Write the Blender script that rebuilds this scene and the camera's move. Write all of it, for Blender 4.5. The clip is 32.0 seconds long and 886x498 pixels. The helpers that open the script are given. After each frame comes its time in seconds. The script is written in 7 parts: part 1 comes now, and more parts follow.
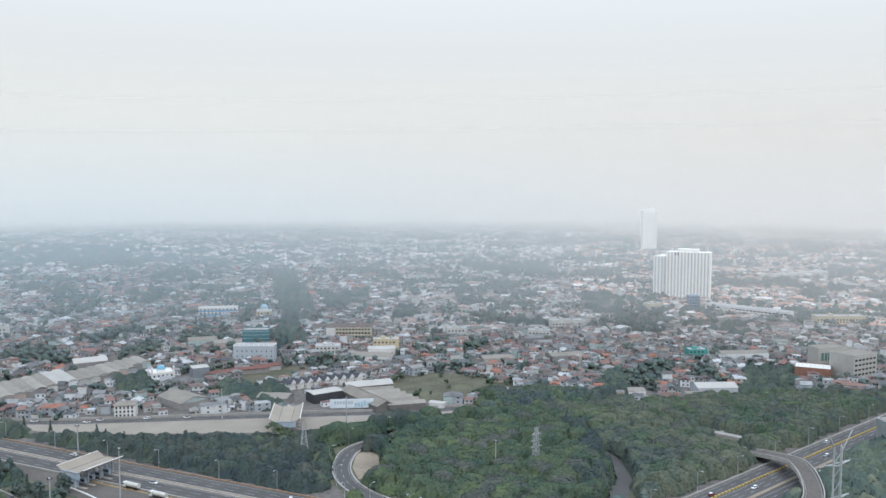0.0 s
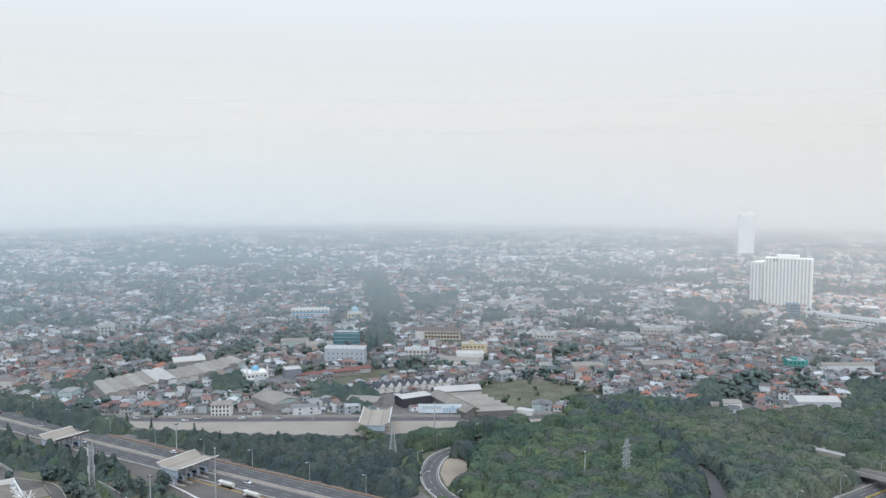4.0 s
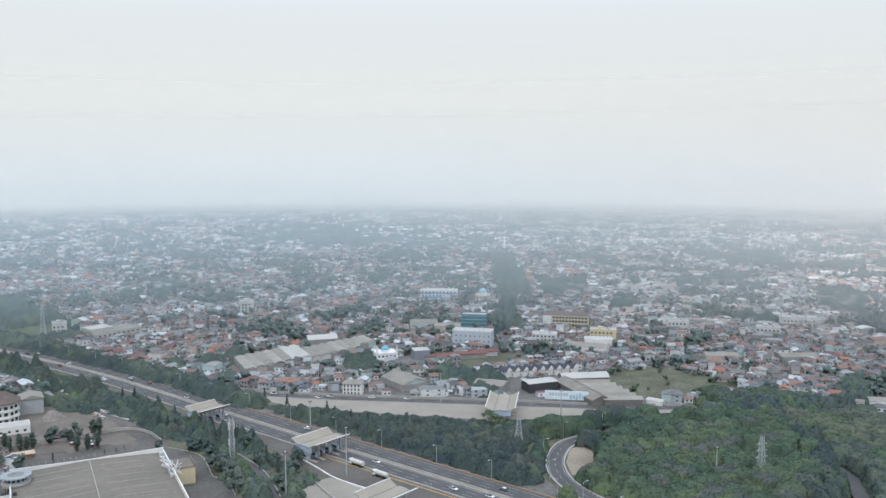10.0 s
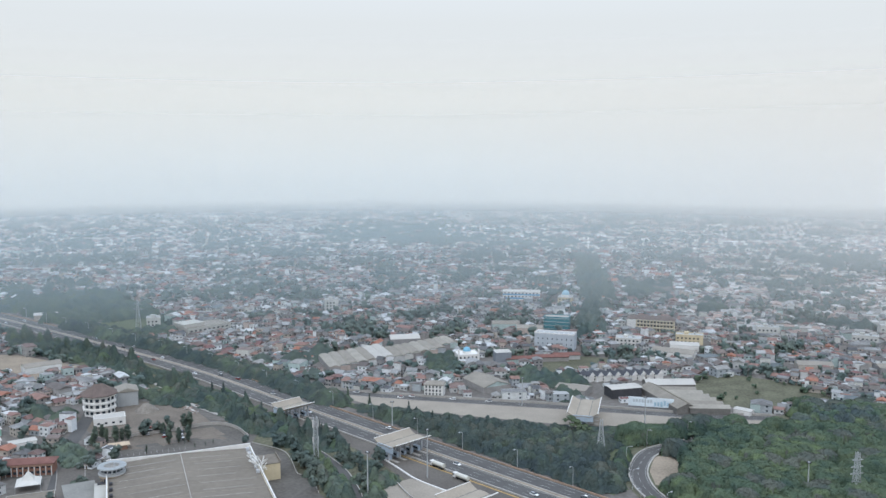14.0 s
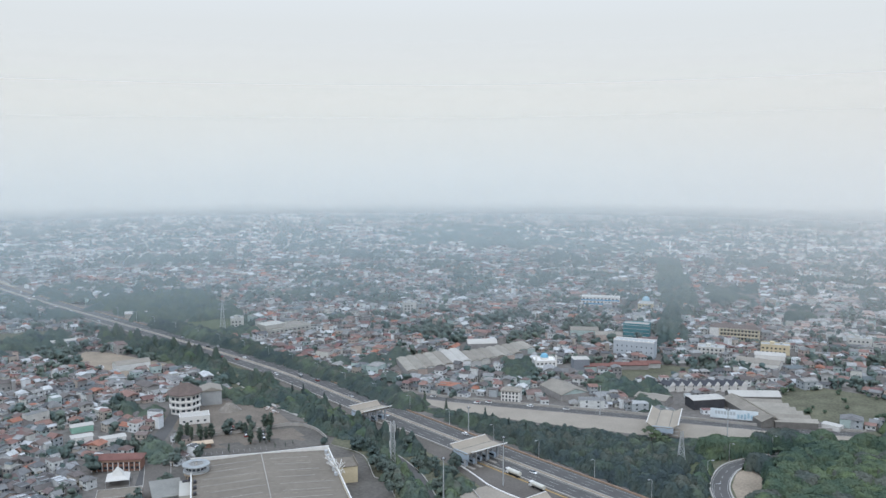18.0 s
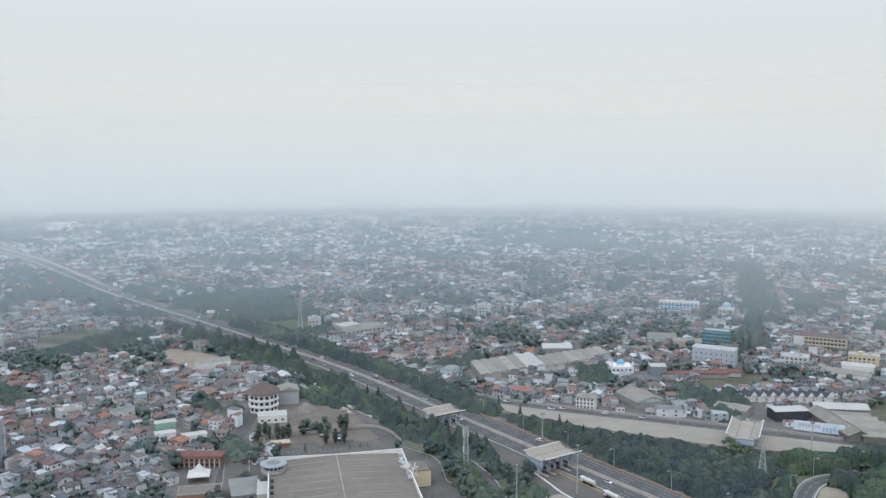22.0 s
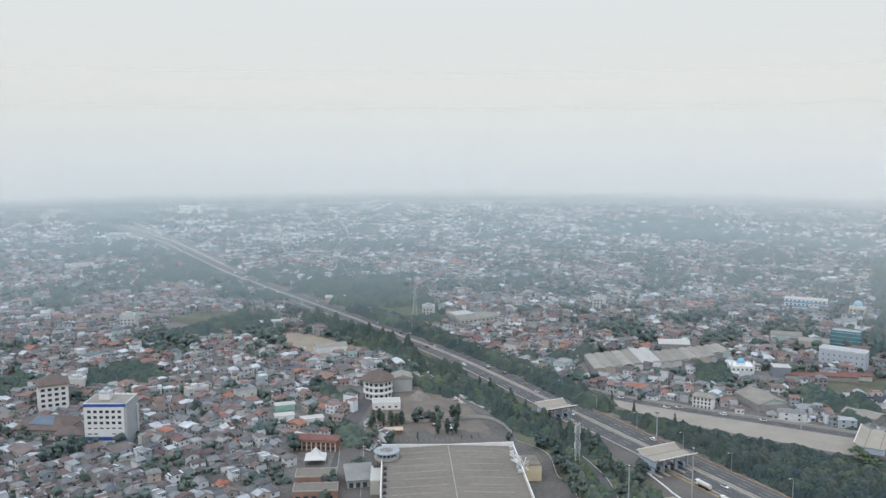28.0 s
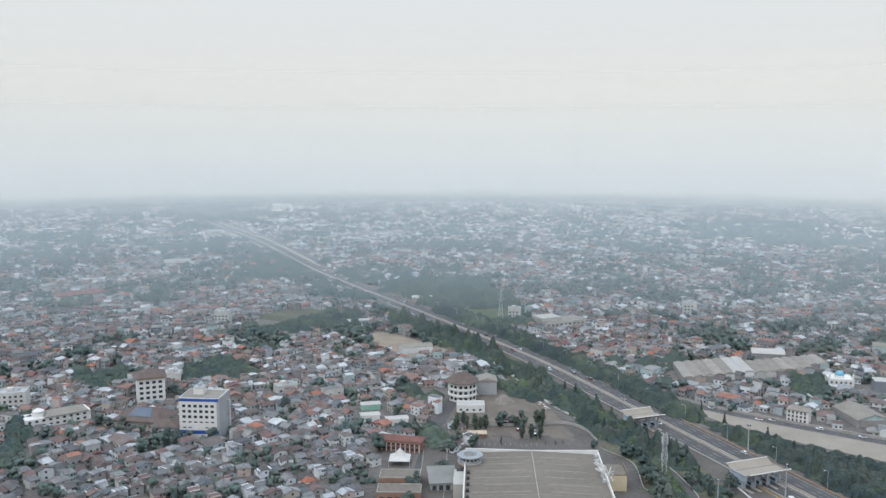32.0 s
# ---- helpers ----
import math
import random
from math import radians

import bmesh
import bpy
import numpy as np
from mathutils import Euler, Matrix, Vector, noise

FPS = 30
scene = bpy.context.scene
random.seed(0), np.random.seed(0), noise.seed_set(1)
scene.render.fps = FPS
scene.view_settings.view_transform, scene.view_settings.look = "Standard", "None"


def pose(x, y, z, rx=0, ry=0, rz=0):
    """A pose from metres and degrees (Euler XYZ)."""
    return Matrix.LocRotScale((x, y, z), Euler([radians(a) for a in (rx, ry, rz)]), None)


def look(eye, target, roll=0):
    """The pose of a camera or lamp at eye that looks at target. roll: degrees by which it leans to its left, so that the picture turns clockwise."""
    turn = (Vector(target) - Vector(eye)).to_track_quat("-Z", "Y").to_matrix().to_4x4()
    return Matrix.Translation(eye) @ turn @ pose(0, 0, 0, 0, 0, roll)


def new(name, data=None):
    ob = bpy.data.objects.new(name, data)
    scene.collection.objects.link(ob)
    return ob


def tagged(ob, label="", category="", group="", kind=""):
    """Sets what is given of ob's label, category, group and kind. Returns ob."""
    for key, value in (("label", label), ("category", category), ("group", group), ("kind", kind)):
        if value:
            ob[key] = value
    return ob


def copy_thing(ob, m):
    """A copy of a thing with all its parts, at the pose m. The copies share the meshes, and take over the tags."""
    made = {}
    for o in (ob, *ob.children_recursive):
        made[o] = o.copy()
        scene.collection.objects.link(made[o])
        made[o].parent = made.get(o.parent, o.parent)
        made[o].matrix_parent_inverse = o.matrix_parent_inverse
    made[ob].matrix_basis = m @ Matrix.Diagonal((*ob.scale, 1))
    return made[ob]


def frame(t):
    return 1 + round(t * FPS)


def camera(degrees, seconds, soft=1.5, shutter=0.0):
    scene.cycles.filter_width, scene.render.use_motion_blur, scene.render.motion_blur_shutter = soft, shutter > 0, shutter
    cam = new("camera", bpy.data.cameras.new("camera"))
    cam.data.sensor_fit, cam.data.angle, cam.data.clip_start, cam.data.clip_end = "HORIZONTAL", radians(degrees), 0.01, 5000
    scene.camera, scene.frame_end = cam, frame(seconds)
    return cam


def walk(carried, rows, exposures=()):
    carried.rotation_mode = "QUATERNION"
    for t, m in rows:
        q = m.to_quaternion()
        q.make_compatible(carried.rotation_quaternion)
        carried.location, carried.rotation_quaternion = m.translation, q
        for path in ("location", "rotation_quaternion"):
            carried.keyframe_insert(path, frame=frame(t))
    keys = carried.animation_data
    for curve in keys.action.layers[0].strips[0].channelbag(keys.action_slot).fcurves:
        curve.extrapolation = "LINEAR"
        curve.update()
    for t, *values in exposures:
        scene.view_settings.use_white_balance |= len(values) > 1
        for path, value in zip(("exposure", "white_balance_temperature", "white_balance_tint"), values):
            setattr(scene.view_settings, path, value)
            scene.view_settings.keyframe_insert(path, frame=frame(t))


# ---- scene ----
cam = camera(54.0, 32.0, soft=1.5)
PATH = [
    (0, (0.01, -1.42, 163.33), (0.63, 98.20, 154.63), 0.20),
    (1, (-0.00, -0.94, 164.13), (-2.05, 98.66, 155.44), 0.20),
    (2, (-0.03, -0.52, 164.95), (-4.57, 99.00, 156.28), 0.17),
    (3, (-0.11, -0.19, 165.80), (-7.18, 99.19, 157.16), 0.16),
    (3.5, (-0.15, -0.05, 166.21), (-8.49, 99.23, 157.58), 0.14),
    (5.5, (-0.19, 0.39, 167.71), (-13.54, 99.12, 159.18), 0.09),
    (6, (-0.20, 0.46, 168.09), (-14.77, 99.01, 159.50), 0.08),
    (7, (-0.19, 0.55, 168.89), (-17.12, 98.68, 159.71), 0.00),
    (8, (-0.15, 0.59, 169.66), (-19.48, 98.21, 159.86), -0.00),
    (9, (-0.06, 0.71, 170.46), (-21.80, 97.76, 160.03), 0.02),
    (10, (-0.17, 0.84, 171.22), (-24.25, 97.26, 160.14), -0.04),
    (11, (-0.36, 0.97, 171.94), (-26.79, 96.74, 160.54), -0.01),
    (12, (-0.48, 1.09, 172.64), (-29.16, 96.21, 161.28), -0.01),
    (13, (-0.59, 1.21, 173.34), (-31.51, 95.63, 162.01), 0.02),
    (14, (-0.66, 1.39, 174.11), (-33.80, 95.06, 162.81), -0.01),
    (15, (-0.72, 1.59, 174.86), (-36.04, 94.46, 163.59), -0.02),
    (15.5, (-0.73, 1.66, 175.22), (-37.12, 94.12, 163.96), 0.00),
    (17.5, (-0.66, 1.90, 176.67), (-41.17, 92.64, 165.51), -0.07),
    (18, (-0.62, 1.97, 177.03), (-42.10, 92.28, 165.89), -0.08),
    (19, (-0.53, 2.11, 177.73), (-43.96, 91.51, 166.64), -0.10),
    (20, (-0.55, 2.32, 178.46), (-45.92, 90.74, 167.38), -0.11),
    (21, (-0.60, 2.52, 179.16), (-47.86, 89.95, 168.11), -0.14),
    (22, (-0.71, 2.66, 179.85), (-49.89, 89.01, 168.73), -0.16),
    (23, (-0.78, 2.75, 180.64), (-51.76, 88.04, 169.36), -0.21),
    (24, (-0.82, 2.76, 181.44), (-53.64, 86.90, 169.99), -0.16),
    (25, (-0.79, 2.74, 182.26), (-55.46, 85.64, 170.46), -0.14),
    (25.5, (-0.81, 2.74, 182.65), (-56.40, 84.99, 170.66), -0.12),
    (27.5, (-0.97, 2.86, 184.05), (-60.12, 82.48, 171.31), -0.06),
    (28, (-1.00, 2.93, 184.39), (-61.03, 81.88, 171.62), -0.03),
    (29, (-1.07, 3.10, 185.06), (-62.92, 80.64, 172.28), -0.00),
    (30, (-1.08, 3.28, 185.83), (-64.95, 79.15, 173.00), 0.05),
    (31, (-1.02, 3.46, 186.63), (-66.82, 77.65, 173.75), 0.07),
    (32, (-0.98, 3.67, 187.40), (-68.65, 76.15, 174.50), 0.05),
]
walk(cam, [(t, look(eye, target, roll)) for t, eye, target, roll in PATH], [(0.0, 0.03, 6540, 10), (8.0, 0.03, 6530, 10), (15.0, -0.01, 6450, 10), (22.0, -0.08, 6520, 10), (28.0, -0.06, 6660, 10), (32.0, -0.04, 6660, 10)])

# ---- world and light ----
world = bpy.data.worlds.new("hazy_sky")
scene.world = world
world.use_nodes = True
wn, wl = world.node_tree.nodes, world.node_tree.links
wn.clear()
sky = wn.new("ShaderNodeTexSky")
sky.sky_type = "NISHITA"
sky.sun_disc = False
sky.sun_elevation = radians(52)
sky.sun_rotation = radians(163)
sky.air_density, sky.dust_density, sky.ozone_density = 1.0, 6.0, 1.0
veil = wn.new("ShaderNodeMix")          # the haze evens the sky out to a milky grey
veil.data_type = "RGBA"
veil.inputs[0].default_value = 0.93
veil.inputs[7].default_value = (0.80, 0.847, 0.875, 1)
bright = wn.new("ShaderNodeMix")
bright.data_type, bright.blend_type = "RGBA", "MULTIPLY"
bright.inputs[0].default_value = 1.0
bright.inputs[7].default_value = (0.09, 0.09, 0.09, 1)
back = wn.new("ShaderNodeBackground")
wout = wn.new("ShaderNodeOutputWorld")
wl.new(sky.outputs[0], bright.inputs[6])
wl.new(bright.outputs[2], veil.inputs[6])
# the sky grows brighter and bluer from the milky horizon towards the zenith
at, up, lift, zenith, gain = (wn.new("ShaderNode" + k) for k in ("TexCoord", "SeparateXYZ", "MapRange", "Mix", "Mix"))
lift.inputs[1].default_value, lift.inputs[2].default_value = 0.14, 0.8
zenith.data_type = "RGBA"
zenith.inputs[6].default_value, zenith.inputs[7].default_value = (1, 1, 1, 1), (1.62, 1.86, 2.3, 1)
gain.data_type, gain.blend_type = "RGBA", "MULTIPLY"
gain.inputs[0].default_value = 1.0
wl.new(at.outputs["Generated"], up.inputs[0])
wl.new(up.outputs["Z"], lift.inputs[0])
wl.new(lift.outputs[0], zenith.inputs[0])
wl.new(veil.outputs[2], gain.inputs[6])
wl.new(zenith.outputs[2], gain.inputs[7])
wl.new(gain.outputs[2], back.inputs[0])
wl.new(back.outputs[0], wout.inputs[0])

SUN_FROM = Vector((0.24, -0.78, 1.05)).normalized()
sun = new("sun", bpy.data.lights.new("sun", "SUN"))
sun.data.energy, sun.data.angle, sun.data.color = 1.0, radians(30), (1.0, 0.985, 0.95)
sun.matrix_world = look(SUN_FROM * 900, (0, 0, 0))

# ---- materials ----


def ramp(nodes, stops, constant=False):
    r = nodes.new("ShaderNodeValToRGB")
    e = r.color_ramp.elements
    r.color_ramp.interpolation = "CONSTANT" if constant else "LINEAR"
    while len(e) < len(stops):
        e.new(0.5)
    for k, (at, c) in enumerate(stops):
        e[k].position, e[k].color = at, (*c, 1)
    return r


def surface(name, colours, rough=0.85, scale=0.3, fine=3.0, vary=0.35, metal=0.0, by="none", bump=0.0, constant=True):
    """A weathered surface. colours: one colour or a palette that each piece (by='island' or 'object') draws from."""
    m = bpy.data.materials.new(name)
    m.use_nodes = True
    n, l = m.node_tree.nodes, m.node_tree.links
    b = n["Principled BSDF"]
    b.inputs["Roughness"].default_value, b.inputs["Metallic"].default_value = rough, metal
    if "Specular IOR Level" in b.inputs:
        b.inputs["Specular IOR Level"].default_value = 0.3
    geo = n.new("ShaderNodeNewGeometry")
    palette = [colours] if isinstance(colours[0], float) else list(colours)
    if by == "none" or len(palette) == 1:
        base = n.new("ShaderNodeRGB")
        base.outputs[0].default_value = (*palette[0], 1)
        colour = base.outputs[0]
    else:
        r = ramp(n, [(k / len(palette), c) for k, c in enumerate(palette)], constant)
        if by == "island":
            l.new(geo.outputs["Random Per Island"], r.inputs[0])
        else:
            info = n.new("ShaderNodeObjectInfo")
            l.new(info.outputs["Random"], r.inputs[0])
        colour = r.outputs[0]
    coarse, grain = n.new("ShaderNodeTexNoise"), n.new("ShaderNodeTexNoise")
    coarse.inputs["Scale"].default_value, coarse.inputs["Detail"].default_value = scale, 5
    grain.inputs["Scale"].default_value, grain.inputs["Detail"].default_value = fine, 3
    for tex in (coarse, grain):
        l.new(geo.outputs["Position"], tex.inputs["Vector"])
    add = n.new("ShaderNodeMath")
    add.operation = "ADD"
    l.new(coarse.outputs[0], add.inputs[0])
    l.new(grain.outputs[0], add.inputs[1])
    level = n.new("ShaderNodeMapRange")
    level.inputs[1].default_value, level.inputs[2].default_value = 0.6, 1.4
    level.inputs[3].default_value, level.inputs[4].default_value = 1 - vary, 1 + vary
    l.new(add.outputs[0], level.inputs[0])
    mul = n.new("ShaderNodeMix")
    mul.data_type, mul.blend_type = "RGBA", "MULTIPLY"
    mul.inputs[0].default_value = 1.0
    l.new(colour, mul.inputs[6])
    l.new(level.outputs[0], mul.inputs[7])
    l.new(mul.outputs[2], b.inputs["Base Color"])
    if bump:
        bp = n.new("ShaderNodeBump")
        bp.inputs["Strength"].default_value, bp.inputs["Distance"].default_value = 0.6, bump
        l.new(grain.outputs[0], bp.inputs["Height"])
        l.new(bp.outputs[0], b.inputs["Normal"])
    return m


ROOFS = [(0.215, 0.112, 0.088), (0.165, 0.088, 0.074), (0.178, 0.113, 0.091), (0.148, 0.146, 0.141), (0.143, 0.090, 0.076), (0.217, 0.216, 0.206), (0.113, 0.094, 0.085), (0.169, 0.167, 0.158), (0.152, 0.101, 0.085), (0.261, 0.259, 0.248), (0.087, 0.088, 0.091), (0.234, 0.126, 0.093),
         (0.139, 0.124, 0.111), (0.405, 0.412, 0.407), (0.122, 0.121, 0.119), (0.226, 0.122, 0.093), (0.191, 0.186, 0.176), (0.126, 0.106, 0.095), (0.161, 0.158, 0.150), (0.308, 0.309, 0.298), (0.135, 0.110, 0.096), (0.174, 0.131, 0.111), (0.174, 0.083, 0.074), (0.182, 0.180, 0.171), (0.113, 0.135, 0.139), (0.234, 0.225, 0.204)]
WALLS = [(0.46, 0.44, 0.41), (0.33, 0.305, 0.28), (0.66, 0.645, 0.61), (0.42, 0.36, 0.30), (0.27, 0.25, 0.235), (0.56, 0.53, 0.47), (0.38, 0.39, 0.385), (0.72, 0.705, 0.68), (0.30, 0.27, 0.245), (0.48, 0.38, 0.32), (0.62, 0.60, 0.56), (0.40, 0.46, 0.42)]
WALLS = [(0.90 * r, 0.94 * g, 0.98 * b) for r, g, b in WALLS]
ROOFS = [tuple(0.78 * c[i] + 0.22 * (0.3 * c[0] + 0.55 * c[1] + 0.15 * c[2]) * (0.97, 1.0, 1.05)[i] for i in range(3)) for c in ROOFS]
roof_mat = surface("weathered_roofs", ROOFS + [(0.44, 0.445, 0.435), (0.10, 0.10, 0.10), (0.28, 0.13, 0.09)], 0.85, 0.25, 2.5, 0.35, by="island")
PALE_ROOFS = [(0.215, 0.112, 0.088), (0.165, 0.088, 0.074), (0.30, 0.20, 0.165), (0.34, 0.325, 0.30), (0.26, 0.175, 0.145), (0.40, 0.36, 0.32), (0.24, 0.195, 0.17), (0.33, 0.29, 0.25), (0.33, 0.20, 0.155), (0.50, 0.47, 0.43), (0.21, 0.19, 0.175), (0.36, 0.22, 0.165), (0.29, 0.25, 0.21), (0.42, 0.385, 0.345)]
# far roofs take a lightened palette that stands in for haze
pale_roof_mat = surface("haze_paled_roofs", [tuple(0.98 * (0.55 * c[i] + 0.45 * (0.3 * c[0] + 0.55 * c[1] + 0.15 * c[2]) * (1.0, 0.99, 0.97)[i]) for i in range(3)) for c in PALE_ROOFS] + [(0.16, 0.15, 0.145), (0.12, 0.12, 0.12)], 0.85, 0.05, 0.6, 0.3, by="island")
estate_mat = surface("orange_estate_roofs", [tuple(1.25 * q for q in c) for c in PALE_ROOFS] + [(0.42, 0.24, 0.17), (0.46, 0.28, 0.20)], 0.85, 0.05, 0.6, 0.3, by="island")
wall_mat = surface("rendered_walls", WALLS, 0.9, 0.3, 2.0, 0.25, by="island")
roof_obj = surface("tiled_roof", [tuple(0.62 * c[i] + 0.22 * (0.3 * c[0] + 0.55 * c[1] + 0.15 * c[2]) * (0.96, 1.0, 1.06)[i] for i in range(3)) for c in ROOFS] + [(0.30, 0.12, 0.075), (0.11, 0.10, 0.095), (0.10, 0.075, 0.07), (0.15, 0.145, 0.14)], 0.85, 0.4, 3.0, 0.35, by="object", bump=0.05)
wall_obj = surface("house_render", WALLS, 0.9, 0.3, 2.0, 0.25, by="object")
white_paint = surface("white_paint", (0.64, 0.62, 0.585), 0.7, 0.15, 1.5, 0.10)
grey_paint = surface("grey_paint", (0.42, 0.43, 0.44), 0.7, 0.15, 1.5, 0.12)
pale_grey = surface("pale_grey_panel", (0.34, 0.348, 0.345), 0.6, 0.15, 1.5, 0.12)
blue_paint = surface("blue_paint", (0.035, 0.085, 0.30), 0.6, 0.2, 2.0, 0.15)
cream_paint = surface("cream_paint", (0.52, 0.44, 0.30), 0.8, 0.2, 2.0, 0.15)
yellow_paint = surface("yellow_paint", (0.50, 0.44, 0.34), 0.8, 0.2, 2.0, 0.15)
glass = surface("window_glass", (0.035, 0.045, 0.055), 0.15, 0.5, 2.0, 0.3)
asphalt = surface("asphalt", (0.088, 0.084, 0.080), 0.92, 0.05, 1.2, 0.28)
old_asphalt = surface("old_asphalt", (0.112, 0.099, 0.086), 0.92, 0.04, 0.8, 0.35)
concrete = surface("concrete_slab", (0.265, 0.232, 0.19), 0.9, 0.06, 0.9, 0.22)
kerb_mat = surface("kerb_concrete", (0.34, 0.32, 0.29), 0.9, 0.2, 2.0, 0.25)
guard_mat = surface("rusty_guard_rail", (0.30, 0.21, 0.15), 0.8, 0.3, 2.0, 0.3)
paint_line = surface("road_paint", (0.30, 0.30, 0.285), 0.8, 0.3, 3.0, 0.35)
orange_line = surface("orange_road_paint", (0.34, 0.23, 0.10), 0.8, 0.3, 3.0, 0.3)
soil = surface("dry_soil", (0.25, 0.205, 0.155), 0.95, 0.05, 0.7, 0.35)
yard_soil = surface("packed_yard_soil", (0.140, 0.117, 0.094), 0.95, 0.09, 0.8, 0.4)
grass_mat = surface("dry_grass", (0.100, 0.098, 0.064), 0.95, 0.05, 0.5, 0.6)
green_grass = surface("green_grass", (0.088, 0.102, 0.058), 0.95, 0.03, 0.6, 0.5)
ground_mat = surface("trodden_ground", (0.13, 0.118, 0.105), 0.95, 0.02, 0.3, 0.45)


def foliage(name, deep, mid, light, vary=0.18):
    """Leaves whose green drifts from tree to tree and from stand to stand, softly shaded like a mass of small leaves."""
    deep, mid, light = (tuple(q * k for q, k in zip(c, (1.0, 1.02, 1.10))) for c in (deep, mid, light))
    m = bpy.data.materials.new(name)
    m.use_nodes = True
    n, l = m.node_tree.nodes, m.node_tree.links
    b = n["Principled BSDF"]
    b.inputs["Roughness"].default_value = 0.9
    b.inputs["Specular IOR Level"].default_value = 0.15
    geo = n.new("ShaderNodeNewGeometry")
    stand, tree, twig = (n.new("ShaderNodeTexNoise") for _ in range(3))
    for tex, k in ((stand, 0.016), (tree, 0.11), (twig, 1.0)):
        tex.inputs["Scale"].default_value, tex.inputs["Detail"].default_value = k, 2
        l.new(geo.outputs["Position"], tex.inputs["Vector"])
    a, c = n.new("ShaderNodeMath"), n.new("ShaderNodeMath")
    a.operation = c.operation = "MULTIPLY_ADD"
    a.inputs[1].default_value, c.inputs[1].default_value = 0.75, 0.9
    a.inputs[2].default_value = -0.32
    l.new(stand.outputs[0], a.inputs[0])
    l.new(tree.outputs[0], c.inputs[0])
    l.new(a.outputs[0], c.inputs[2])
    r = ramp(n, [(0.26, deep), (0.45, mid), (0.56, (mid[0] * 1.12, mid[1] * 1.02, mid[2])), (0.72, light)])
    l.new(c.outputs[0], r.inputs[0])
    e, level = n.new("ShaderNodeMath"), n.new("ShaderNodeMapRange")
    e.operation = "ADD"
    l.new(geo.outputs["Random Per Island"], e.inputs[0])
    l.new(twig.outputs[0], e.inputs[1])
    level.inputs[1].default_value, level.inputs[2].default_value = 0.4, 1.6
    level.inputs[3].default_value, level.inputs[4].default_value = 1 - vary, 1 + vary
    l.new(e.outputs[0], level.inputs[0])
    mul = n.new("ShaderNodeMix")
    mul.data_type, mul.blend_type = "RGBA", "MULTIPLY"
    mul.inputs[0].default_value = 1.0
    l.new(r.outputs[0], mul.inputs[6])
    l.new(level.outputs[0], mul.inputs[7])
    l.new(mul.outputs[2], b.inputs["Base Color"])
    up, unit = n.new("ShaderNodeVectorMath"), n.new("ShaderNodeVectorMath")
    up.inputs[1].default_value = (0.0, 0.0, 2.2)
    unit.operation = "NORMALIZE"
    rough, spread = n.new("ShaderNodeVectorMath"), n.new("ShaderNodeVectorMath")
    rough.operation = "MULTIPLY_ADD"
    rough.inputs[1].default_value, rough.inputs[2].default_value = (2.0, 2.0, 2.0), (-1.0, -1.0, -1.0)
    l.new(twig.outputs["Color"], rough.inputs[0])
    l.new(geo.outputs["Normal"], spread.inputs[0])
    l.new(rough.outputs[0], spread.inputs[1])
    l.new(spread.outputs[0], up.inputs[0])
    l.new(up.outputs[0], unit.inputs[0])
    l.new(unit.outputs[0], b.inputs["Normal"])
    return m


leaf_mat = foliage("foliage", (0.042, 0.067, 0.050), (0.066, 0.096, 0.058), (0.112, 0.145, 0.065))
lush_leaf = foliage("lush_foliage", (0.060, 0.088, 0.060), (0.080, 0.111, 0.064), (0.108, 0.138, 0.070))
dull_leaf = foliage("dull_foliage", (0.056, 0.072, 0.062), (0.078, 0.092, 0.072), (0.112, 0.121, 0.089))
olive_leaf = foliage("olive_foliage", (0.070, 0.092, 0.074), (0.098, 0.118, 0.080), (0.138, 0.148, 0.092))
city_leaf = foliage("city_foliage", (0.054, 0.075, 0.068), (0.068, 0.090, 0.074), (0.092, 0.114, 0.082))
belt_leaf = foliage("verge_foliage", (0.047, 0.063, 0.061), (0.060, 0.080, 0.066), (0.085, 0.110, 0.072))
garden_leaf = foliage("garden_foliage", (0.072, 0.100, 0.091), (0.093, 0.122, 0.099), (0.126, 0.152, 0.109))
dark_leaf = foliage("dark_foliage", (0.050, 0.070, 0.062), (0.067, 0.091, 0.068), (0.097, 0.121, 0.077))
bark_mat = surface("bark", (0.12, 0.095, 0.07), 0.95, 0.5, 3.0, 0.3)
steel = surface("galvanised_steel", (0.42, 0.43, 0.43), 0.55, 0.5, 3.0, 0.2, metal=0.3)
sheet_roof = surface("corrugated_sheet", [(0.235, 0.215, 0.18), (0.265, 0.243, 0.205), (0.215, 0.193, 0.16)], 0.7, 0.1, 1.0, 0.25, by="object")
hall_roof_mat = surface("stained_flat_roof", (0.168, 0.145, 0.117), 0.9, 0.03, 0.4, 0.22)

# ---- mesh helpers ----


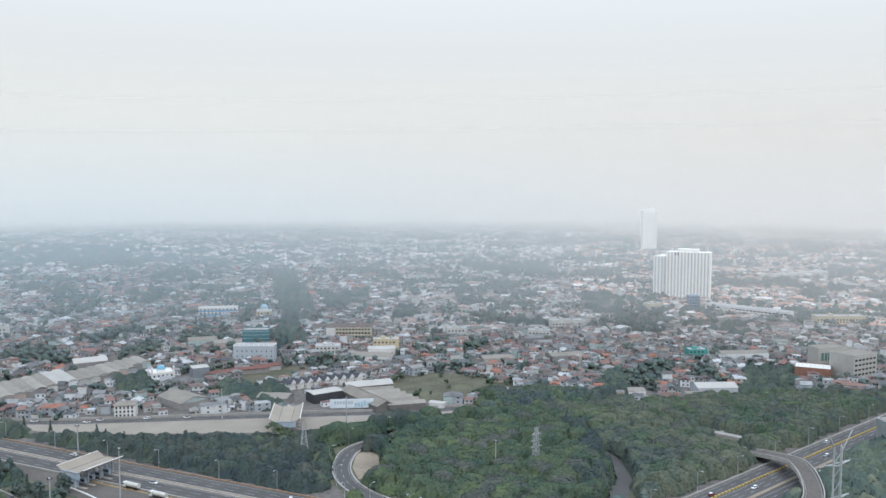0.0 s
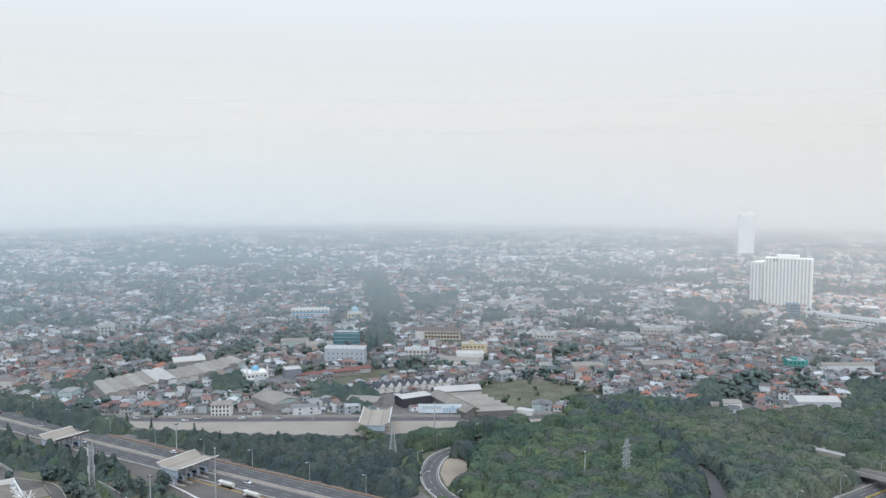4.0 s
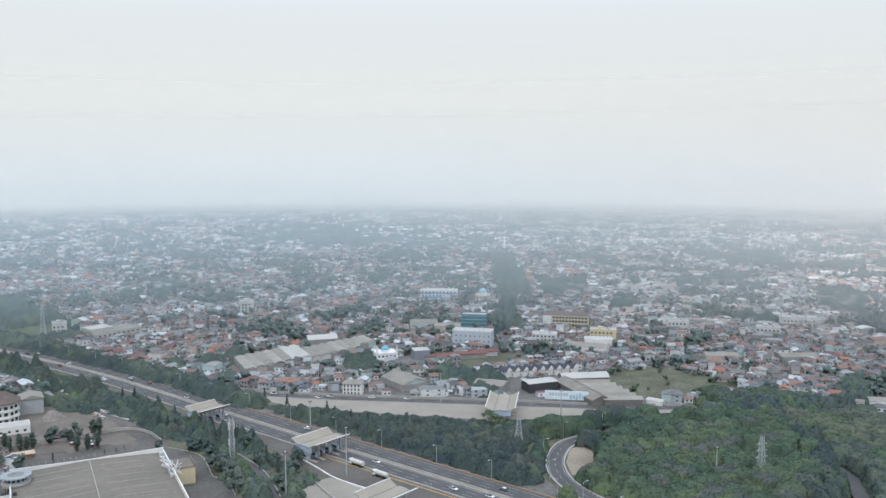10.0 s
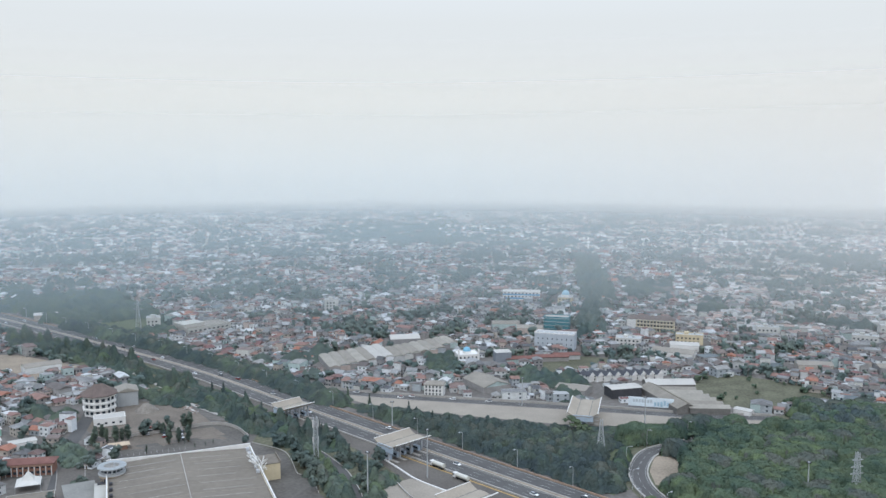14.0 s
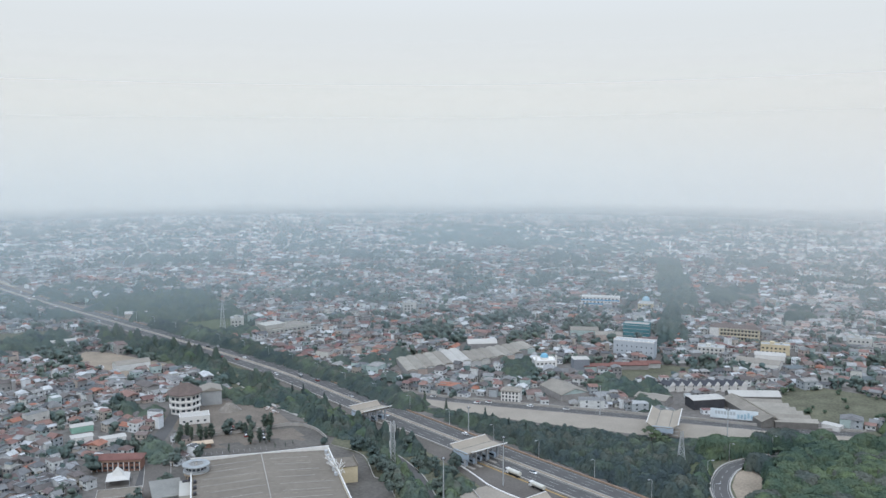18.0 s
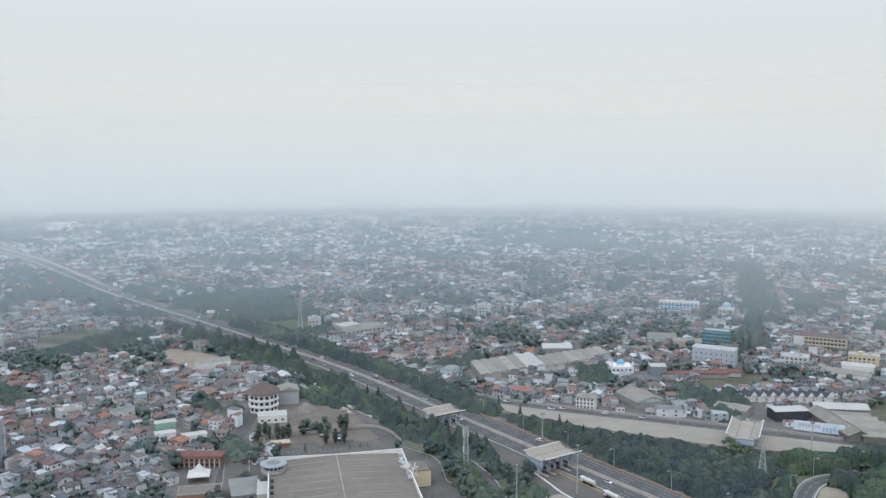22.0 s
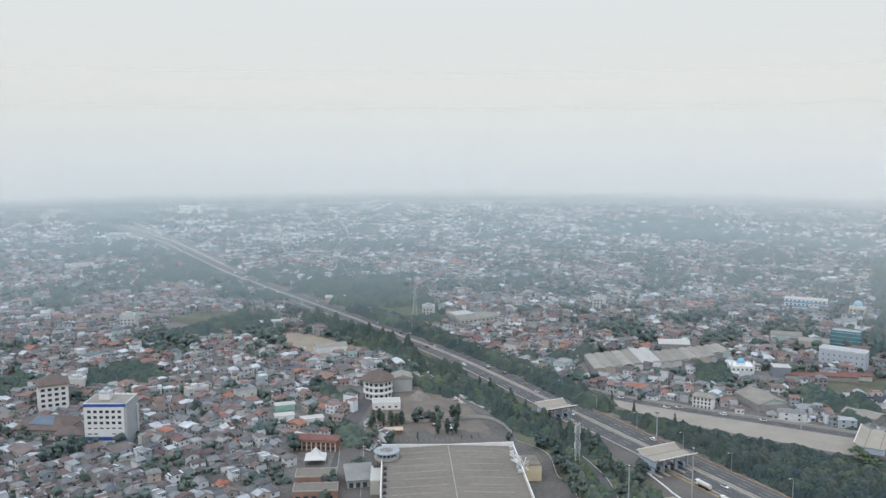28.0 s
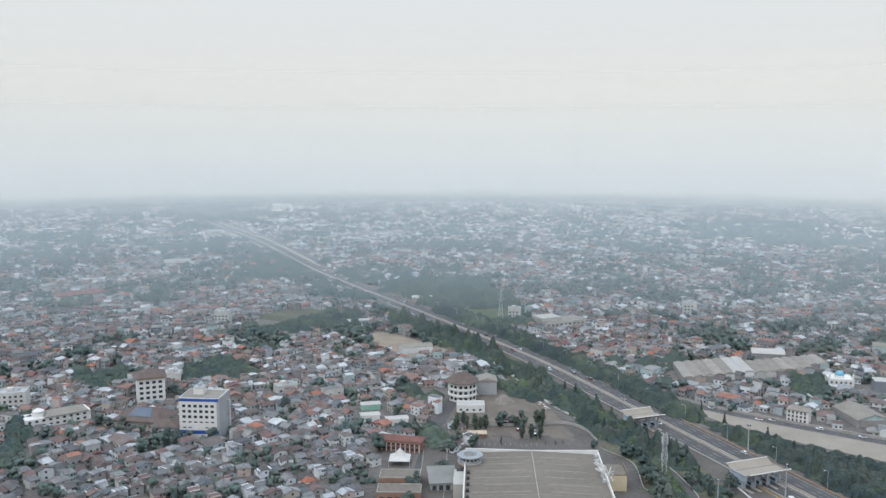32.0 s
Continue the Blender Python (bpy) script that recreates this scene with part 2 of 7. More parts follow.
def mesh_of(name, verts, quads=None, tris=None, qmat=None, tmat=None):
    """A mesh from arrays of corners, four-sided and three-sided faces and their material numbers."""
    me = bpy.data.meshes.new(name)
    quads = np.zeros((0, 4), int) if quads is None else np.asarray(quads, int).reshape(-1, 4)
    tris = np.zeros((0, 3), int) if tris is None else np.asarray(tris, int).reshape(-1, 3)
    verts = np.asarray(verts, np.float32).reshape(-1, 3)
    me.vertices.add(len(verts))
    me.vertices.foreach_set("co", verts.ravel())
    me.loops.add(quads.size + tris.size)
    me.loops.foreach_set("vertex_index", np.concatenate([quads.ravel(), tris.ravel()]).astype(np.int32))
    me.polygons.add(len(quads) + len(tris))
    starts = np.concatenate([np.arange(len(quads)) * 4, quads.size + np.arange(len(tris)) * 3])
    me.polygons.foreach_set("loop_start", starts.astype(np.int32))
    if qmat is not None or tmat is not None:
        a = np.zeros(len(quads), int) if qmat is None else np.asarray(qmat, int)
        b = np.zeros(len(tris), int) if tmat is None else np.asarray(tmat, int)
        me.polygons.foreach_set("material_index", np.concatenate([a, b]).astype(np.int32))
    me.update(calc_edges=True)
    me.validate()
    me.shade_flat()
    return me


class Shape:
    """Collects boxes, prisms and strips into one mesh."""

    def __init__(self):
        self.v, self.f = [], []

    def add(self, verts, faces):
        k = len(self.v)
        self.v += [tuple(p) for p in verts]
        self.f += [tuple(i + k for i in q) for q in faces]
        return self

    def box(self, x0, y0, z0, x1, y1, z1, m=None):
        p = [(x, y, z) for z in (z0, z1) for x, y in ((x0, y0), (x1, y0), (x1, y1), (x0, y1))]
        if m is not None:
            p = [tuple(m @ Vector(q)) for q in p]
        return self.add(p, [(3, 2, 1, 0), (4, 5, 6, 7), (0, 1, 5, 4), (1, 2, 6, 5), (2, 3, 7, 6), (3, 0, 4, 7)])

    def bar(self, a, b, w=0.2, n=4):
        a, b = Vector(a), Vector(b)
        q = (b - a).to_track_quat("Z", "Y")
        ring = [q @ Vector((w * math.cos(6.2832 * (k + 0.5) / n), w * math.sin(6.2832 * (k + 0.5) / n), 0)) for k in range(n)]
        p = [a + r for r in ring] + [b + r for r in ring]
        return self.add(p, [(k, (k + 1) % n, n + (k + 1) % n, n + k) for k in range(n)] + [tuple(range(n))[::-1], tuple(range(n, 2 * n))])

    def cyl(self, x, y, z0, z1, r0, r1=None, n=20):
        r1 = r0 if r1 is None else r1
        p = [(x + r * math.cos(6.2832 * k / n), y + r * math.sin(6.2832 * k / n), z) for r, z in ((r0, z0), (r1, z1)) for k in range(n)]
        return self.add(p, [(k, (k + 1) % n, n + (k + 1) % n, n + k) for k in range(n)] + [tuple(range(n))[::-1], tuple(range(n, 2 * n))])

    def prism(self, outline, z0, z1):
        n = len(outline)
        p = [(x, y, z0) for x, y in outline] + [(x, y, z1) for x, y in outline]
        return self.add(p, [(k, (k + 1) % n, n + (k + 1) % n, n + k) for k in range(n)] + [tuple(range(n))[::-1], tuple(range(n, 2 * n))])

    def mesh(self, name):
        me = bpy.data.meshes.new(name)
        me.from_pydata(self.v, [], self.f)
        me.update()
        return me


def thing(name, label, category, group="", m=None):
    ob = tagged(new(name), label, category, group)
    if m is not None:
        ob.matrix_world = m
    return ob


def part(name, shape, material, parent, label=""):
    me = shape.mesh(name) if isinstance(shape, Shape) else shape
    if not me.materials:
        me.materials.append(material)
    ob = new(name, me)
    ob.parent = parent
    return tagged(ob, label) if label else ob


def setting(name, me, material, label, category):
    me = me.mesh(name) if isinstance(me, Shape) else me
    if not me.materials:
        me.materials.append(material)
    return tagged(new(name, me), label, category, kind="structure")


def frame_at(x, y, along, z=0.0):
    """A pose at a plan point whose x axis runs along the given plan direction."""
    return pose(x, y, z, 0, 0, math.degrees(math.atan2(along[1], along[0])))


def inside(px, py, poly):
    """Which of the points lie in the polygon."""
    hit = np.zeros(len(px), bool)
    for (x0, y0), (x1, y1) in zip(poly, poly[1:] + poly[:1]):
        cross = (y0 > py) != (y1 > py)
        hit ^= cross & (px < (x1 - x0) * (py - y0) / (y1 - y0 + 1e-9) + x0)
    return hit


def line_distance(px, py, line):
    best = np.full(len(px), 1e9)
    for (x0, y0), (x1, y1) in zip(line, line[1:]):
        dx, dy = x1 - x0, y1 - y0
        u = np.clip(((px - x0) * dx + (py - y0) * dy) / (dx * dx + dy * dy + 1e-9), 0, 1)
        best = np.minimum(best, np.hypot(px - x0 - u * dx, py - y0 - u * dy))
    return best


def smooth_line(pts, step=8.0):
    """Catmull-Rom through plan points, resampled."""
    p = [np.array(q, float) for q in pts]
    p = [2 * p[0] - p[1]] + p + [2 * p[-1] - p[-2]]
    out = []
    for a, b, c, d in zip(p, p[1:], p[2:], p[3:]):
        n = max(2, int(np.linalg.norm(c - b) / step))
        for k in range(n):
            t = k / n
            out.append(0.5 * (2 * b + (c - a) * t + (2 * a - 5 * b + 4 * c - d) * t * t + (3 * b - a - 3 * c + d) * t ** 3))
    return out + [p[-2]]


def offsets(line, d):
    """The line moved d metres to its left."""
    line = [np.array(q, float) for q in line]
    out = []
    for k, q in enumerate(line):
        t = line[min(k + 1, len(line) - 1)] - line[max(k - 1, 0)]
        t = t / np.linalg.norm(t[:2])
        out.append(q[:2] + d * np.array([-t[1], t[0]]))
    return out


def ribbon(line, d0, d1, z0, z1, shape=None, zs=None):
    """A strip of thickness z0 to z1 between two offsets of a line."""
    s = shape or Shape()
    a, b = offsets(line, d0), offsets(line, d1)
    n = len(a)
    rise = zs or [0.0] * n
    p = [(*q, z + r) for z in (z0, z1) for e in (a, b) for q, r in zip(e, rise)]
    f = []
    for k in range(n - 1):
        f += [(2 * n + k, 2 * n + k + 1, 3 * n + k + 1, 3 * n + k), (k, k + 1, 2 * n + k + 1, 2 * n + k), (3 * n + k, 3 * n + k + 1, n + k + 1, n + k)]
    f += [(0, 2 * n, 3 * n, n), (n - 1, 2 * n - 1, 4 * n - 1, 3 * n - 1)]
    return s.add(p, f)


def dashes(line, d, z, shape, length=5.0, gap=8.0, w=0.13):
    a, b = offsets(line, d - w), offsets(line, d + w)
    run, on = 0.0, True
    for k in range(len(a) - 1):
        run += float(np.linalg.norm(a[k + 1] - a[k]))
        if k % 2 == 0:
            shape.add([(*a[k], z), (*a[k + 1], z), (*b[k + 1], z), (*b[k], z)], [(0, 1, 2, 3)])
    return shape


# ---- plan ----
ROAD_A = smooth_line([(-3300, 1560), (-2300, 1270), (-1570, 1018), (-1304, 928), (-991, 794), (-790, 722), (-673, 683), (-506, 625), (-402, 585), (-289, 531), (-155, 467), (-57, 421), (80, 355), (260, 262)], 6.5)
ROAD_B = smooth_line([(-420, 592), (-330, 566), (-270, 560), (-214, 564), (-112, 577), (-36, 585), (20, 598)], 6)
EAST = smooth_line([(600, 832), (420, 676), (306, 577), (207, 493), (126, 424), (40, 352), (-30, 290)], 6.5)
RAMP = smooth_line([(-20, 535), (-36, 519), (-49, 502), (-53, 484), (-52, 462), (-44, 440), (-28, 420), (-5, 400), (30, 380)], 4)
RAMP_E = smooth_line([(97, 496), (101, 482), (101, 460), (97, 440), (88, 418), (76, 400)], 4)
FOREST = [(-70, 470), (-66, 515), (-40, 548), (-30, 572), (0, 586), (40, 612), (75, 636), (96, 618), (139, 588), (193, 604), (261, 620), (331, 618), (430, 700), (415, 690), (300, 585), (205, 503), (122, 434), (60, 385), (0, 380), (-30, 400)]
BELT_N = [(-700, 708), (-506, 632), (-401, 593), (-287, 540), (-153, 476), (-60, 430), (-62, 470), (-64, 520), (-60, 540), (-111, 529), (-188, 526), (-246, 530), (-300, 550), (-420, 600)]
BELT_TALL = [(-700, 708), (-506, 632), (-401, 593), (-287, 540), (-153, 476), (-60, 430), (-62, 470), (-72, 498), (-111, 508), (-188, 507), (-246, 517), (-300, 545), (-420, 600)]
BELT_S = [(-640, 628), (-487, 590), (-400, 550), (-310, 494), (-205, 440), (-165, 408), (-140, 385), (-175, 365), (-215, 395), (-228, 425), (-285, 455), (-330, 480), (-420, 520), (-520, 560), (-640, 600)]
GROVE = [(-800, 745), (-760, 850), (-640, 800), (-561, 745), (-498, 655), (-546, 640), (-664, 682)]
FIELD_A = [(-626, 693), (-590, 745), (-545, 715), (-530, 668), (-587, 660)]
FIELD_B = [(-36, 650), (-33, 690), (-6, 700), (37, 690), (62, 655), (40, 622), (-1, 606), (-24, 625)]
FIELD_C = [(-160, 680), (-150, 722), (-108, 724), (-104, 690), (-135, 655)]
YARD = [(-330, 300), (-345, 440), (-330, 470), (-285, 465), (-215, 420), (-190, 360), (-240, 250), (-330, 250)]
BELT_MID = [(-147, 796), (-172, 963), (-203, 1100), (-268, 1400), (-236, 1400), (-188, 1200), (-154, 1047), (-142, 940), (-127, 800)]
BANDS = [[(-760, 1440), (-600, 1520), (-300, 1490), (-290, 1580), (-560, 1630), (-780, 1540)], [(-380, 640), (-330, 660), (-320, 600), (-370, 590)]]
DRY = [(-760, 470), (-720, 540), (-640, 560), (-640, 500)]
NO_HOUSES = [FOREST, BELT_N, BELT_S, GROVE, FIELD_A, FIELD_B, FIELD_C, YARD, DRY]
CLEAR = []   # centre x, y and radius of ground kept free for the buildings that stand by themselves
FLYOVER = smooth_line([(172, 505), (180, 494), (187, 482), (193, 465), (193.5, 447), (189.5, 427), (180, 401), (160, 372), (130, 345)], 4)
APRON = [(-166, 417), (-150, 411), (-100, 387), (-60, 368), (-60, 345), (-110, 350), (-148, 370), (-169, 387), (-174, 397), (-172, 408)]
OPEN_GROUND = [FIELD_A, APRON, [(-47, 494), (-40, 500), (-31, 492), (-29, 470), (-32, 450), (-42, 452)], [(-40, 524), (-66, 492), (-66, 458), (-56, 444), (-74, 470), (-72, 500)]]
EAST_WOOD = [tuple(q) for q in offsets(EAST, 28)[::4] if 222 < q[0] < 440] + [tuple(q) for q in offsets(EAST, 40)[::4] if 110 < q[0] < 215] + [(150, 300), (210, 290), (290, 370), (380, 460), (470, 560), (470, 640)]
POCKETS = [[(-681, 298), (-670, 333), (-617, 317), (-608, 277)], [(-633, 368), (-613, 417), (-551, 379), (-582, 342)], [(-589, 208), (-578, 218), (-510, 200), (-515, 181)],
           [(-712, 486), (-687, 543), (-638, 512), (-673, 465)], [(-731, 585), (-691, 623), (-625, 557), (-668, 538)], [(-388, 392), (-382, 402), (-349, 364), (-359, 361)],
           [(-174, 663), (-142, 676), (-128, 623), (-158, 607)], [(-256, 670), (-235, 695), (-211, 631), (-234, 617)], [(265, 732), (296, 707), (264, 610), (216, 618)]]
POCKETS += [[(185, 1198), (254, 1154), (213, 961), (172, 987)], [(-164, 1173), (-90, 1204), (-83, 1071), (-140, 1047)], [(-57, 1048), (-24, 1072), (-18, 965), (-52, 945)],
            [(80, 966), (118, 967), (109, 895), (77, 894)], [(313, 970), (348, 951), (312, 850), (283, 865)], [(-147, 631), (-111, 663), (-95, 632), (-89, 590), (-128, 590)], [(130, 689), (155, 699), (143, 651), (124, 642)]]
BANDS += [[(-1144, 783), (-1052, 814), (-917, 743), (-965, 675)], [(-966, 770), (-890, 745), (-732, 660), (-760, 640)], [(-2458, 1400), (-2227, 1542), (-1639, 1133), (-1660, 1011), (-1717, 975)], [(-845, 1817), (-623, 1825), (-526, 1538), (-683, 1486)], [(74, 1507), (203, 1511), (181, 1344), (74, 1326)], [(-1405, 740), (-1334, 864), (-1189, 791), (-1263, 674)],
          [(-1465, 529), (-1421, 619), (-1228, 542), (-1276, 460)], [(-925, 791), (-821, 855), (-735, 807), (-819, 728)]]
POCKETS.append([(-456, 446), (-440, 470), (-424, 456), (-424, 432), (-442, 424)])
NO_HOUSES += POCKETS + [[(-306, 306), (-330, 334), (-372, 382), (-384, 406), (-360, 402), (-330, 360), (-296, 318)], EAST_WOOD, [(-420, 600), (-330, 572), (-270, 566), (-112, 583), (26, 604), (40, 540), (-60, 515), (-330, 520)], [(-520, 602), (-300, 520), (-60, 420), (120, 330), (120, 260), (-60, 280), (-160, 340), (-235, 395), (-300, 450), (-420, 520)], [(-85, 400), (-85, 560), (0, 600), (60, 620), (60, 380)], [(120, 300), (120, 480), (240, 500), (300, 480), (330, 420), (260, 300)]]

# ---- ground ----
g = Shape()
g.prism([(5200 * math.cos(6.2832 * k / 48), 5200 * math.sin(6.2832 * k / 48)) for k in range(48)], -2.0, 0.0)
setting("ground", g, ground_mat, "bare trodden earth and lanes between the houses", "ground")


def patch(name, poly, z, mat, label, category):
    s = Shape()
    s.prism([tuple(q) for q in poly], -0.5, z)
    return setting(name, s, mat, label, category)


patch("forest_floor", FOREST, 0.03, grass_mat, "shaded undergrowth beneath the trees of the interchange", "ground")
patch("verge_north", BELT_N, 0.03, green_grass, "rough green verge beside the toll road", "ground")
patch("verge_south", BELT_S, 0.03, grass_mat, "rough green verge beside the toll road", "ground")
patch("verge_east", EAST_WOOD, 0.03, green_grass, "rough green verge beside the expressway", "ground")
patch("meadow", FIELD_A, 0.04, green_grass, "green meadow beside the toll road", "ground")
patch("open_field", FIELD_B, 0.04, grass_mat, "dry grassy open field", "ground")
patch("vacant_lot", FIELD_C, 0.04, grass_mat, "dry vacant lot among the houses", "ground")
patch("car_park", YARD, 0.05, surface("dusty_asphalt", (0.106, 0.096, 0.084), 0.95, 0.045, 0.5, 0.4), "worn asphalt car park round the exhibition hall", "ground")

# ---- roads ----


def near_stretch(line, lo=-760, hi=320):
    return [q for q in line if lo <= q[0] <= hi]


setting("toll_road", ribbon(ROAD_A, 0, -28.4, -0.3, 0.12), asphalt, "grey asphalt toll road with two carriageways", "road")
patch("toll_plaza", [(-500, 599), (-400, 562), (-300, 514), (-190, 462), (-60, 399), (60, 339), (80, 300), (-20, 330), (-100, 366), (-137, 390), (-164, 411), (-204, 444), (-307, 501), (-420, 558)], 0.08, old_asphalt, "worn asphalt apron before the toll gates", "road")
patch("toll_apron", APRON, 0.11, concrete, "pale concrete apron beside the toll gate", "road")
FAR_A = near_stretch(ROAD_A, -1750, -985)
setting("far_shoulder_north", ribbon(FAR_A, 9, 0.6, -0.3, 0.10), concrete, "wide pale concrete shoulder of the distant toll road", "road")
setting("far_shoulder_south", ribbon(FAR_A, -28.4, -38, -0.3, 0.10), concrete, "pale concrete shoulder of the distant toll road", "road")
HALL_STREET = smooth_line([(-420, 470), (-392, 425), (-371, 390), (-348, 361), (-324, 330), (-306, 308), (-280, 276)], 5)
setting("hall_street", ribbon(HALL_STREET, -4.2, 4.2, -0.3, 0.07), asphalt, "narrow asphalt street beside the exhibition hall", "road")
SERVICE = smooth_line([(-246, 446), (-226, 432), (-207, 416), (-195, 402), (-182, 384), (-172, 362)], 4)
setting("service_road", ribbon(SERVICE, -2.6, 2.6, -0.3, 0.09), asphalt, "narrow curved asphalt service road beside the hall", "road")
LANE = smooth_line([(-455, 551), (-433, 540), (-411, 526), (-380, 507), (-351, 490), (-318, 476)], 4)
setting("apron_wall", ribbon(smooth_line([(-170, 408), (-164, 401), (-157, 394), (-150, 388), (-138, 380)], 3), -0.25, 0.25, 0.0, 0.95), kerb_mat, "curved concrete wall on the toll apron", "barrier")
setting("apron_kerb", ribbon(smooth_line([(-190, 438), (-176, 427), (-165, 418), (-152, 411), (-140, 406)], 3), -0.4, 0.4, 0.0, 0.6), white_paint, "white barrier between the toll lanes and the apron", "barrier")
setting("service_lane", ribbon(LANE, -1.3, 1.3, -0.3, 0.085), kerb_mat, "narrow pale concrete lane through the trees", "path")
setting("service_kerb", ribbon(SERVICE, 2.6, 3.0, -0.1, 0.45), kerb_mat, "pale kerb of the service road", "barrier")
setting("side_road", ribbon(ROAD_B, 0, -9, -0.3, 0.10), asphalt, "dark asphalt carriageway beside a concrete toll plaza", "road")
patch("concrete_plaza", [(-318, 559), (-270, 551), (-214, 554.5), (-112, 567.5), (-36, 575.5), (20, 588), (22, 572), (-30, 551), (-63, 545), (-111, 535), (-188, 531), (-243, 534)], 0.09, concrete, "wide pale concrete toll plaza strip", "road")
setting("east_road", ribbon(EAST, 0, 25.5, -0.3, 0.12), asphalt, "grey asphalt expressway with several lanes", "road")
setting("east_slip_road", ribbon(near_stretch(EAST, -60, 205), 25.5, 36, -0.3, 0.12), asphalt, "asphalt slip lanes joining the expressway", "road")
setting("ramp_road", ribbon(RAMP, -4.6, 4.6, -0.3, 0.15), asphalt, "curved asphalt ramp round the wooded interchange", "road")
setting("ramp_east", ribbon(RAMP_E, -4.5, 4.5, -0.3, 0.15), asphalt, "curved asphalt ramp under the trees", "road")
patch("ramp_bank", [(-47, 494), (-40, 500), (-33, 492), (-30, 470), (-33, 450), (-42, 452), (-47, 470)], 0.10, soil, "bare sandy bank inside the ramp", "ground")
patch("ramp_verge", [(-40, 524), (-58, 508), (-66, 488), (-64, 462), (-54, 440), (-62, 440), (-76, 470), (-74, 500), (-56, 524)], 0.10, green_grass, "mown grass verge outside the ramp", "ground")


A_NEAR, E_NEAR = near_stretch(ROAD_A, -1700), near_stretch(EAST, -40, 460)
setting("barrier_north", ribbon(A_NEAR, 0.5, 0.0, 0.0, 1.0), guard_mat, "low concrete wall with a brownish rail along the toll road", "barrier")
setting("median_wall_north", ribbon(A_NEAR, -12.6, -13.1, 0.0, 0.8), kerb_mat, "low concrete median kerb", "barrier")
setting("median_wall_south", ribbon(A_NEAR, -15.2, -15.7, 0.0, 0.8), kerb_mat, "low concrete median kerb", "barrier")
setting("median_soil", ribbon(A_NEAR, -13.1, -15.2, 0.0, 0.5), soil, "strip of dry soil in the median", "ground")
setting("divider", ribbon(A_NEAR, -27.6, -28.3, 0.0, 0.9), kerb_mat, "pale concrete divider between the lanes", "barrier")
setting("barrier_east", ribbon(E_NEAR, -0.6, 0.0, 0.0, 1.1), kerb_mat, "concrete barrier along the expressway", "barrier")
setting("median_east", ribbon(E_NEAR, 19.5, 21.6, 0.0, 0.35), soil, "raised dusty median of the expressway", "barrier")
setting("ramp_kerb_inner", ribbon(RAMP, 4.6, 5.4, 0.0, 0.7), kerb_mat, "pale concrete kerb of the ramp", "barrier")
setting("ramp_kerb_outer", ribbon(RAMP, -5.4, -4.6, 0.0, 0.7), kerb_mat, "pale concrete kerb of the ramp", "barrier")
setting("plaza_wall", ribbon(near_stretch(ROAD_B, -320, 60), 0.4, 0.9, 0.0, 1.6), kerb_mat, "grey wall along the side road", "barrier")
lines = Shape()
for d in (-1.3, -12.2, -16.1, -27.2):
    ribbon(A_NEAR, d, d - 0.3, 0.10, 0.135, lines)
for d in (-4.8, -8.5, -19.8, -23.5):
    dashes(A_NEAR, d, 0.135, lines)
for d in (1.0, 7.4, 10.0, 19.8, 23.8):
    ribbon(E_NEAR, d, d + 0.25, 0.10, 0.135, lines)
for d in (4.2, 13.2, 16.5):
    dashes(E_NEAR, d, 0.135, lines)
for d in (27.2, 30.6):
    dashes(near_stretch(EAST, -40, 200), d, 0.135, lines)
for d in (-0.8, -8.4):
    ribbon(near_stretch(ROAD_B, -320, 60), d, d - 0.25, 0.08, 0.115, lines)
dashes(near_stretch(ROAD_B, -320, 60), -4.6, 0.115, lines)
for d in (-3.9, 3.9):
    ribbon(RAMP, d - 0.12, d + 0.12, 0.12, 0.165, lines)
dashes(RAMP, 0.0, 0.165, lines)
setting("lane_markings", lines, paint_line, "worn white lane lines and dashes", "road marking")
setting("orange_marking", ribbon(near_stretch(ROAD_A, -190, 120), -29.2, -30.4, 0.08, 0.125), orange_line, "orange painted edge line by the toll gate", "road marking")
yb = Shape()
for k, (a, b) in enumerate(zip(offsets(E_NEAR, 8.6)[:-1], offsets(E_NEAR, 8.6)[1:])):
    if 120 < a[0] < 330:
        for u in (0.15, 0.65):
            p = a + (b - a) * u
            yb.box(-0.85, -0.4, 0.1, 0.85, 0.4, 1.0, frame_at(p[0], p[1], b - a))
setting("yellow_barrier", yb, surface("yellow_plastic", (0.46, 0.33, 0.11), 0.6, 0.4, 3.0, 0.2), "row of yellow plastic road barriers", "barrier")


# ---- city of small houses ----
def sector(x, y, margin=4.0):
    """Which points the camera could have before it, and how far off they are."""
    r, az = np.hypot(x, y), np.degrees(np.arctan2(-x, y))
    return (az > -30 - margin) & (az < 73 + margin) & (r > 215) & (r < 4850), r


def free_ground(x, y):
    ok = np.ones(len(x), bool)
    for poly in NO_HOUSES:
        ok &= ~inside(x, y, poly)
    for line, lo in ((offsets(ROAD_A, -15), 27), (offsets(ROAD_B, -12), 19), (offsets(EAST, 18), 28), (HALL_STREET, 8), (offsets(FAR_A, -10), 32)):
        ok &= line_distance(x, y, [tuple(q) for q in line][::4] + [tuple(line[-1])]) > lo
    for cx, cy, cr in CLEAR:
        ok &= np.hypot(x - cx, y - cy) > cr
    return ok


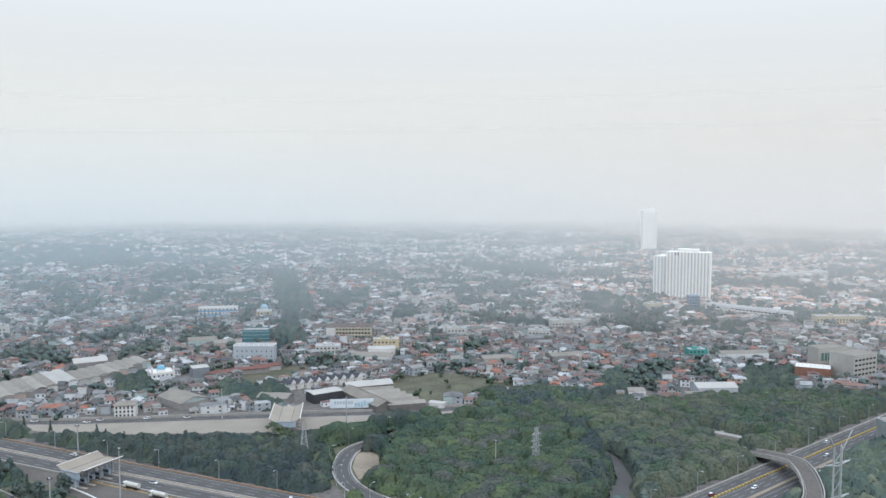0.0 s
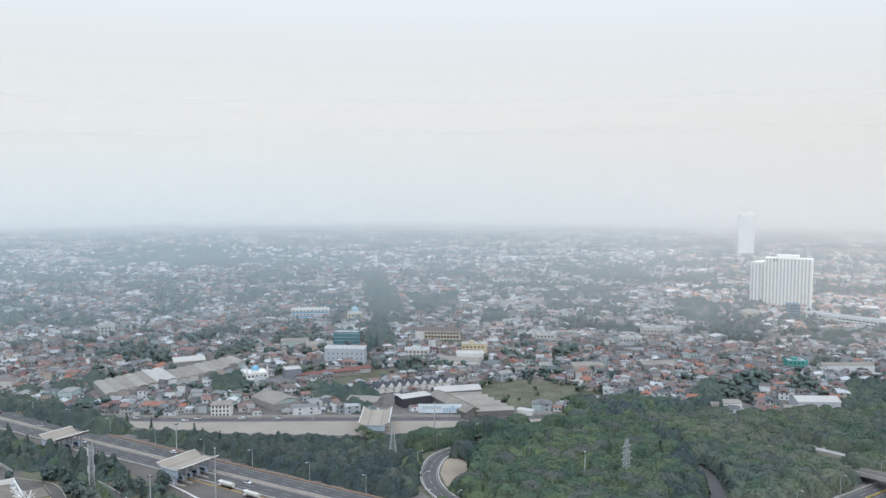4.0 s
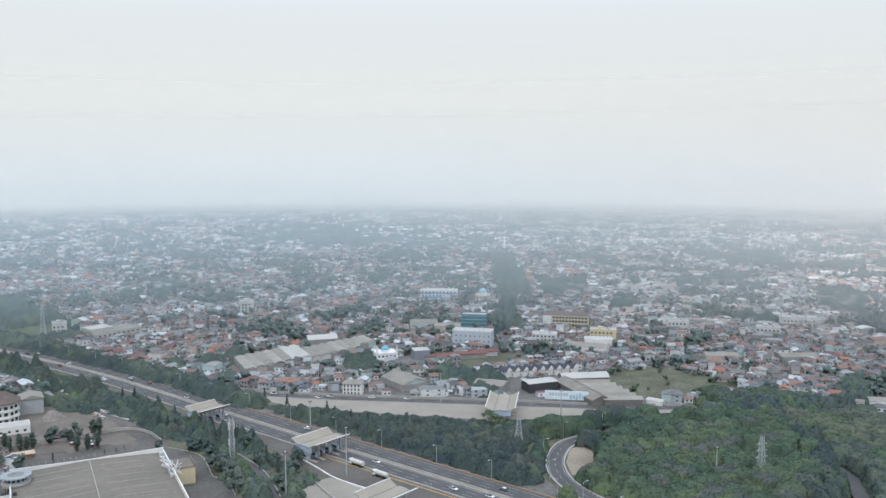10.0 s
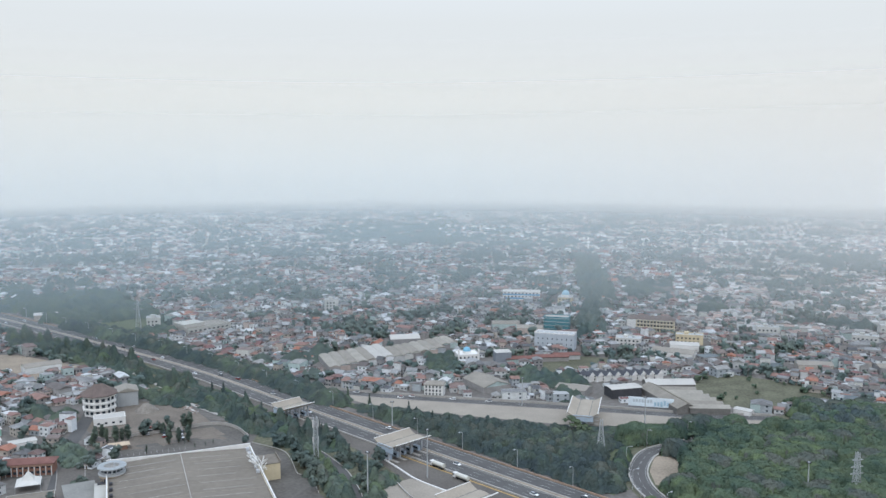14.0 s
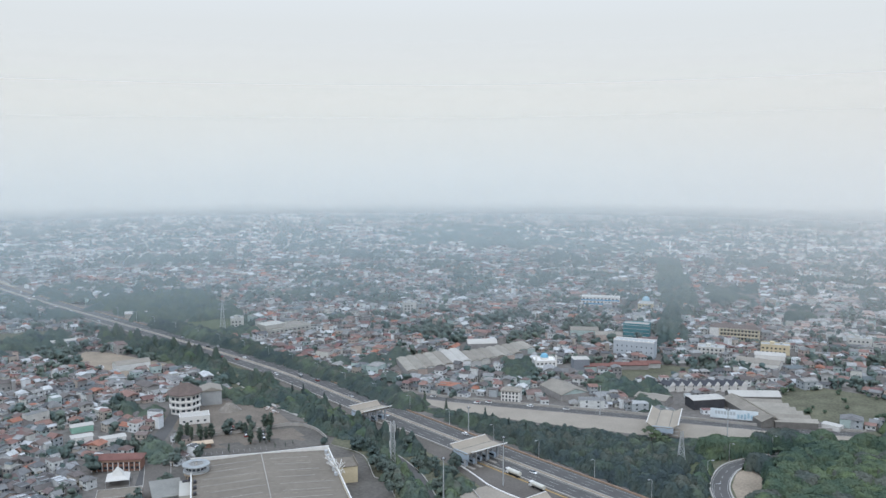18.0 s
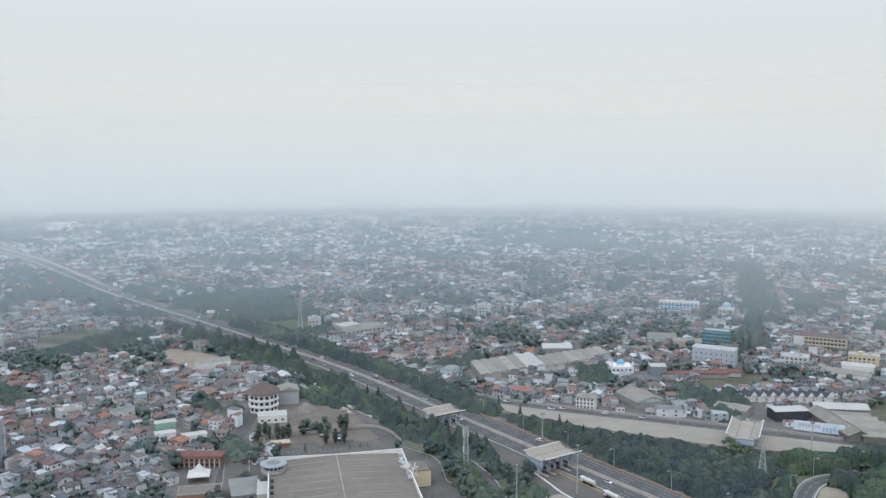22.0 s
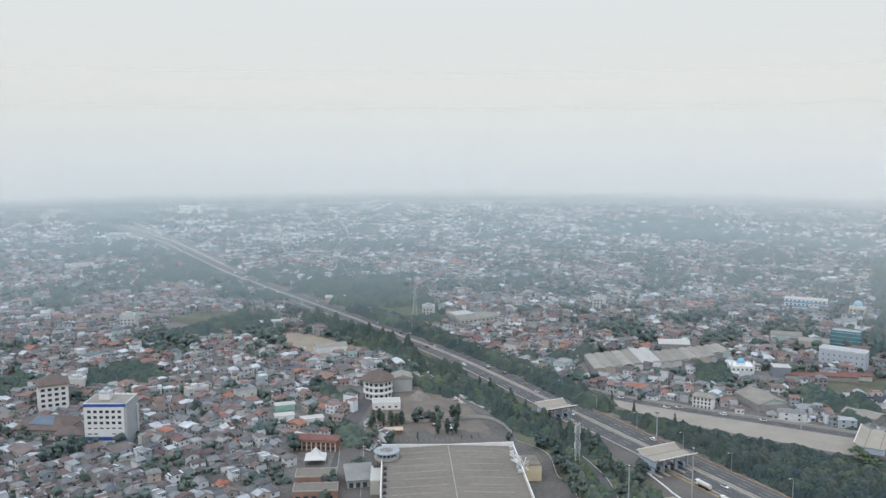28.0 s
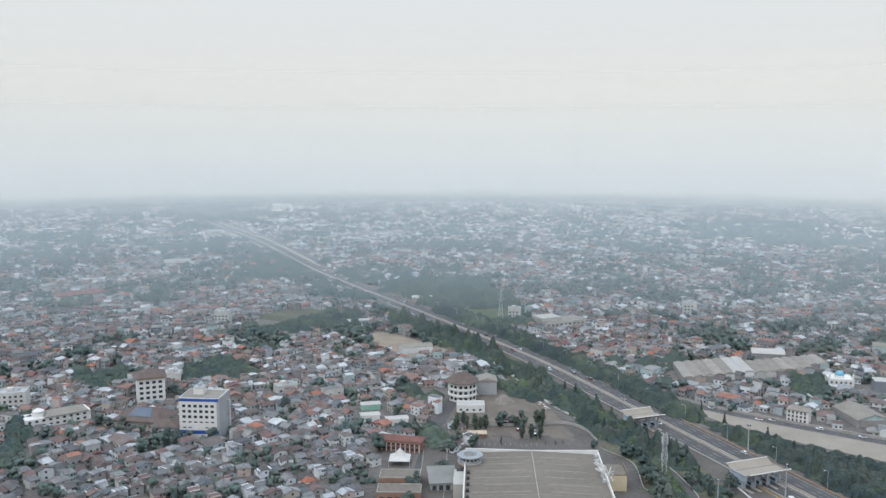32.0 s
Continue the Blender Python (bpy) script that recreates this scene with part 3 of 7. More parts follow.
def lots(rng):
    """House lots: quarters of parallel rows, each quarter turned its own way."""
    cell = 170.0
    gx, gy = np.meshgrid(np.arange(-4900, 3000, cell), np.arange(100, 4900, cell))
    sx = (gx + rng.uniform(-60, 60, gx.shape)).ravel()
    sy = (gy + rng.uniform(-60, 60, gy.shape)).ravel()
    ok, r = sector(sx, sy, 12)
    sx, sy = sx[ok], sy[ok]
    xs, ys, an, far = [], [], [], []
    for cx, cy in zip(sx, sy):
        r = math.hypot(cx, cy)
        grow = 0.8 if r < 900 else (0.95 if r < 1300 else (1.25 if r < 2100 else (1.65 if r < 3000 else 3.4)))
        a = rng.uniform(-0.6, 0.6)
        u, v = np.meshgrid(np.arange(-150, 150, 7.6 * grow), np.arange(-150, 150, 9.4 * grow))
        v = v + (np.round((v + 150) / (9.4 * grow)).astype(int) // 2) * 2.4 * grow
        u, v = (u + rng.normal(0, 1.1, u.shape)).ravel(), (v + rng.normal(0, 0.9, u.shape)).ravel()
        x, y = cx + u * math.cos(a) - v * math.sin(a), cy + u * math.sin(a) + v * math.cos(a)
        d0 = np.hypot(x - cx, y - cy)
        near = np.abs(sx - cx) + np.abs(sy - cy) < 700
        ox, oy = sx[near], sy[near]
        best = np.min(np.hypot(x[:, None] - ox, y[:, None] - oy), 1)
        keep = d0 <= best + 1e-6
        xs.append(x[keep]), ys.append(y[keep]), an.append(np.full(keep.sum(), a)), far.append(np.full(keep.sum(), grow))
    return [np.concatenate(q) for q in (xs, ys, an, far)]


ROOF_Q = np.array([(0, 1, 5, 4), (2, 3, 4, 5)])
ROOF_T = np.array([(1, 2, 5), (3, 0, 4)])
WALL_Q = np.array([(0, 1, 5, 4), (1, 2, 6, 5), (2, 3, 7, 6), (3, 0, 4, 7)])


def house_arrays(x, y, a, w, d, h, rise, hip, over):
    """Corners and faces of many houses: four walls and a pitched roof each."""
    n = len(x)
    c, s = np.cos(a), np.sin(a)

    def put(px, py, pz):
        return np.stack([x + px * c - py * s, y + px * s + py * c, pz], -1)

    z0 = np.full(n, -0.3)
    walls = np.stack([put(sx * w / 2, sy * d / 2, z) for z in (z0, h) for sx, sy in ((-1, -1), (1, -1), (1, 1), (-1, 1))], 1)
    ww, dd = w / 2 + over, d / 2 + over
    roofs = np.stack([put(sx * ww, sy * dd, h - 0.12) for sx, sy in ((-1, -1), (1, -1), (1, 1), (-1, 1))] + [put(-ww + hip, 0 * w, h + rise), put(ww - hip, 0 * w, h + rise)], 1)
    verts = np.concatenate([walls.reshape(-1, 3), roofs.reshape(-1, 3)])
    k = np.arange(n)[:, None, None]
    wq = (WALL_Q[None] + 8 * k).reshape(-1, 4)
    rq = (ROOF_Q[None] + 8 * n + 6 * k).reshape(-1, 4)
    rt = (ROOF_T[None] + 8 * n + 6 * k).reshape(-1, 3)
    return verts, np.concatenate([wq, rq]), rt, np.r_[np.zeros(len(wq)), np.ones(len(rq))], np.ones(len(rt))

# ---- see-through rings standing in for the haze that veils the distance ----


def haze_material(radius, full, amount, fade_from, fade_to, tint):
    """Haze put into one tinted ring: none at the ground line, full from a height on, gone far overhead."""
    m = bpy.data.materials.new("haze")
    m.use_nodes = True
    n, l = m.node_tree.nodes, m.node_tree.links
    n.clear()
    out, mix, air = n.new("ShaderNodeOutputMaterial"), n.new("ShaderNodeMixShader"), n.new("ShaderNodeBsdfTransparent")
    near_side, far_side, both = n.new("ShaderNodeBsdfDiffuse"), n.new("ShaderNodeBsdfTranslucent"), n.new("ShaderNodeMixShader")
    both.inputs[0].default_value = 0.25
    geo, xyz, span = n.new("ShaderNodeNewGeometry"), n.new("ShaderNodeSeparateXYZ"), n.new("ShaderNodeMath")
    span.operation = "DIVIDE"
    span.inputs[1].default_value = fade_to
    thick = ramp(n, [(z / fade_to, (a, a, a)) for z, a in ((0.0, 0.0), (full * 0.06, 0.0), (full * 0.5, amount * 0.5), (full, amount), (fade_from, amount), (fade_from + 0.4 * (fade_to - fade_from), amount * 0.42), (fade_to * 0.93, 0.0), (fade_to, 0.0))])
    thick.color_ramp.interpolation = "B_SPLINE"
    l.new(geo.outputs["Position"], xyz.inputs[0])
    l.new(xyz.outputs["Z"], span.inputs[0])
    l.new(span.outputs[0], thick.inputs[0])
    # the rings are tinted denser and warmer towards the east, for the glow there
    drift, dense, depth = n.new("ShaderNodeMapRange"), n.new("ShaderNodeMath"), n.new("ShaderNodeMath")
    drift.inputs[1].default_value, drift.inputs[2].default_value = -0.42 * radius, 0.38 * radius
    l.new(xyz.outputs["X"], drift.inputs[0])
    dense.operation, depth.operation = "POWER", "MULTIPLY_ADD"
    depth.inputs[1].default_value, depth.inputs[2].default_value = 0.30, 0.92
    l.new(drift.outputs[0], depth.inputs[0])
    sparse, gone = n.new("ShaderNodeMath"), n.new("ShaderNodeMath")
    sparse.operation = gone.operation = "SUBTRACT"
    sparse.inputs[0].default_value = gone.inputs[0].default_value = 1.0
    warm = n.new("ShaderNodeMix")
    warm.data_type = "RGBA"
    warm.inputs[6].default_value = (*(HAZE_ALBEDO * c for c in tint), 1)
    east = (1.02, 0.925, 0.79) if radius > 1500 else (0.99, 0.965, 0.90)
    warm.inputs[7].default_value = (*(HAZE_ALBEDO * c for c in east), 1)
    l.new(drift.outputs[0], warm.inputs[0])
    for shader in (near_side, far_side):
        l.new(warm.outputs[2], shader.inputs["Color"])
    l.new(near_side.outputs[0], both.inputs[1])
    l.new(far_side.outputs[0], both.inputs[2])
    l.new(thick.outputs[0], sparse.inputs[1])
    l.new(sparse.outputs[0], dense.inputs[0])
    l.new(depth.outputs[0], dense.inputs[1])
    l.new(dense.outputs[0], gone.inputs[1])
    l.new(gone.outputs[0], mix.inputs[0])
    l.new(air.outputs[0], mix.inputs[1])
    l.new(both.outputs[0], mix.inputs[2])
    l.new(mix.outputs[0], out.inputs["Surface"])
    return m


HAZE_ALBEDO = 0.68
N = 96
LEAN = 1.2      # the haze rings lean back, away from the middle, to catch more sky light
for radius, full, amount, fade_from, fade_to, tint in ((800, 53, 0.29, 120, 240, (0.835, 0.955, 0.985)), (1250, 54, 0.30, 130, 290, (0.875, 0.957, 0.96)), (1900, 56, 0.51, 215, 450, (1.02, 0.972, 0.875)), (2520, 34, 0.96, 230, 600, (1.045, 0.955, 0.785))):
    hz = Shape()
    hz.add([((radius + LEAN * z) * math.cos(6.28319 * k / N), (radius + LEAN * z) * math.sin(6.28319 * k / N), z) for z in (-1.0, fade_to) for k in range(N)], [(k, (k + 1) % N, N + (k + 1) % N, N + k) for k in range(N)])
    setting("haze_backdrop", hz, haze_material(radius, full, amount, fade_from, fade_to, tint), "tinted see-through ring standing in for haze over the distant city", "haze")

# ---- buildings that stand out ----


def clear(x, y, along, w, d, pad=3.0):
    m = frame_at(x, y, along)
    for u in np.linspace(0, w, max(2, int(w / 9) + 1)):
        for v in np.linspace(0, d, max(2, int(abs(d) / 9) + 1)):
            p = m @ Vector((u, v, 0))
            CLEAR.append((p.x, p.y, 6.5 + pad))


def windows(t, cols, rows, w, h, x0, dx, z0, dz, mat=None, side="front", depth=0.0, name="window"):
    """Rows of window panes on the front (y = 0) or on the end wall at x = depth."""
    s = Shape()
    if side == "front":
        s.box(0, -0.06, 0, w, 0.1, h)
    else:
        s.box(-0.1, 0, 0, 0.06, w, h)
    me = s.mesh(name)
    me.materials.append(mat or glass)
    for r in range(rows):
        for c in range(cols):
            ob = new(name, me)
            ob.parent = t
            ob.location = (x0 + c * dx, 0, z0 + r * dz) if side == "front" else (depth, x0 + c * dx, z0 + r * dz)
    return me


def hip_roof(t, w, d, h, rise, mat, over=1.0, hip=None, name="roof", x0=0.0, y0=0.0):
    hip = min(w, d) / 2 if hip is None else hip
    s = Shape()
    a, b, c, e = x0 - over, y0 - over, x0 + w + over, y0 + d + over
    if w >= d:
        r = [(a + hip + over, (b + e) / 2, h + rise), (c - hip - over, (b + e) / 2, h + rise)]
        f = [(0, 1, 5, 4), (1, 2, 5), (2, 3, 4, 5), (3, 0, 4)]
    else:
        r = [((a + c) / 2, b + hip + over, h + rise), ((a + c) / 2, e - hip - over, h + rise)]
        f = [(0, 1, 4), (1, 2, 5, 4), (2, 3, 5), (3, 0, 4, 5)]
    s.add([(a, b, h), (c, b, h), (c, e, h), (a, e, h)] + r, f + [(3, 2, 1, 0)])
    s.box(a, b, h - 0.35, c, e, h - 0.02)
    return part(name, s, mat, t)


def flat_roof(t, w, d, h, mat, parapet=0.9, pmat=None, x0=0.0, y0=0.0):
    s = Shape()
    s.box(x0 + 0.3, y0 + 0.3, h, x0 + w - 0.3, y0 + d - 0.3, h + 0.12)
    part("roof", s, mat, t)
    s = Shape()
    for q in ((0, 0, w, 0.3), (0, d - 0.3, w, d), (0, 0.3, 0.3, d - 0.3), (w - 0.3, 0.3, w, d - 0.3)):
        s.box(x0 + q[0], y0 + q[1], h, x0 + q[2], y0 + q[3], h + parapet)
    part("parapet", s, pmat or mat, t)


def walls(t, w, d, h, mat, x0=0.0, y0=0.0, name="wall", z0=-0.3):
    s = Shape()
    s.box(x0, y0, z0, x0 + w, y0 + d, h)
    return part(name, s, mat, t)


def band(t, w, z0, z1, mat, d=None, x0=0.0, proud=0.15, name="band"):
    s = Shape()
    s.box(x0 - proud, -proud, z0, x0 + w + proud, 0.2, z1)
    if d:
        s.box(x0 + w - 0.2, 0.2, z0, x0 + w + proud, d, z1)
    return part(name, s, mat, t)


def building(name, label, category, x, y, along, w, d):
    clear(x, y, along, w, d)
    return thing(name, label, category, m=frame_at(x, y, along))


def tank(t, x, y, z, r=1.3, h=2.0, mat=None):
    s = Shape()
    s.cyl(x, y, z, z + h, r, r * 0.92, 14)
    return part("water_tank", s, mat or steel, t)


brown_tile = surface("brown_roof_tile", (0.125, 0.094, 0.081), 0.85, 0.3, 3.0, 0.3, bump=0.05)
red_tile = surface("red_roof_tile", (0.165, 0.080, 0.066), 0.85, 0.3, 3.0, 0.3, bump=0.05)
black_roof = surface("black_sheet_roof", (0.05, 0.052, 0.06), 0.6, 0.3, 3.0, 0.3)
pale_mint = surface("pale_mint_render", (0.24, 0.40, 0.32), 0.85, 0.3, 3.0, 0.2)
white_sheet = surface("white_sheet_roof", (0.40, 0.38, 0.345), 0.6, 0.1, 1.0, 0.15)
pale_sheet = surface("pale_sheet_roof", (0.37, 0.35, 0.315), 0.6, 0.1, 1.0, 0.15)
grey_sheet = surface("grey_sheet_roof", (0.23, 0.206, 0.172), 0.65, 0.1, 1.0, 0.22)
green_net = surface("green_scaffold_net", (0.05, 0.175, 0.20), 0.9, 0.3, 3.0, 0.3)
teal_wall = surface("teal_panel", (0.08, 0.28, 0.245), 0.7, 0.3, 3.0, 0.2)
sky_blue = surface("sky_blue_panel", (0.12, 0.29, 0.46), 0.7, 0.3, 3.0, 0.2)
brick_wall = surface("brick_wall", (0.24, 0.125, 0.09), 0.9, 0.3, 4.0, 0.3)
dark_wall = surface("dark_interior", (0.05, 0.05, 0.055), 0.9, 0.3, 2.0, 0.3)
orange_paint = surface("orange_paint", (0.25, 0.15, 0.11), 0.8, 0.3, 3.0, 0.2)
stone_paint = surface("stone_paint", (0.40, 0.385, 0.345), 0.8, 0.2, 2.0, 0.12)
tower_paint = surface("ivory_paint", (0.86, 0.83, 0.75), 0.8, 0.1, 0.6, 0.06)
tower_glass = surface("shaded_balcony", (0.40, 0.42, 0.43), 0.5, 0.1, 0.6, 0.2)

# white hospital block with blue bands
t = building("hospital", "white seven-storey hospital with blue bands and small dark windows", "hospital", -476, 273, (19, 15), 24.5, 20)
t.matrix_basis = t.matrix_basis @ Matrix.Diagonal((1.03, 1.0, 1.11, 1.0))
walls(t, 24.5, 20, 23.6, white_paint)
s = Shape()
s.box(24.3, -0.2, -0.3, 24.9, 20.2, 24.2)
s.box(23.2, -0.12, 4, 24.9, 0.2, 24.2)
part("grey_cladding", s, pale_grey, t)
band(t, 24.4, 22.2, 23.8, blue_paint)
band(t, 24.4, 3.6, 5.6, blue_paint)
s = Shape()
s.box(-0.2, -0.25, -0.3, 1.2, 0.3, 5.6)
part("entrance_pillar", s, blue_paint, t)
flat_roof(t, 24.5, 20, 23.6, grey_sheet, 0.7, white_paint)
windows(t, 6, 3, 2.0, 1.5, 2.0, 3.5, 12.6, 3.1)
windows(t, 6, 1, 2.0, 0.7, 2.0, 3.5, 10.0, 1)
windows(t, 2, 1, 2.0, 0.6, 2.0, 3.5, 6.9, 1)
windows(t, 2, 1, 2.0, 0.6, 16.0, 3.5, 6.9, 1)
s = Shape()
s.box(6, 9, 23.6, 12, 15, 27.6)
part("stair_house", s, white_paint, t)
s = Shape()
s.box(5.6, 8.6, 27.6, 12.4, 15.4, 27.9)
part("stair_roof", s, pale_grey, t)
tank(t, 9, 12, 27.9, 1.2, 1.8)
sign = Shape()
for k in range(7):
    sign.box(15.5 + k * 1.05, 0.4, 24.5, 16.2 + k * 1.05, 0.6, 25.9 - 0.3 * (k % 2))
part("sign", sign, grey_paint, t, "row of plain letter shapes above the parapet")
for k, z in enumerate((3, 8, 13, 18)):
    s = Shape()
    s.box(24.9, 15.6, z - 3.2, 25.8, 18.6, z + 1.0)
    part("duct", s, grey_paint, t)
t = building("annex", "low white annex with a brown tiled roof beside the hospital", "annex", -492, 262, (19, 15), 17, 16)
walls(t, 17, 16, 7, white_paint)
hip_roof(t, 17, 16, 7, 3.2, brown_tile, 0.8)
windows(t, 4, 1, 1.5, 1.3, 2, 3.6, 3.6, 1)
t = building("community_hall", "large hall with a broad brown tiled roof and a glazed skylight", "hall", -524, 255, (26, 16), 31, 22)
walls(t, 31, 22, 6.5, stone_paint)
hip_roof(t, 31, 22, 6.6, 6.0, brown_tile, 2.0, 8)
s = Shape()
s.add([(7, 2.0, 8.75), (24, 2.0, 8.75), (21, 9.5, 12.2), (10, 9.5, 12.2)], [(0, 1, 2, 3)])
s.add([(7, 2.0, 8.5), (24, 2.0, 8.5), (21, 9.5, 11.95), (10, 9.5, 11.95)], [(3, 2, 1, 0)])
part("skylight", s, surface("grey_skylight", (0.10, 0.125, 0.15), 0.3, 0.2, 2.0, 0.2), t)
windows(t, 8, 1, 1.8, 1.5, 1.8, 3.6, 2.2, 1)
# four-storey block with a hipped roof
t = building("office_block", "four-storey cream block with a brown hipped roof", "building", -562, 290, (6, 13), 17, 15)
t.matrix_basis = t.matrix_basis @ Matrix.Diagonal((1.12, 1.12, 1.1, 1.0))
walls(t, 17, 15, 16.5, white_paint)
hip_roof(t, 17, 15, 16.6, 4.6, brown_tile, 1.2)
windows(t, 4, 4, 2.2, 1.7, 1.6, 3.8, 2.7, 3.3)
windows(t, 2, 4, 1.2, 1.6, 6.5, 2.6, 1.8, 3.0, side="end", depth=17.0)
band(t, 17, 15.4, 16.2, cream_paint, 15)
# offices beside the car park
t = thing("office_building", "white eight-sided three-storey offices with balconies and a broad brown hipped roof", "building", m=pose(-404, 456, 0, 0, 0, 45) @ Matrix.Diagonal((0.83, 0.83, 1.2, 1.0)))
clear(-416, 444, (1, 0), 26, 26)


def eight(r, turn=0.3927):
    return [(r * math.cos(0.7854 * k + turn), r * math.sin(0.7854 * k + turn)) for k in range(8)]


s = Shape()
s.prism(eight(12.2), -0.3, 11.6)
part("wall", s, white_paint, t)
for z in (3.4, 7.0, 10.4):
    s = Shape()
    s.prism(eight(13.4), z, z + 0.9)
    part("balcony", s, white_paint, t)
s = Shape()
s.add([(*q, 11.7) for q in eight(15.0)] + [(*q, 11.3) for q in eight(15.0)] + [(-3.0, 0, 16.8), (3.0, 0, 16.8)], [(7, 0, 17), (0, 1, 17), (1, 2, 16, 17), (2, 3, 16), (3, 4, 16), (4, 5, 16), (5, 6, 17, 16), (6, 7, 17)] + [(k, 8 + k, 8 + (k + 1) % 8, (k + 1) % 8) for k in range(8)] + [tuple(range(15, 7, -1))])
part("roof", s, brown_tile, t)
pane = Shape()
pane.box(-0.05, -1.3, 0, 0.12, 1.3, 1.7)
pane = pane.mesh("window")
pane.materials.append(glass)
for k in range(8):
    a = 0.7854 * k
    for z in (1.3, 4.9, 8.3):
        for side in (-2.2, 2.2):
            ob = new("window", pane)
            ob.parent = t
            ob.matrix_basis = pose(11.3 * math.cos(a) - side * math.sin(a), 11.3 * math.sin(a) + side * math.cos(a), z, 0, 0, math.degrees(a))
t = building("grey_hall", "plain grey sheet-clad hall with a dark pitched roof", "hall", -402, 471, (10, 10), 13.5, 15)
walls(t, 13.5, 15, 10.2, pale_grey)
hip_roof(t, 13.5, 15, 10.3, 2.2, grey_sheet, 0.6, 0.01)
t = building("white_workshop", "low white flat-roofed workshop", "building", -386, 430, (13, 12), 19, 11)
walls(t, 19, 11, 4.8, white_paint)
flat_roof(t, 19, 11, 4.8, white_sheet, 0.5, white_paint)
windows(t, 4, 1, 1.6, 1.2, 2, 4.4, 1.4, 1)
t = building("kiosk", "small kiosk with a tan awning roof", "kiosk", -346, 397, (8, 8), 11, 6)
walls(t, 9, 5, 3.0, orange_paint, 1, 0.5)
hip_roof(t, 11, 6, 3.1, 1.1, surface("tan_awning", (0.46, 0.36, 0.26), 0.9, 0.3, 3.0, 0.2), 0.5)
t = building("red_terrace", "two-storey terrace with a red roof and an orange arcaded gallery", "terrace", -374, 345, (23, 13), 27, 9)
walls(t, 27, 9, 6.6, brick_wall)
hip_roof(t, 27, 9, 6.7, 2.0, red_tile, 1.0)
s = Shape()
s.box(-0.3, -1.0, 5.2, 27.3, 0.1, 6.2)
part("gallery", s, orange_paint, t)
for k in range(10):
    s = Shape()
    s.box(0.2 + k * 2.9, -0.9, 0, 0.6 + k * 2.9, -0.5, 5.2)
    part("column", s, white_paint, t)
windows(t, 9, 2, 1.7, 1.5, 1.1, 2.9, 1.0, 3.0)
t = building("marquee", "white pointed tent canopy", "tent", -348, 330, (8, 7), 12, 12)
s = Shape()
s.add([(0, 0, 3.6), (12, 0, 3.6), (12, 12, 3.6), (0, 12, 3.6), (3.0, 3.0, 5.3), (9.0, 3.0, 5.3), (9.0, 9.0, 5.3), (3.0, 9.0, 5.3), (6, 6, 9.6)], [(0, 1, 5, 4), (1, 2, 6, 5), (2, 3, 7, 6), (3, 0, 4, 7), (4, 5, 8), (5, 6, 8), (6, 7, 8), (7, 4, 8)])
part("canopy", s, surface("white_canvas", (0.52, 0.50, 0.46), 0.9, 0.4, 2.0, 0.1), t)
for px, py in ((0, 0), (12, 0), (12, 12), (0, 12)):
    s = Shape()
    s.bar((px, py, 0), (px, py, 3.7), 0.12)
    part("pole", s, steel, t)
for k, (bx, by, bw, bd) in enumerate(((-331, 307, 22, 12), (-318, 293, 23, 11))):
    t = building("flat_roofed_shop", "flat-roofed shop with a stained roof and a terracotta front", "shop", bx, by, (9, 8), bw, bd)
    walls(t, bw, bd, 5.2, orange_paint)
    flat_roof(t, bw, bd, 5.2, hall_roof_mat, 0.6, kerb_mat)
    windows(t, 5, 1, 2.4, 1.6, 1.5, 4.1, 1.2, 1)

# exhibition hall with its drum
HU = Vector((0.76, 0.65, 0)).normalized()
t = thing("exhibition_hall", "huge low hall with a stained beige roof and white parapets", "hall", m=pose(-314.0, 358.0, 0, 0, 0, math.degrees(math.atan2(HU.y, HU.x))))
clear(-314, 358, HU, 74, -110)
L, W, HZ = 120.0, 74.0, 10.6
s = Shape()
s.box(0, -L, -0.3, W, 0, HZ - 0.6)
part("wall", s, cream_paint, t)
for k in range(8):
    s = Shape()
    y0, y1 = -L + k * L / 8, -L + (k + 1) * L / 8
    s.add([(0.4, y0 + 0.08, HZ - 0.6), (W / 2, y0 + 0.08, HZ + 1.0), (W / 2, y1, HZ + 1.0), (0.4, y1, HZ - 0.6)], [(0, 1, 2, 3)])
    s.add([(W / 2, y0 + 0.08, HZ + 1.0), (W - 0.4, y0 + 0.08, HZ - 0.6), (W - 0.4, y1, HZ - 0.6), (W / 2, y1, HZ + 1.0)], [(0, 1, 2, 3)])
    part("roof_bay", s, hall_roof_mat, t)
s = Shape()
s.bar((W / 2, -L, HZ + 1.02), (W / 2, 0, HZ + 1.02), 0.3)
part("ridge_strip", s, kerb_mat, t)
for k in range(1, 12):
    s, y = Shape(), -k * 9.4
    a, b = (random.uniform(2, 10), random.uniform(28, 36))
    zed = lambda q: HZ - 0.55 + 1.6 * (1 - abs(q - W / 2) / (W / 2))
    s.add([(a, y, zed(a)), (b, y, zed(b)), (b, y + 0.35, zed(b)), (a, y + 0.35, zed(a))], [(0, 1, 2, 3)])
    a, b = random.uniform(39, 44), random.uniform(58, 72)
    s.add([(a, y, zed(a)), (b, y, zed(b)), (b, y + 0.35, zed(b)), (a, y + 0.35, zed(a))], [(0, 1, 2, 3)])
    part("roof_seam", s, kerb_mat, t)
s = Shape()
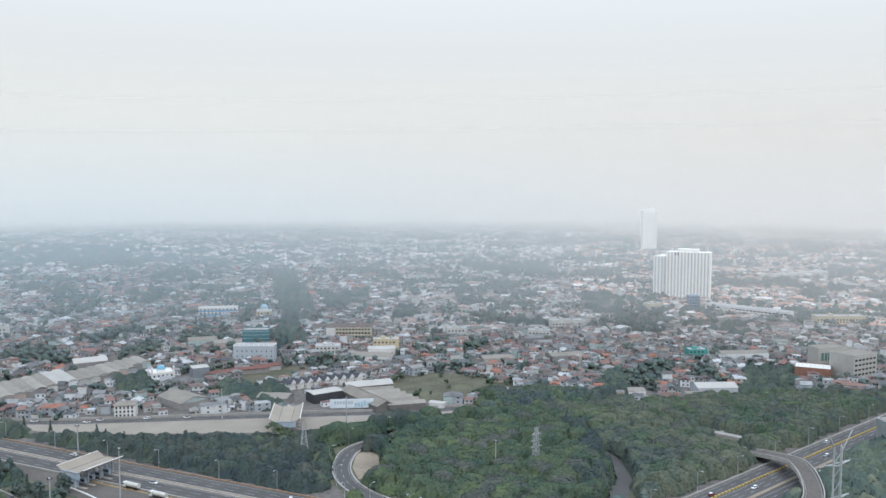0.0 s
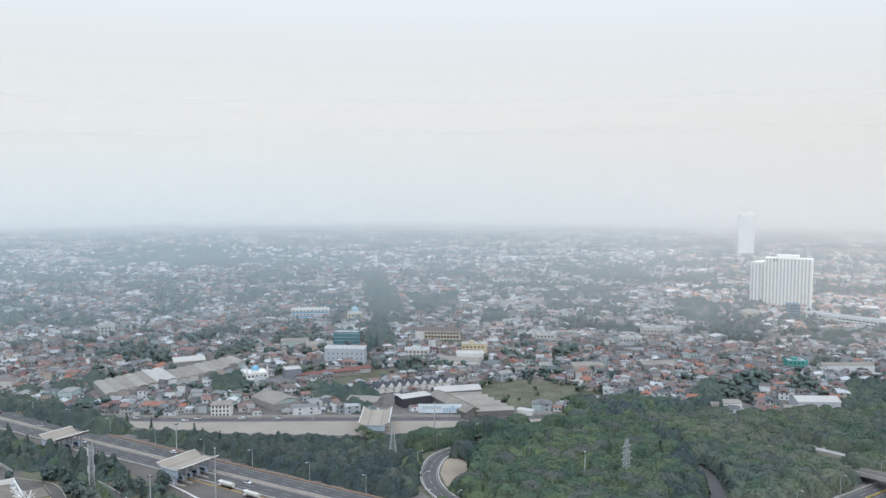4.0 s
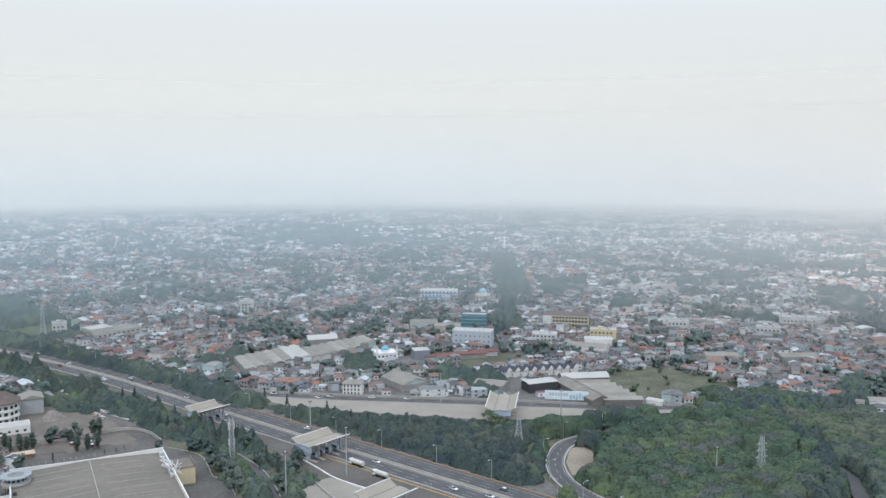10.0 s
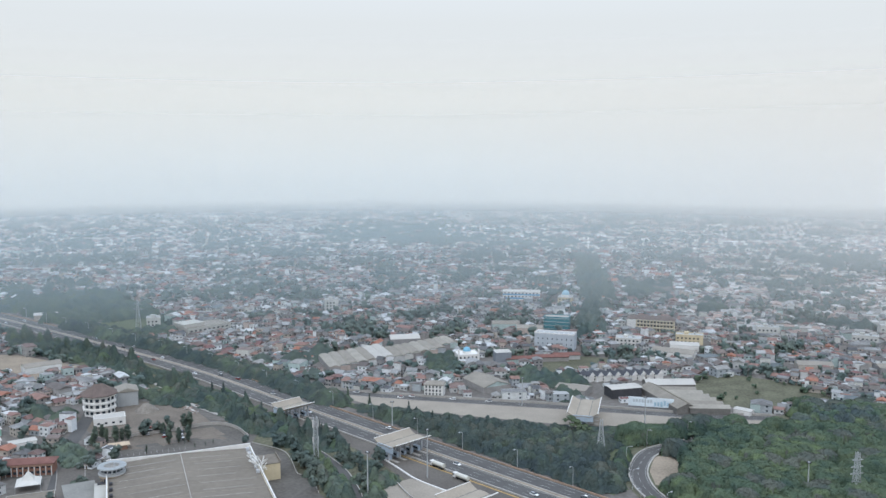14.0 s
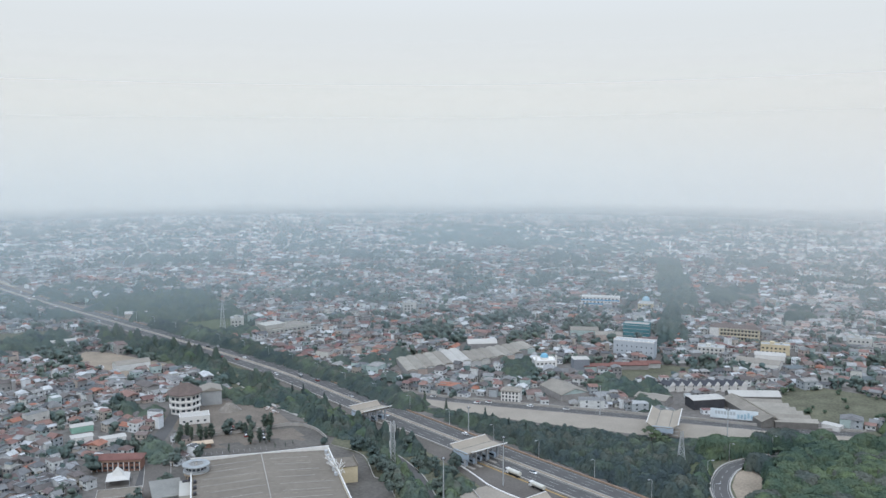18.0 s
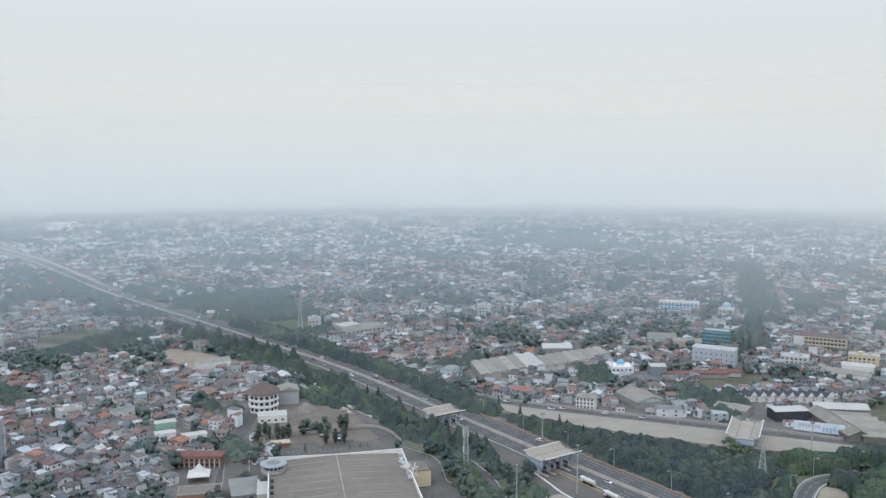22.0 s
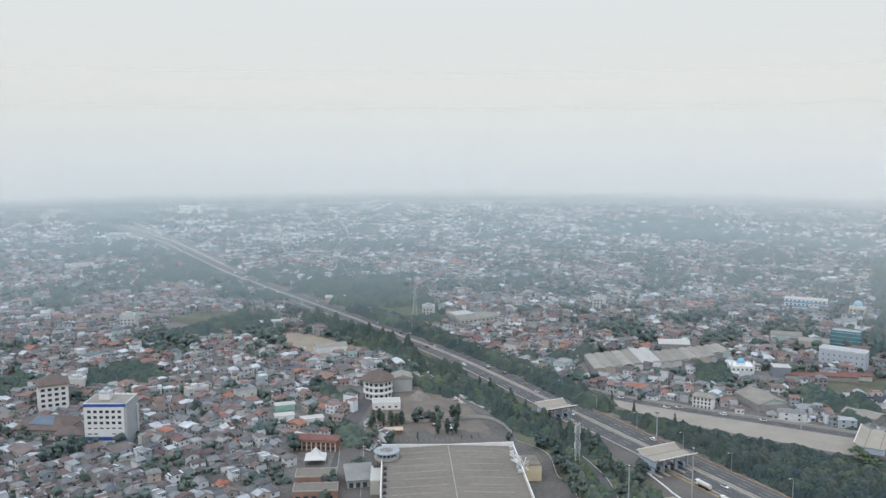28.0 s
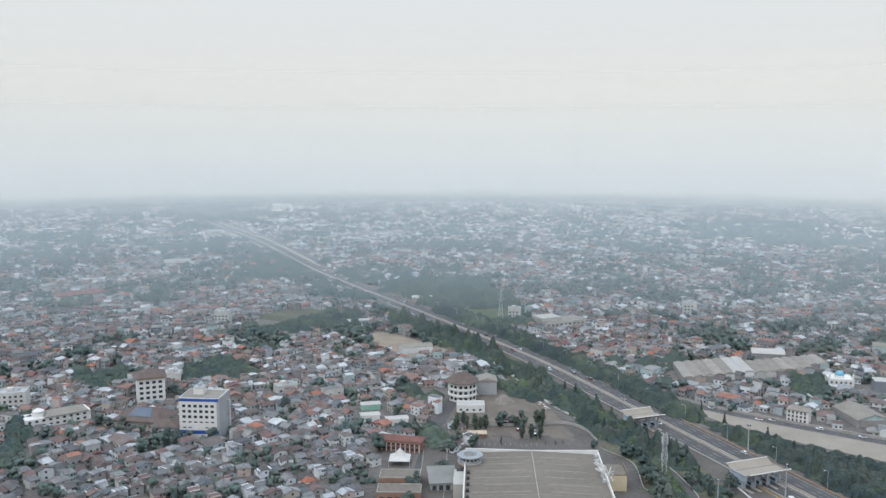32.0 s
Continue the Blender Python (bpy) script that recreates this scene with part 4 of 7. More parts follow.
s.add([(-0.4, -0.3, HZ - 2), (W / 2, -0.3, HZ - 2), (W / 2, -0.3, HZ + 1.3), (-0.4, -0.3, HZ + 2.0), (-0.4, 0.3, HZ - 2), (W / 2, 0.3, HZ - 2), (W / 2, 0.3, HZ + 1.3), (-0.4, 0.3, HZ + 2.0)], [(0, 1, 2, 3), (7, 6, 5, 4), (3, 2, 6, 7), (0, 3, 7, 4)])
s.add([(W / 2, -0.3, HZ - 2), (W + 0.4, -0.3, HZ - 2), (W + 0.4, -0.3, HZ + 2.0), (W / 2, -0.3, HZ + 1.3), (W / 2, 0.3, HZ - 2), (W + 0.4, 0.3, HZ - 2), (W + 0.4, 0.3, HZ + 2.0), (W / 2, 0.3, HZ + 1.3)], [(0, 1, 2, 3), (7, 6, 5, 4), (3, 2, 6, 7), (1, 5, 6, 2)])
part("parapet", s, white_paint, t, "white end parapet dipping to the middle")
for x0 in (-0.4, W - 0.2):
    s = Shape()
    s.box(x0, -L, HZ - 2, x0 + 0.6, -0.3, HZ + 1.0)
    part("parapet", s, white_paint, t)
DX, DY = 2.5, -15.0
drum_glass = surface("blue_tinted_glass", (0.055, 0.07, 0.10), 0.15, 0.5, 2.0, 0.25)
drum_tan = surface("tan_cladding", (0.36, 0.28, 0.20), 0.7, 0.3, 2.0, 0.15)
s = Shape()
s.cyl(DX, DY, -0.3, HZ - 1.0, 5.2, 5.2, 28)
part("drum", s, drum_glass, t, "dark blue glazed entrance drum")
for k in range(10):
    a = 0.628 * k
    s = Shape()
    s.box(-0.35, -0.2, -0.2, 0.35, 0.3, HZ - 0.8, pose(DX + 5.25 * math.cos(a), DY + 5.25 * math.sin(a), 0, 0, 0, math.degrees(a) + 90))
    part("pilaster", s, drum_tan, t)
s = Shape()
s.cyl(DX, DY, HZ - 1.0, HZ + 0.1, 6.3, 6.3, 32)
part("ledge", s, drum_tan, t, "tan ledge round the drum")
s = Shape()
s.cyl(DX, DY, HZ + 0.1, HZ + 0.9, 6.7, 6.7, 32)
part("balcony", s, pale_grey, t)
s = Shape()
s.cyl(DX, DY, HZ + 0.9, HZ + 3.6, 4.9, 4.9, 28)
part("upper_drum", s, grey_paint, t)
for k in range(14):
    a = 0.4488 * k
    s = Shape()
    s.box(-0.75, -0.12, HZ + 1.5, 0.75, 0.12, HZ + 3.1, pose(DX + 4.92 * math.cos(a), DY + 4.92 * math.sin(a), 0, 0, 0, math.degrees(a) + 90))
    part("drum_window", s, glass, t)
for r0, r1, z0, mat in ((4.0, 6.9, HZ + 3.7, surface("lattice_glass", (0.27, 0.29, 0.295), 0.4, 0.5, 3.0, 0.15)), (6.7, 7.1, HZ + 3.55, pale_grey), (3.7, 4.1, HZ + 3.75, pale_grey)):
    s = Shape()
    for k in range(32):
        a0, a1 = 6.2832 * k / 32, 6.2832 * (k + 1) / 32
        ring = [(DX + r * math.cos(a), DY + r * math.sin(a), z) for z in (z0, z0 + 0.45) for r in (r0, r1) for a in (a0, a1)]
        s.add(ring, [(4, 5, 7, 6), (0, 2, 3, 1), (2, 6, 7, 3), (1, 5, 4, 0)])
    part("drum_canopy", s, mat, t, "ring-shaped glazed canopy round the drum")
for k in range(16):
    a = 6.2832 * k / 16
    s = Shape()
    s.bar((DX + 1.0 * math.cos(a), DY + 1.0 * math.sin(a), HZ + 4.25), (DX + 6.9 * math.cos(a), DY + 6.9 * math.sin(a), HZ + 4.15), 0.11)
    part("canopy_rib", s, pale_grey, t)
s = Shape()
s.cyl(DX, DY, HZ + 3.4, HZ + 3.7, 3.9, 3.9, 28)
part("drum_roof", s, grey_sheet, t)
s = Shape()
s.box(-6, -40, -0.3, -0.6, -19, HZ - 3)
part("gallery", s, stone_paint, t)
s = Shape()
s.box(-4.6, -22, 1.0, -0.4, -19, 8.0)
part("screen", s, dark_wall, t)
branch = np.random.default_rng(3)
for k in range(16):
    s = Shape()
    y = -22 - 22 * branch.random()
    foot = (W + 0.4, y, HZ + 0.4)
    tip = (W - 1 + branch.uniform(-6, 4), y + branch.uniform(-6, 6), HZ + branch.uniform(2.5, 5.5))
    s.bar(foot, tip, 0.22)
    mid = (np.array(foot) + np.array(tip)) / 2
    s.bar(mid, mid + branch.uniform(-3, 3, 3) + np.array((0, 0, 1.2)), 0.16)
    part("strut", s, white_paint, t, "white branch-like strut over the edge")
for k in range(6):
    s = Shape()
    s.box(W - 2.6, -6 - 7 * k, HZ - 0.4, W - 0.9, -4.2 - 7 * k, HZ + 1.2)
    part("roof_vent", s, grey_paint, t)
for k in range(7):
    s = Shape()
    s.box(1.0, -32 - 8 * k, HZ - 0.4, 2.6, -30 - 8 * k, HZ + 0.9)
    part("roof_vent", s, dark_wall, t)
t = thing("stair_annex", "cream rendered annex with a flat roof beside the hall", "annex", m=pose(-314.0, 358.0, 0, 0, 0, math.degrees(math.atan2(HU.y, HU.x))))
s = Shape()
s.box(W + 1.0, -27, -0.3, W + 12, -13, 9.0)
part("wall", s, cream_paint, t)
s = Shape()
s.box(W + 0.8, -27.3, 9.0, W + 12.3, -12.7, 9.3)
s.box(W + 11.8, -27.3, 9.3, W + 12.3, -12.7, 10.4)
part("roof", s, hall_roof_mat, t)
s = Shape()
s.box(W + 1.0, -13, -0.3, W + 10, -2, 5.0)
part("shed", s, kerb_mat, t)
t = thing("canteen", "low building with a pale green-grey sheet roof", "building", m=frame_at(-321.5, 335, (9, 10)))
clear(-324, 337, (9, 10), 14, -20)
walls(t, 14, 19, 4.6, pale_grey, 0, -19)
s = Shape()
s.add([(-0.8, -20, 4.6), (14.8, -20, 4.6), (14.8, 1, 6.2), (-0.8, 1, 6.2), (-0.8, -20, 4.3), (14.8, -20, 4.3), (14.8, 1, 5.9), (-0.8, 1, 5.9)], [(0, 1, 2, 3), (7, 6, 5, 4), (0, 4, 5, 1), (1, 5, 6, 2), (2, 6, 7, 3), (3, 7, 4, 0)])
part("roof", s, surface("pale_green_sheet", (0.205, 0.20, 0.18), 0.7, 0.1, 1.0, 0.2), t)
# solid dark panels stand in for the shade inside the openings
for k in range(4):
    s = Shape()
    s.box(1 + 3.6 * k, -19.1, 0.3, 3.2 + 3.6 * k, -18.9, 3.0)
    part("opening", s, dark_wall, t)


# toll gates
def toll_gate(x, y, along, length, across, z, booths, label):
    """A gull-winged roof on columns with booths below; x runs along the road."""
    t = thing("toll_gate", label, "toll gate", m=frame_at(x, y, along))
    n = 24
    top = [(-length / 2 + length * k / n) for k in range(n + 1)]
    lift = [z + (0.55 * (1 - (2 * q / length / 0.42) ** 2) if abs(2 * q / length) < 0.42 else 2.7 * ((abs(2 * q / length) - 0.41) / 0.59) ** 1.3) for q in top]
    p, f, m = [], [], n + 1
    for dz in (0.0, -0.45):
        for e in (-across / 2, across / 2):
            p += [(q, e, h + dz) for q, h in zip(top, lift)]
    for k in range(n):
        f += [(k, k + 1, m + k + 1, m + k), (3 * m + k, 3 * m + k + 1, 2 * m + k + 1, 2 * m + k), (k, 2 * m + k, 2 * m + k + 1, k + 1), (m + k + 1, 3 * m + k + 1, 3 * m + k, m + k)]
    f += [(0, m, 3 * m, 2 * m), (n, 2 * m + n, 3 * m + n, m + n)]
    s = Shape()
    s.add(p, f)
    part("roof", s, gate_roof, t, "grey gull-winged sheet roof")
    for q in (-1, 1):
        s = Shape()
        s.bar((q * length / 2, -across / 2, lift[0 if q < 0 else n] - 0.2), (q * length / 2, across / 2, lift[0 if q < 0 else n] - 0.2), 0.32)
        part("fascia", s, white_paint, t)
        # dark strip added for the shadow line at each roof crease
        s = Shape()
        s.box(q * 0.21 * length - 0.16, -across / 2 - 0.05, z - 0.02, q * 0.21 * length + 0.16, across / 2 + 0.05, z + 0.12)
        part("gutter", s, crease_mat, t)
    for e in (-0.46, -0.15, 0.15, 0.46):
        for q in (-0.12, 0.12):
            s = Shape()
            s.box(q * length - 0.45, e * across - 0.45, -0.3, q * length + 0.45, e * across + 0.45, z + 0.1)
            part("column", s, grey_paint, t)
    for k in range(booths):
        e = -across / 2 + across * (k + 0.5) / booths
        s = Shape()
        s.box(-2.2, e - 0.9, 0.3, 2.2, e + 0.9, 3.0)
        b = part("booth", s, gate_blue, t, "pale blue toll booth")
        s = Shape()
        s.box(-1.9, e - 0.96, 1.4, 1.9, e + 0.96, 2.4)
        part("booth_window", s, glass, b)
        s = Shape()
        s.box(-9, e - 1.0, -0.1, 9, e + 1.0, 0.35)
        part("island", s, kerb_mat, t)
    s = Shape()
    s.box(-length * 0.36, -across / 2 + 0.1, z - 3.0, length * 0.36, -across / 2 + 0.4, z + 0.9)
    part("end_panel", s, gate_blue, t)
    return t


# dark colour standing in for shade in the roof creases
crease_mat = surface("crease_shade", (0.13, 0.125, 0.115), 0.8, 0.3, 2.0, 0.2)
gate_roof = surface("grey_gate_roof", (0.29, 0.25, 0.198), 0.65, 0.12, 1.0, 0.15)
gate_blue = surface("pale_blue_panel", (0.36, 0.42, 0.48), 0.6, 0.2, 2.0, 0.12)
toll_gate(-184, 450, (20, -10), 19, 27, 8.0, 5, "toll gate with a grey gull-winged roof over blue booths")
toll_gate(-277, 489, (18, -9), 17, 22, 8.0, 4, "toll gate with a grey gull-winged roof among trees")
toll_gate(-97, 549, (20, 2), 19, 38, 7.8, 5, "toll gate with a pale gull-winged roof across the concrete plaza")
toll_gate(-124, 384, (20, -10), 19, 24, 7.5, 4, "toll gate with a grey gull-winged roof on a concrete apron")

# flyover
rise = [min(9.0, max(0.3, 9.0 * (k / (0.28 * len(FLYOVER))))) for k in range(len(FLYOVER))]
setting("flyover_deck", ribbon(FLYOVER, -4.4, 4.4, -0.9, 0.0, None, rise), old_asphalt, "curved elevated ramp deck over the expressway", "bridge")
for nm, a, b in (("flyover_wall_west", -4.9, -4.4), ("flyover_wall_east", 4.4, 4.9)):
    setting(nm, ribbon(FLYOVER, a, b, -1.3, 1.0, None, rise), kerb_mat, "pale concrete side wall of the flyover", "bridge")
s = Shape()
for d in (-3.6, 3.6):
    ribbon(FLYOVER, d - 0.12, d + 0.12, -0.02, 0.03, s, rise)
setting("flyover_lines", s, paint_line, "white edge lines on the flyover", "road marking")
s = Shape()
for k in range(len(FLYOVER) // 3, len(FLYOVER), 7):
    s.cyl(FLYOVER[k][0], FLYOVER[k][1], -0.3, 8.2, 0.9, 0.9, 12)
setting("flyover_piers", s, kerb_mat, "round concrete piers under the flyover", "bridge")
FOREST_RAMP = smooth_line([(140, 560), (160, 545), (180, 530), (198, 514)], 5)
setting("forest_ramp", ribbon(FOREST_RAMP, -3, 3, -0.3, 1.6), kerb_mat, "pale concrete ramp glimpsed among the trees", "bridge")
setting("forest_ramp_wall", ribbon(FOREST_RAMP, 3, 3.4, -0.3, 2.3), kerb_mat, "low wall of the ramp among the trees", "bridge")
OPEN_GROUND.append([(150, 528), (182, 505), (196, 512), (176, 540)])

# white apartment tower
t = building("apartment_tower", "tall ivory apartment tower with rows of shaded balconies", "tower", 299, 1128, (52, -20), 56, 24)
walls(t, 56, 20, 62, tower_paint, 0, 0)
s = Shape()
s.box(14, 3, 62, 40, 15, 66)
part("crown", s, tower_paint, t)
s = Shape()
s.box(10.5, -0.3, 58.5, 15.5, 0.2, 61.5)
part("sign", s, red_tile, t, "plain red sign shape near the top")
for k in range(14):
    s = Shape()
    s.box(0.2 + k * 4.15, -1.0, -0.3, 1.5 + k * 4.15, 0.2, 62.6)
    part("pier", s, tower_paint, t)
windows(t, 13, 19, 2.1, 2.55, 1.9, 4.15, 3.0, 3.1, tower_glass)
t = building("apartment_wing", "ivory wing of the apartment tower with shaded balconies", "tower", 288, 1150, (12, -10), 15, 30)
walls(t, 15, 30, 54, tower_paint)
windows(t, 3, 17, 2.6, 2.4, 1.4, 4.7, 2.8, 3.0, tower_glass)
flat_roof(t, 15, 30, 54, tower_paint, 1.0, tower_paint)
t = building("far_tower", "slender pale tower in the haze", "tower", 432, 1820, (1, 0.05), 29, 17)
walls(t, 29, 17, 86, tower_paint)
s = Shape()
s.box(5, 3, 86, 24, 14, 90)
part("crown", s, tower_paint, t)
windows(t, 7, 19, 2.0, 1.7, 1.6, 3.9, 4, 4.2, tower_glass)
t = building("arcade", "long low white arcade with blue corner blocks", "building", 321, 1028, (74, -69), 100, 14)
walls(t, 100, 14, 8.5, white_paint)
flat_roof(t, 100, 14, 8.5, pale_grey, 0.8, white_paint)
windows(t, 22, 2, 3.0, 1.6, 1.6, 4.4, 1.6, 3.6)
t = building("blue_block", "small blue glazed block", "building", 308, 1050, (1, 0), 13, 12)
walls(t, 13, 12, 15, surface("slate_blue_panel", (0.13, 0.20, 0.27), 0.6, 0.3, 2.0, 0.2))
windows(t, 4, 4, 2.2, 1.6, 1.0, 3.0, 2.0, 3.3)

# blocks among the northern houses
t = building("school", "long three-storey school with yellow balconies and a brown roof", "school", -109, 845, (43, 1), 44, 13)
walls(t, 44, 13, 11.6, cream_paint)
hip_roof(t, 44, 13, 11.7, 3.0, brown_tile, 1.2, 5)
for z in (3.6, 7.3, 10.6):
    s = Shape()
    s.box(8, -1.3, z, 44.5, 0.1, z + 1.0)
    part("balcony", s, yellow_paint, t)
s = Shape()
s.box(-0.4, -1.4, -0.3, 8, 0.1, 11.4)
part("stair_tower", s, white_paint, t)
windows(t, 11, 3, 1.9, 1.7, 9.5, 3.1, 1.4, 3.6)
t = building("grey_block", "pale grey four-storey block with two rows of small windows", "building", -176, 739, (34, 0), 35, 13)
walls(t, 35, 13, 14.0, surface("blue_grey_render", (0.40, 0.43, 0.455), 0.8, 0.2, 2.0, 0.12))
flat_roof(t, 35, 13, 14.0, pale_grey, 0.6, white_paint)
for k in range(9):
    s = Shape()
    s.box(0.1 + k * 4.3, -0.15, 13.6, 0.7 + k * 4.3, 0.4, 15.6)
    part("roof_post", s, white_paint, t)
windows(t, 8, 2, 0.8, 1.3, 3, 4.2, 4.6, 4.4)
t = building("netted_block", "unfinished block wrapped in green scaffold netting", "building site", -184, 810, (23, 2), 24, 14)
walls(t, 24, 14, 14.5, green_net)
for z in (3.4, 6.8, 10.2, 13.6):
    s = Shape()
    s.box(-0.5, -0.5, z, 24.5, 0.2, z + 0.3)
    part("scaffold_deck", s, steel, t)
flat_roof(t, 24, 14, 14.5, kerb_mat, 0.8, green_net)
t = building("blue_house", "long white building with blue bands", "building", -268, 965, (41, 8), 43, 14)
walls(t, 43, 14, 11.0, white_paint)
band(t, 43, 7.0, 8.6, sky_blue)
band(t, 43, 2.6, 4.4, sky_blue)
flat_roof(t, 43, 14, 11.0, white_sheet, 0.6, white_paint)
windows(t, 10, 2, 2.0, 1.3, 1.8, 4.1, 4.8, 4.0)
t = building("mosque", "small white mosque with a bright blue dome", "mosque", -222, 664, (21, 12), 18, 15)
walls(t, 18, 16, 6.5, white_paint)
flat_roof(t, 18, 16, 6.5, white_paint, 0.9, white_paint)
s = Shape()
s.cyl(9, 8, 6.5, 8.6, 3.4, 3.4, 20)
part("drum", s, white_paint, t)
s = Shape()
for k in range(5):
    a0, a1 = 1.5 * k / 5, 1.5 * (k + 1) / 5
    s.cyl(9, 8, 8.6 + 3.4 * math.sin(a0), 8.6 + 3.4 * math.sin(a1), 3.4 * math.cos(a0), 3.4 * math.cos(a1), 20)
part("dome", s, surface("blue_dome", (0.16, 0.36, 0.48), 0.4, 0.4, 2.0, 0.12), t)
for px, py in ((0.8, 0.8), (17.2, 0.8)):
    s = Shape()
    s.cyl(px, py, 6.5, 10.5, 0.8, 0.7, 10).cyl(px, py, 10.5, 12.2, 0.9, 0.05, 10)
    part("turret", s, white_paint, t)
windows(t, 5, 2, 1.3, 1.6, 1.6, 3.3, 1.0, 2.9)
t = building("small_mosque", "small pale mosque with a light blue dome among the houses", "mosque", -204, 970, (1, 0.1), 16, 14)
walls(t, 16, 14, 7.0, cream_paint)
flat_roof(t, 16, 14, 7.0, pale_grey, 0.8, white_paint)
s = Shape()
s.cyl(8, 7, 7.0, 9.6, 4.6, 4.6, 20)
part("drum", s, white_paint, t)
s = Shape()
for k in range(5):
    a0, a1 = 1.5 * k / 5, 1.5 * (k + 1) / 5
    s.cyl(8, 7, 9.6 + 5.0 * math.sin(a0), 9.6 + 5.0 * math.sin(a1), 4.6 * math.cos(a0), 4.6 * math.cos(a1), 20)
part("dome", s, surface("pale_blue_dome", (0.30, 0.45, 0.52), 0.5, 0.4, 2.0, 0.12), t)
windows(t, 4, 2, 1.3, 1.6, 1.6, 3.6, 1.0, 3.0)
t = building("white_house", "narrow white three-storey house with rows of arched windows", "house", -215, 567, (13, 2), 13.5, 9)
walls(t, 13.5, 9, 8.2, white_paint)
hip_roof(t, 13.5, 9, 8.3, 2.2, grey_sheet, 0.5)
windows(t, 5, 3, 1.2, 1.6, 0.9, 2.5, 0.7, 2.6)
t = building("grey_cube", "plain dark grey rendered cube with a white roof", "building", -192, 672, (11, 6), 12, 11)
walls(t, 13, 11, 9.5, surface("slate_render", (0.20, 0.215, 0.235), 0.85, 0.2, 2.0, 0.15))
flat_roof(t, 13, 11, 9.5, white_sheet, 0.3, white_paint)
for k, (x, y, w, d) in enumerate(((-184, 676, 26, 8), (-165, 689, 30, 8), (-150, 702, 22, 7))):
    t = building("red_sheds", "long low shed with a faded red roof", "shed", x, y, (43, 20), w, d)
    walls(t, w, d, 4.0, wall_obj)
    hip_roof(t, w, d, 4.1, 1.6, red_tile, 0.6, 0.01)
t = building("white_factory", "white stepped factory buildings with flat roofs", "factory", -492, 676, (21, 48), 46, 26)
walls(t, 46, 26, 7.0, stone_paint)
flat_roof(t, 46, 26, 7.0, grey_sheet, 0.7, stone_paint)
walls(t, 22, 18, 10.5, stone_paint, 0, 8, "upper_block", 6.5)
windows(t, 9, 2, 2.2, 1.3, 2, 4.8, 1.2, 3.0)
chalky = surface("chalky_render", (0.50, 0.485, 0.45), 0.85, 0.12, 1.2, 0.22)
for x, y, al, w, d, h, wm, lab in ((-620, 217, (9, 14), 19, 14, 11.0, white_paint, "white three-storey mansion with terraces"), (-749, 470, (11, 10), 15, 12, 13.5, white_paint, "white four-storey apartment block"), (-1134, 631, (20, 34), 38, 16, 9.0, white_paint, "long white building in the haze"),
                                   (-1743, 1261, (38, 24), 46, 18, 22.0, tower_paint, "large pale block far off beside the toll road"), (-1370, 846, (8, 23), 26, 16, 17.0, white_paint, "white office block in the haze"), (413, 932, (53, 1), 54, 14, 9.0, cream_paint, "long cream building with arched windows"),
                                   (516, 1323, (109, 55), 122, 14, 9.0, white_paint, "very long white building in the haze"), (570, 1240, (46, -36), 60, 12, 7.0, white_paint, "long low white flat-roofed building"), (252, 1018, (20, 13), 22, 12, 9.0, yellow_paint, "yellow-ochre house with a flat roof"),
                                   (224, 760, (16, 1), 17, 12, 7.0, teal_wall, "bright teal clad flat-roofed building"), (120, 900, (20, 3), 34, 12, 9.0, white_paint, "white terrace of tall narrow houses"), (90, 850, (20, -2), 22, 12, 8.0, white_paint, "white two-storey house with a flat roof"),
                                   (-558, 700, (12, 10), 13, 11, 9.0, white_paint, "white three-storey house with a water tank"), (-432, 838, (12, 8), 14, 12, 12.0, white_paint, "white four-storey house with a water tank"), (-60, 800, (20, 1), 24, 12, 8.0, cream_paint, "cream two-storey offices with a flat roof"),
                                   (-110, 772, (20, 1), 22, 14, 7.0, white_paint, "white two-storey house with a parapet"), (10, 860, (18, 2), 20, 12, 8.0, white_paint, "white house with a flat roof and stair house"), (-600, 330, (10, 12), 14, 10, 6.5, white_paint, "white house with a flat roof"), (-509, 372, (3, 14), 15, 9, 5.5, white_paint, "bright white house with a flat roof")):
    t = building("tall_house" if w < 25 else "long_building", lab, "building", x, y, al, w, d)
    wm = chalky if wm is white_paint else wm
    walls(t, w, d, h, wm)
    flat_roof(t, w, d, h, pale_grey, 0.8, wm)
    windows(t, max(2, int(w / 3.6)), max(1, int(h / 3.4)), 1.6, 1.5, 1.2, 3.5, 1.4, 3.3)
    s = Shape()
    s.box(w * 0.3, d * 0.4, h, w * 0.3 + 4, d * 0.4 + 4, h + 2.4)
    part("stair_house", s, wm, t)
    tank(t, w * 0.7, d * 0.5, h + 0.1)
t = building("domed_villa", "white villa with terraces and a round domed turret", "villa", -562, 214, (6, 36), 40, 14)
walls(t, 40, 14, 6.5, white_paint)
hip_roof(t, 26, 14, 6.6, 2.6, grey_sheet, 0.8, 5, "roof", 12)
s = Shape()
s.cyl(9, 6, 6.5, 10, 3.4, 3.4, 18).cyl(9, 6, 10, 11.6, 3.8, 1.0, 18)
part("turret", s, white_paint, t)
windows(t, 9, 2, 1.8, 1.4, 1.5, 4.2, 1.0, 3.0)
t = building("long_red_hall", "long hall with a faded red roof in the haze", "hall", -975, 414, (5, 54), 54, 22)
walls(t, 54, 22, 7, wall_obj)
hip_roof(t, 54, 22, 7.1, 3.4, red_tile, 1.0, 8)
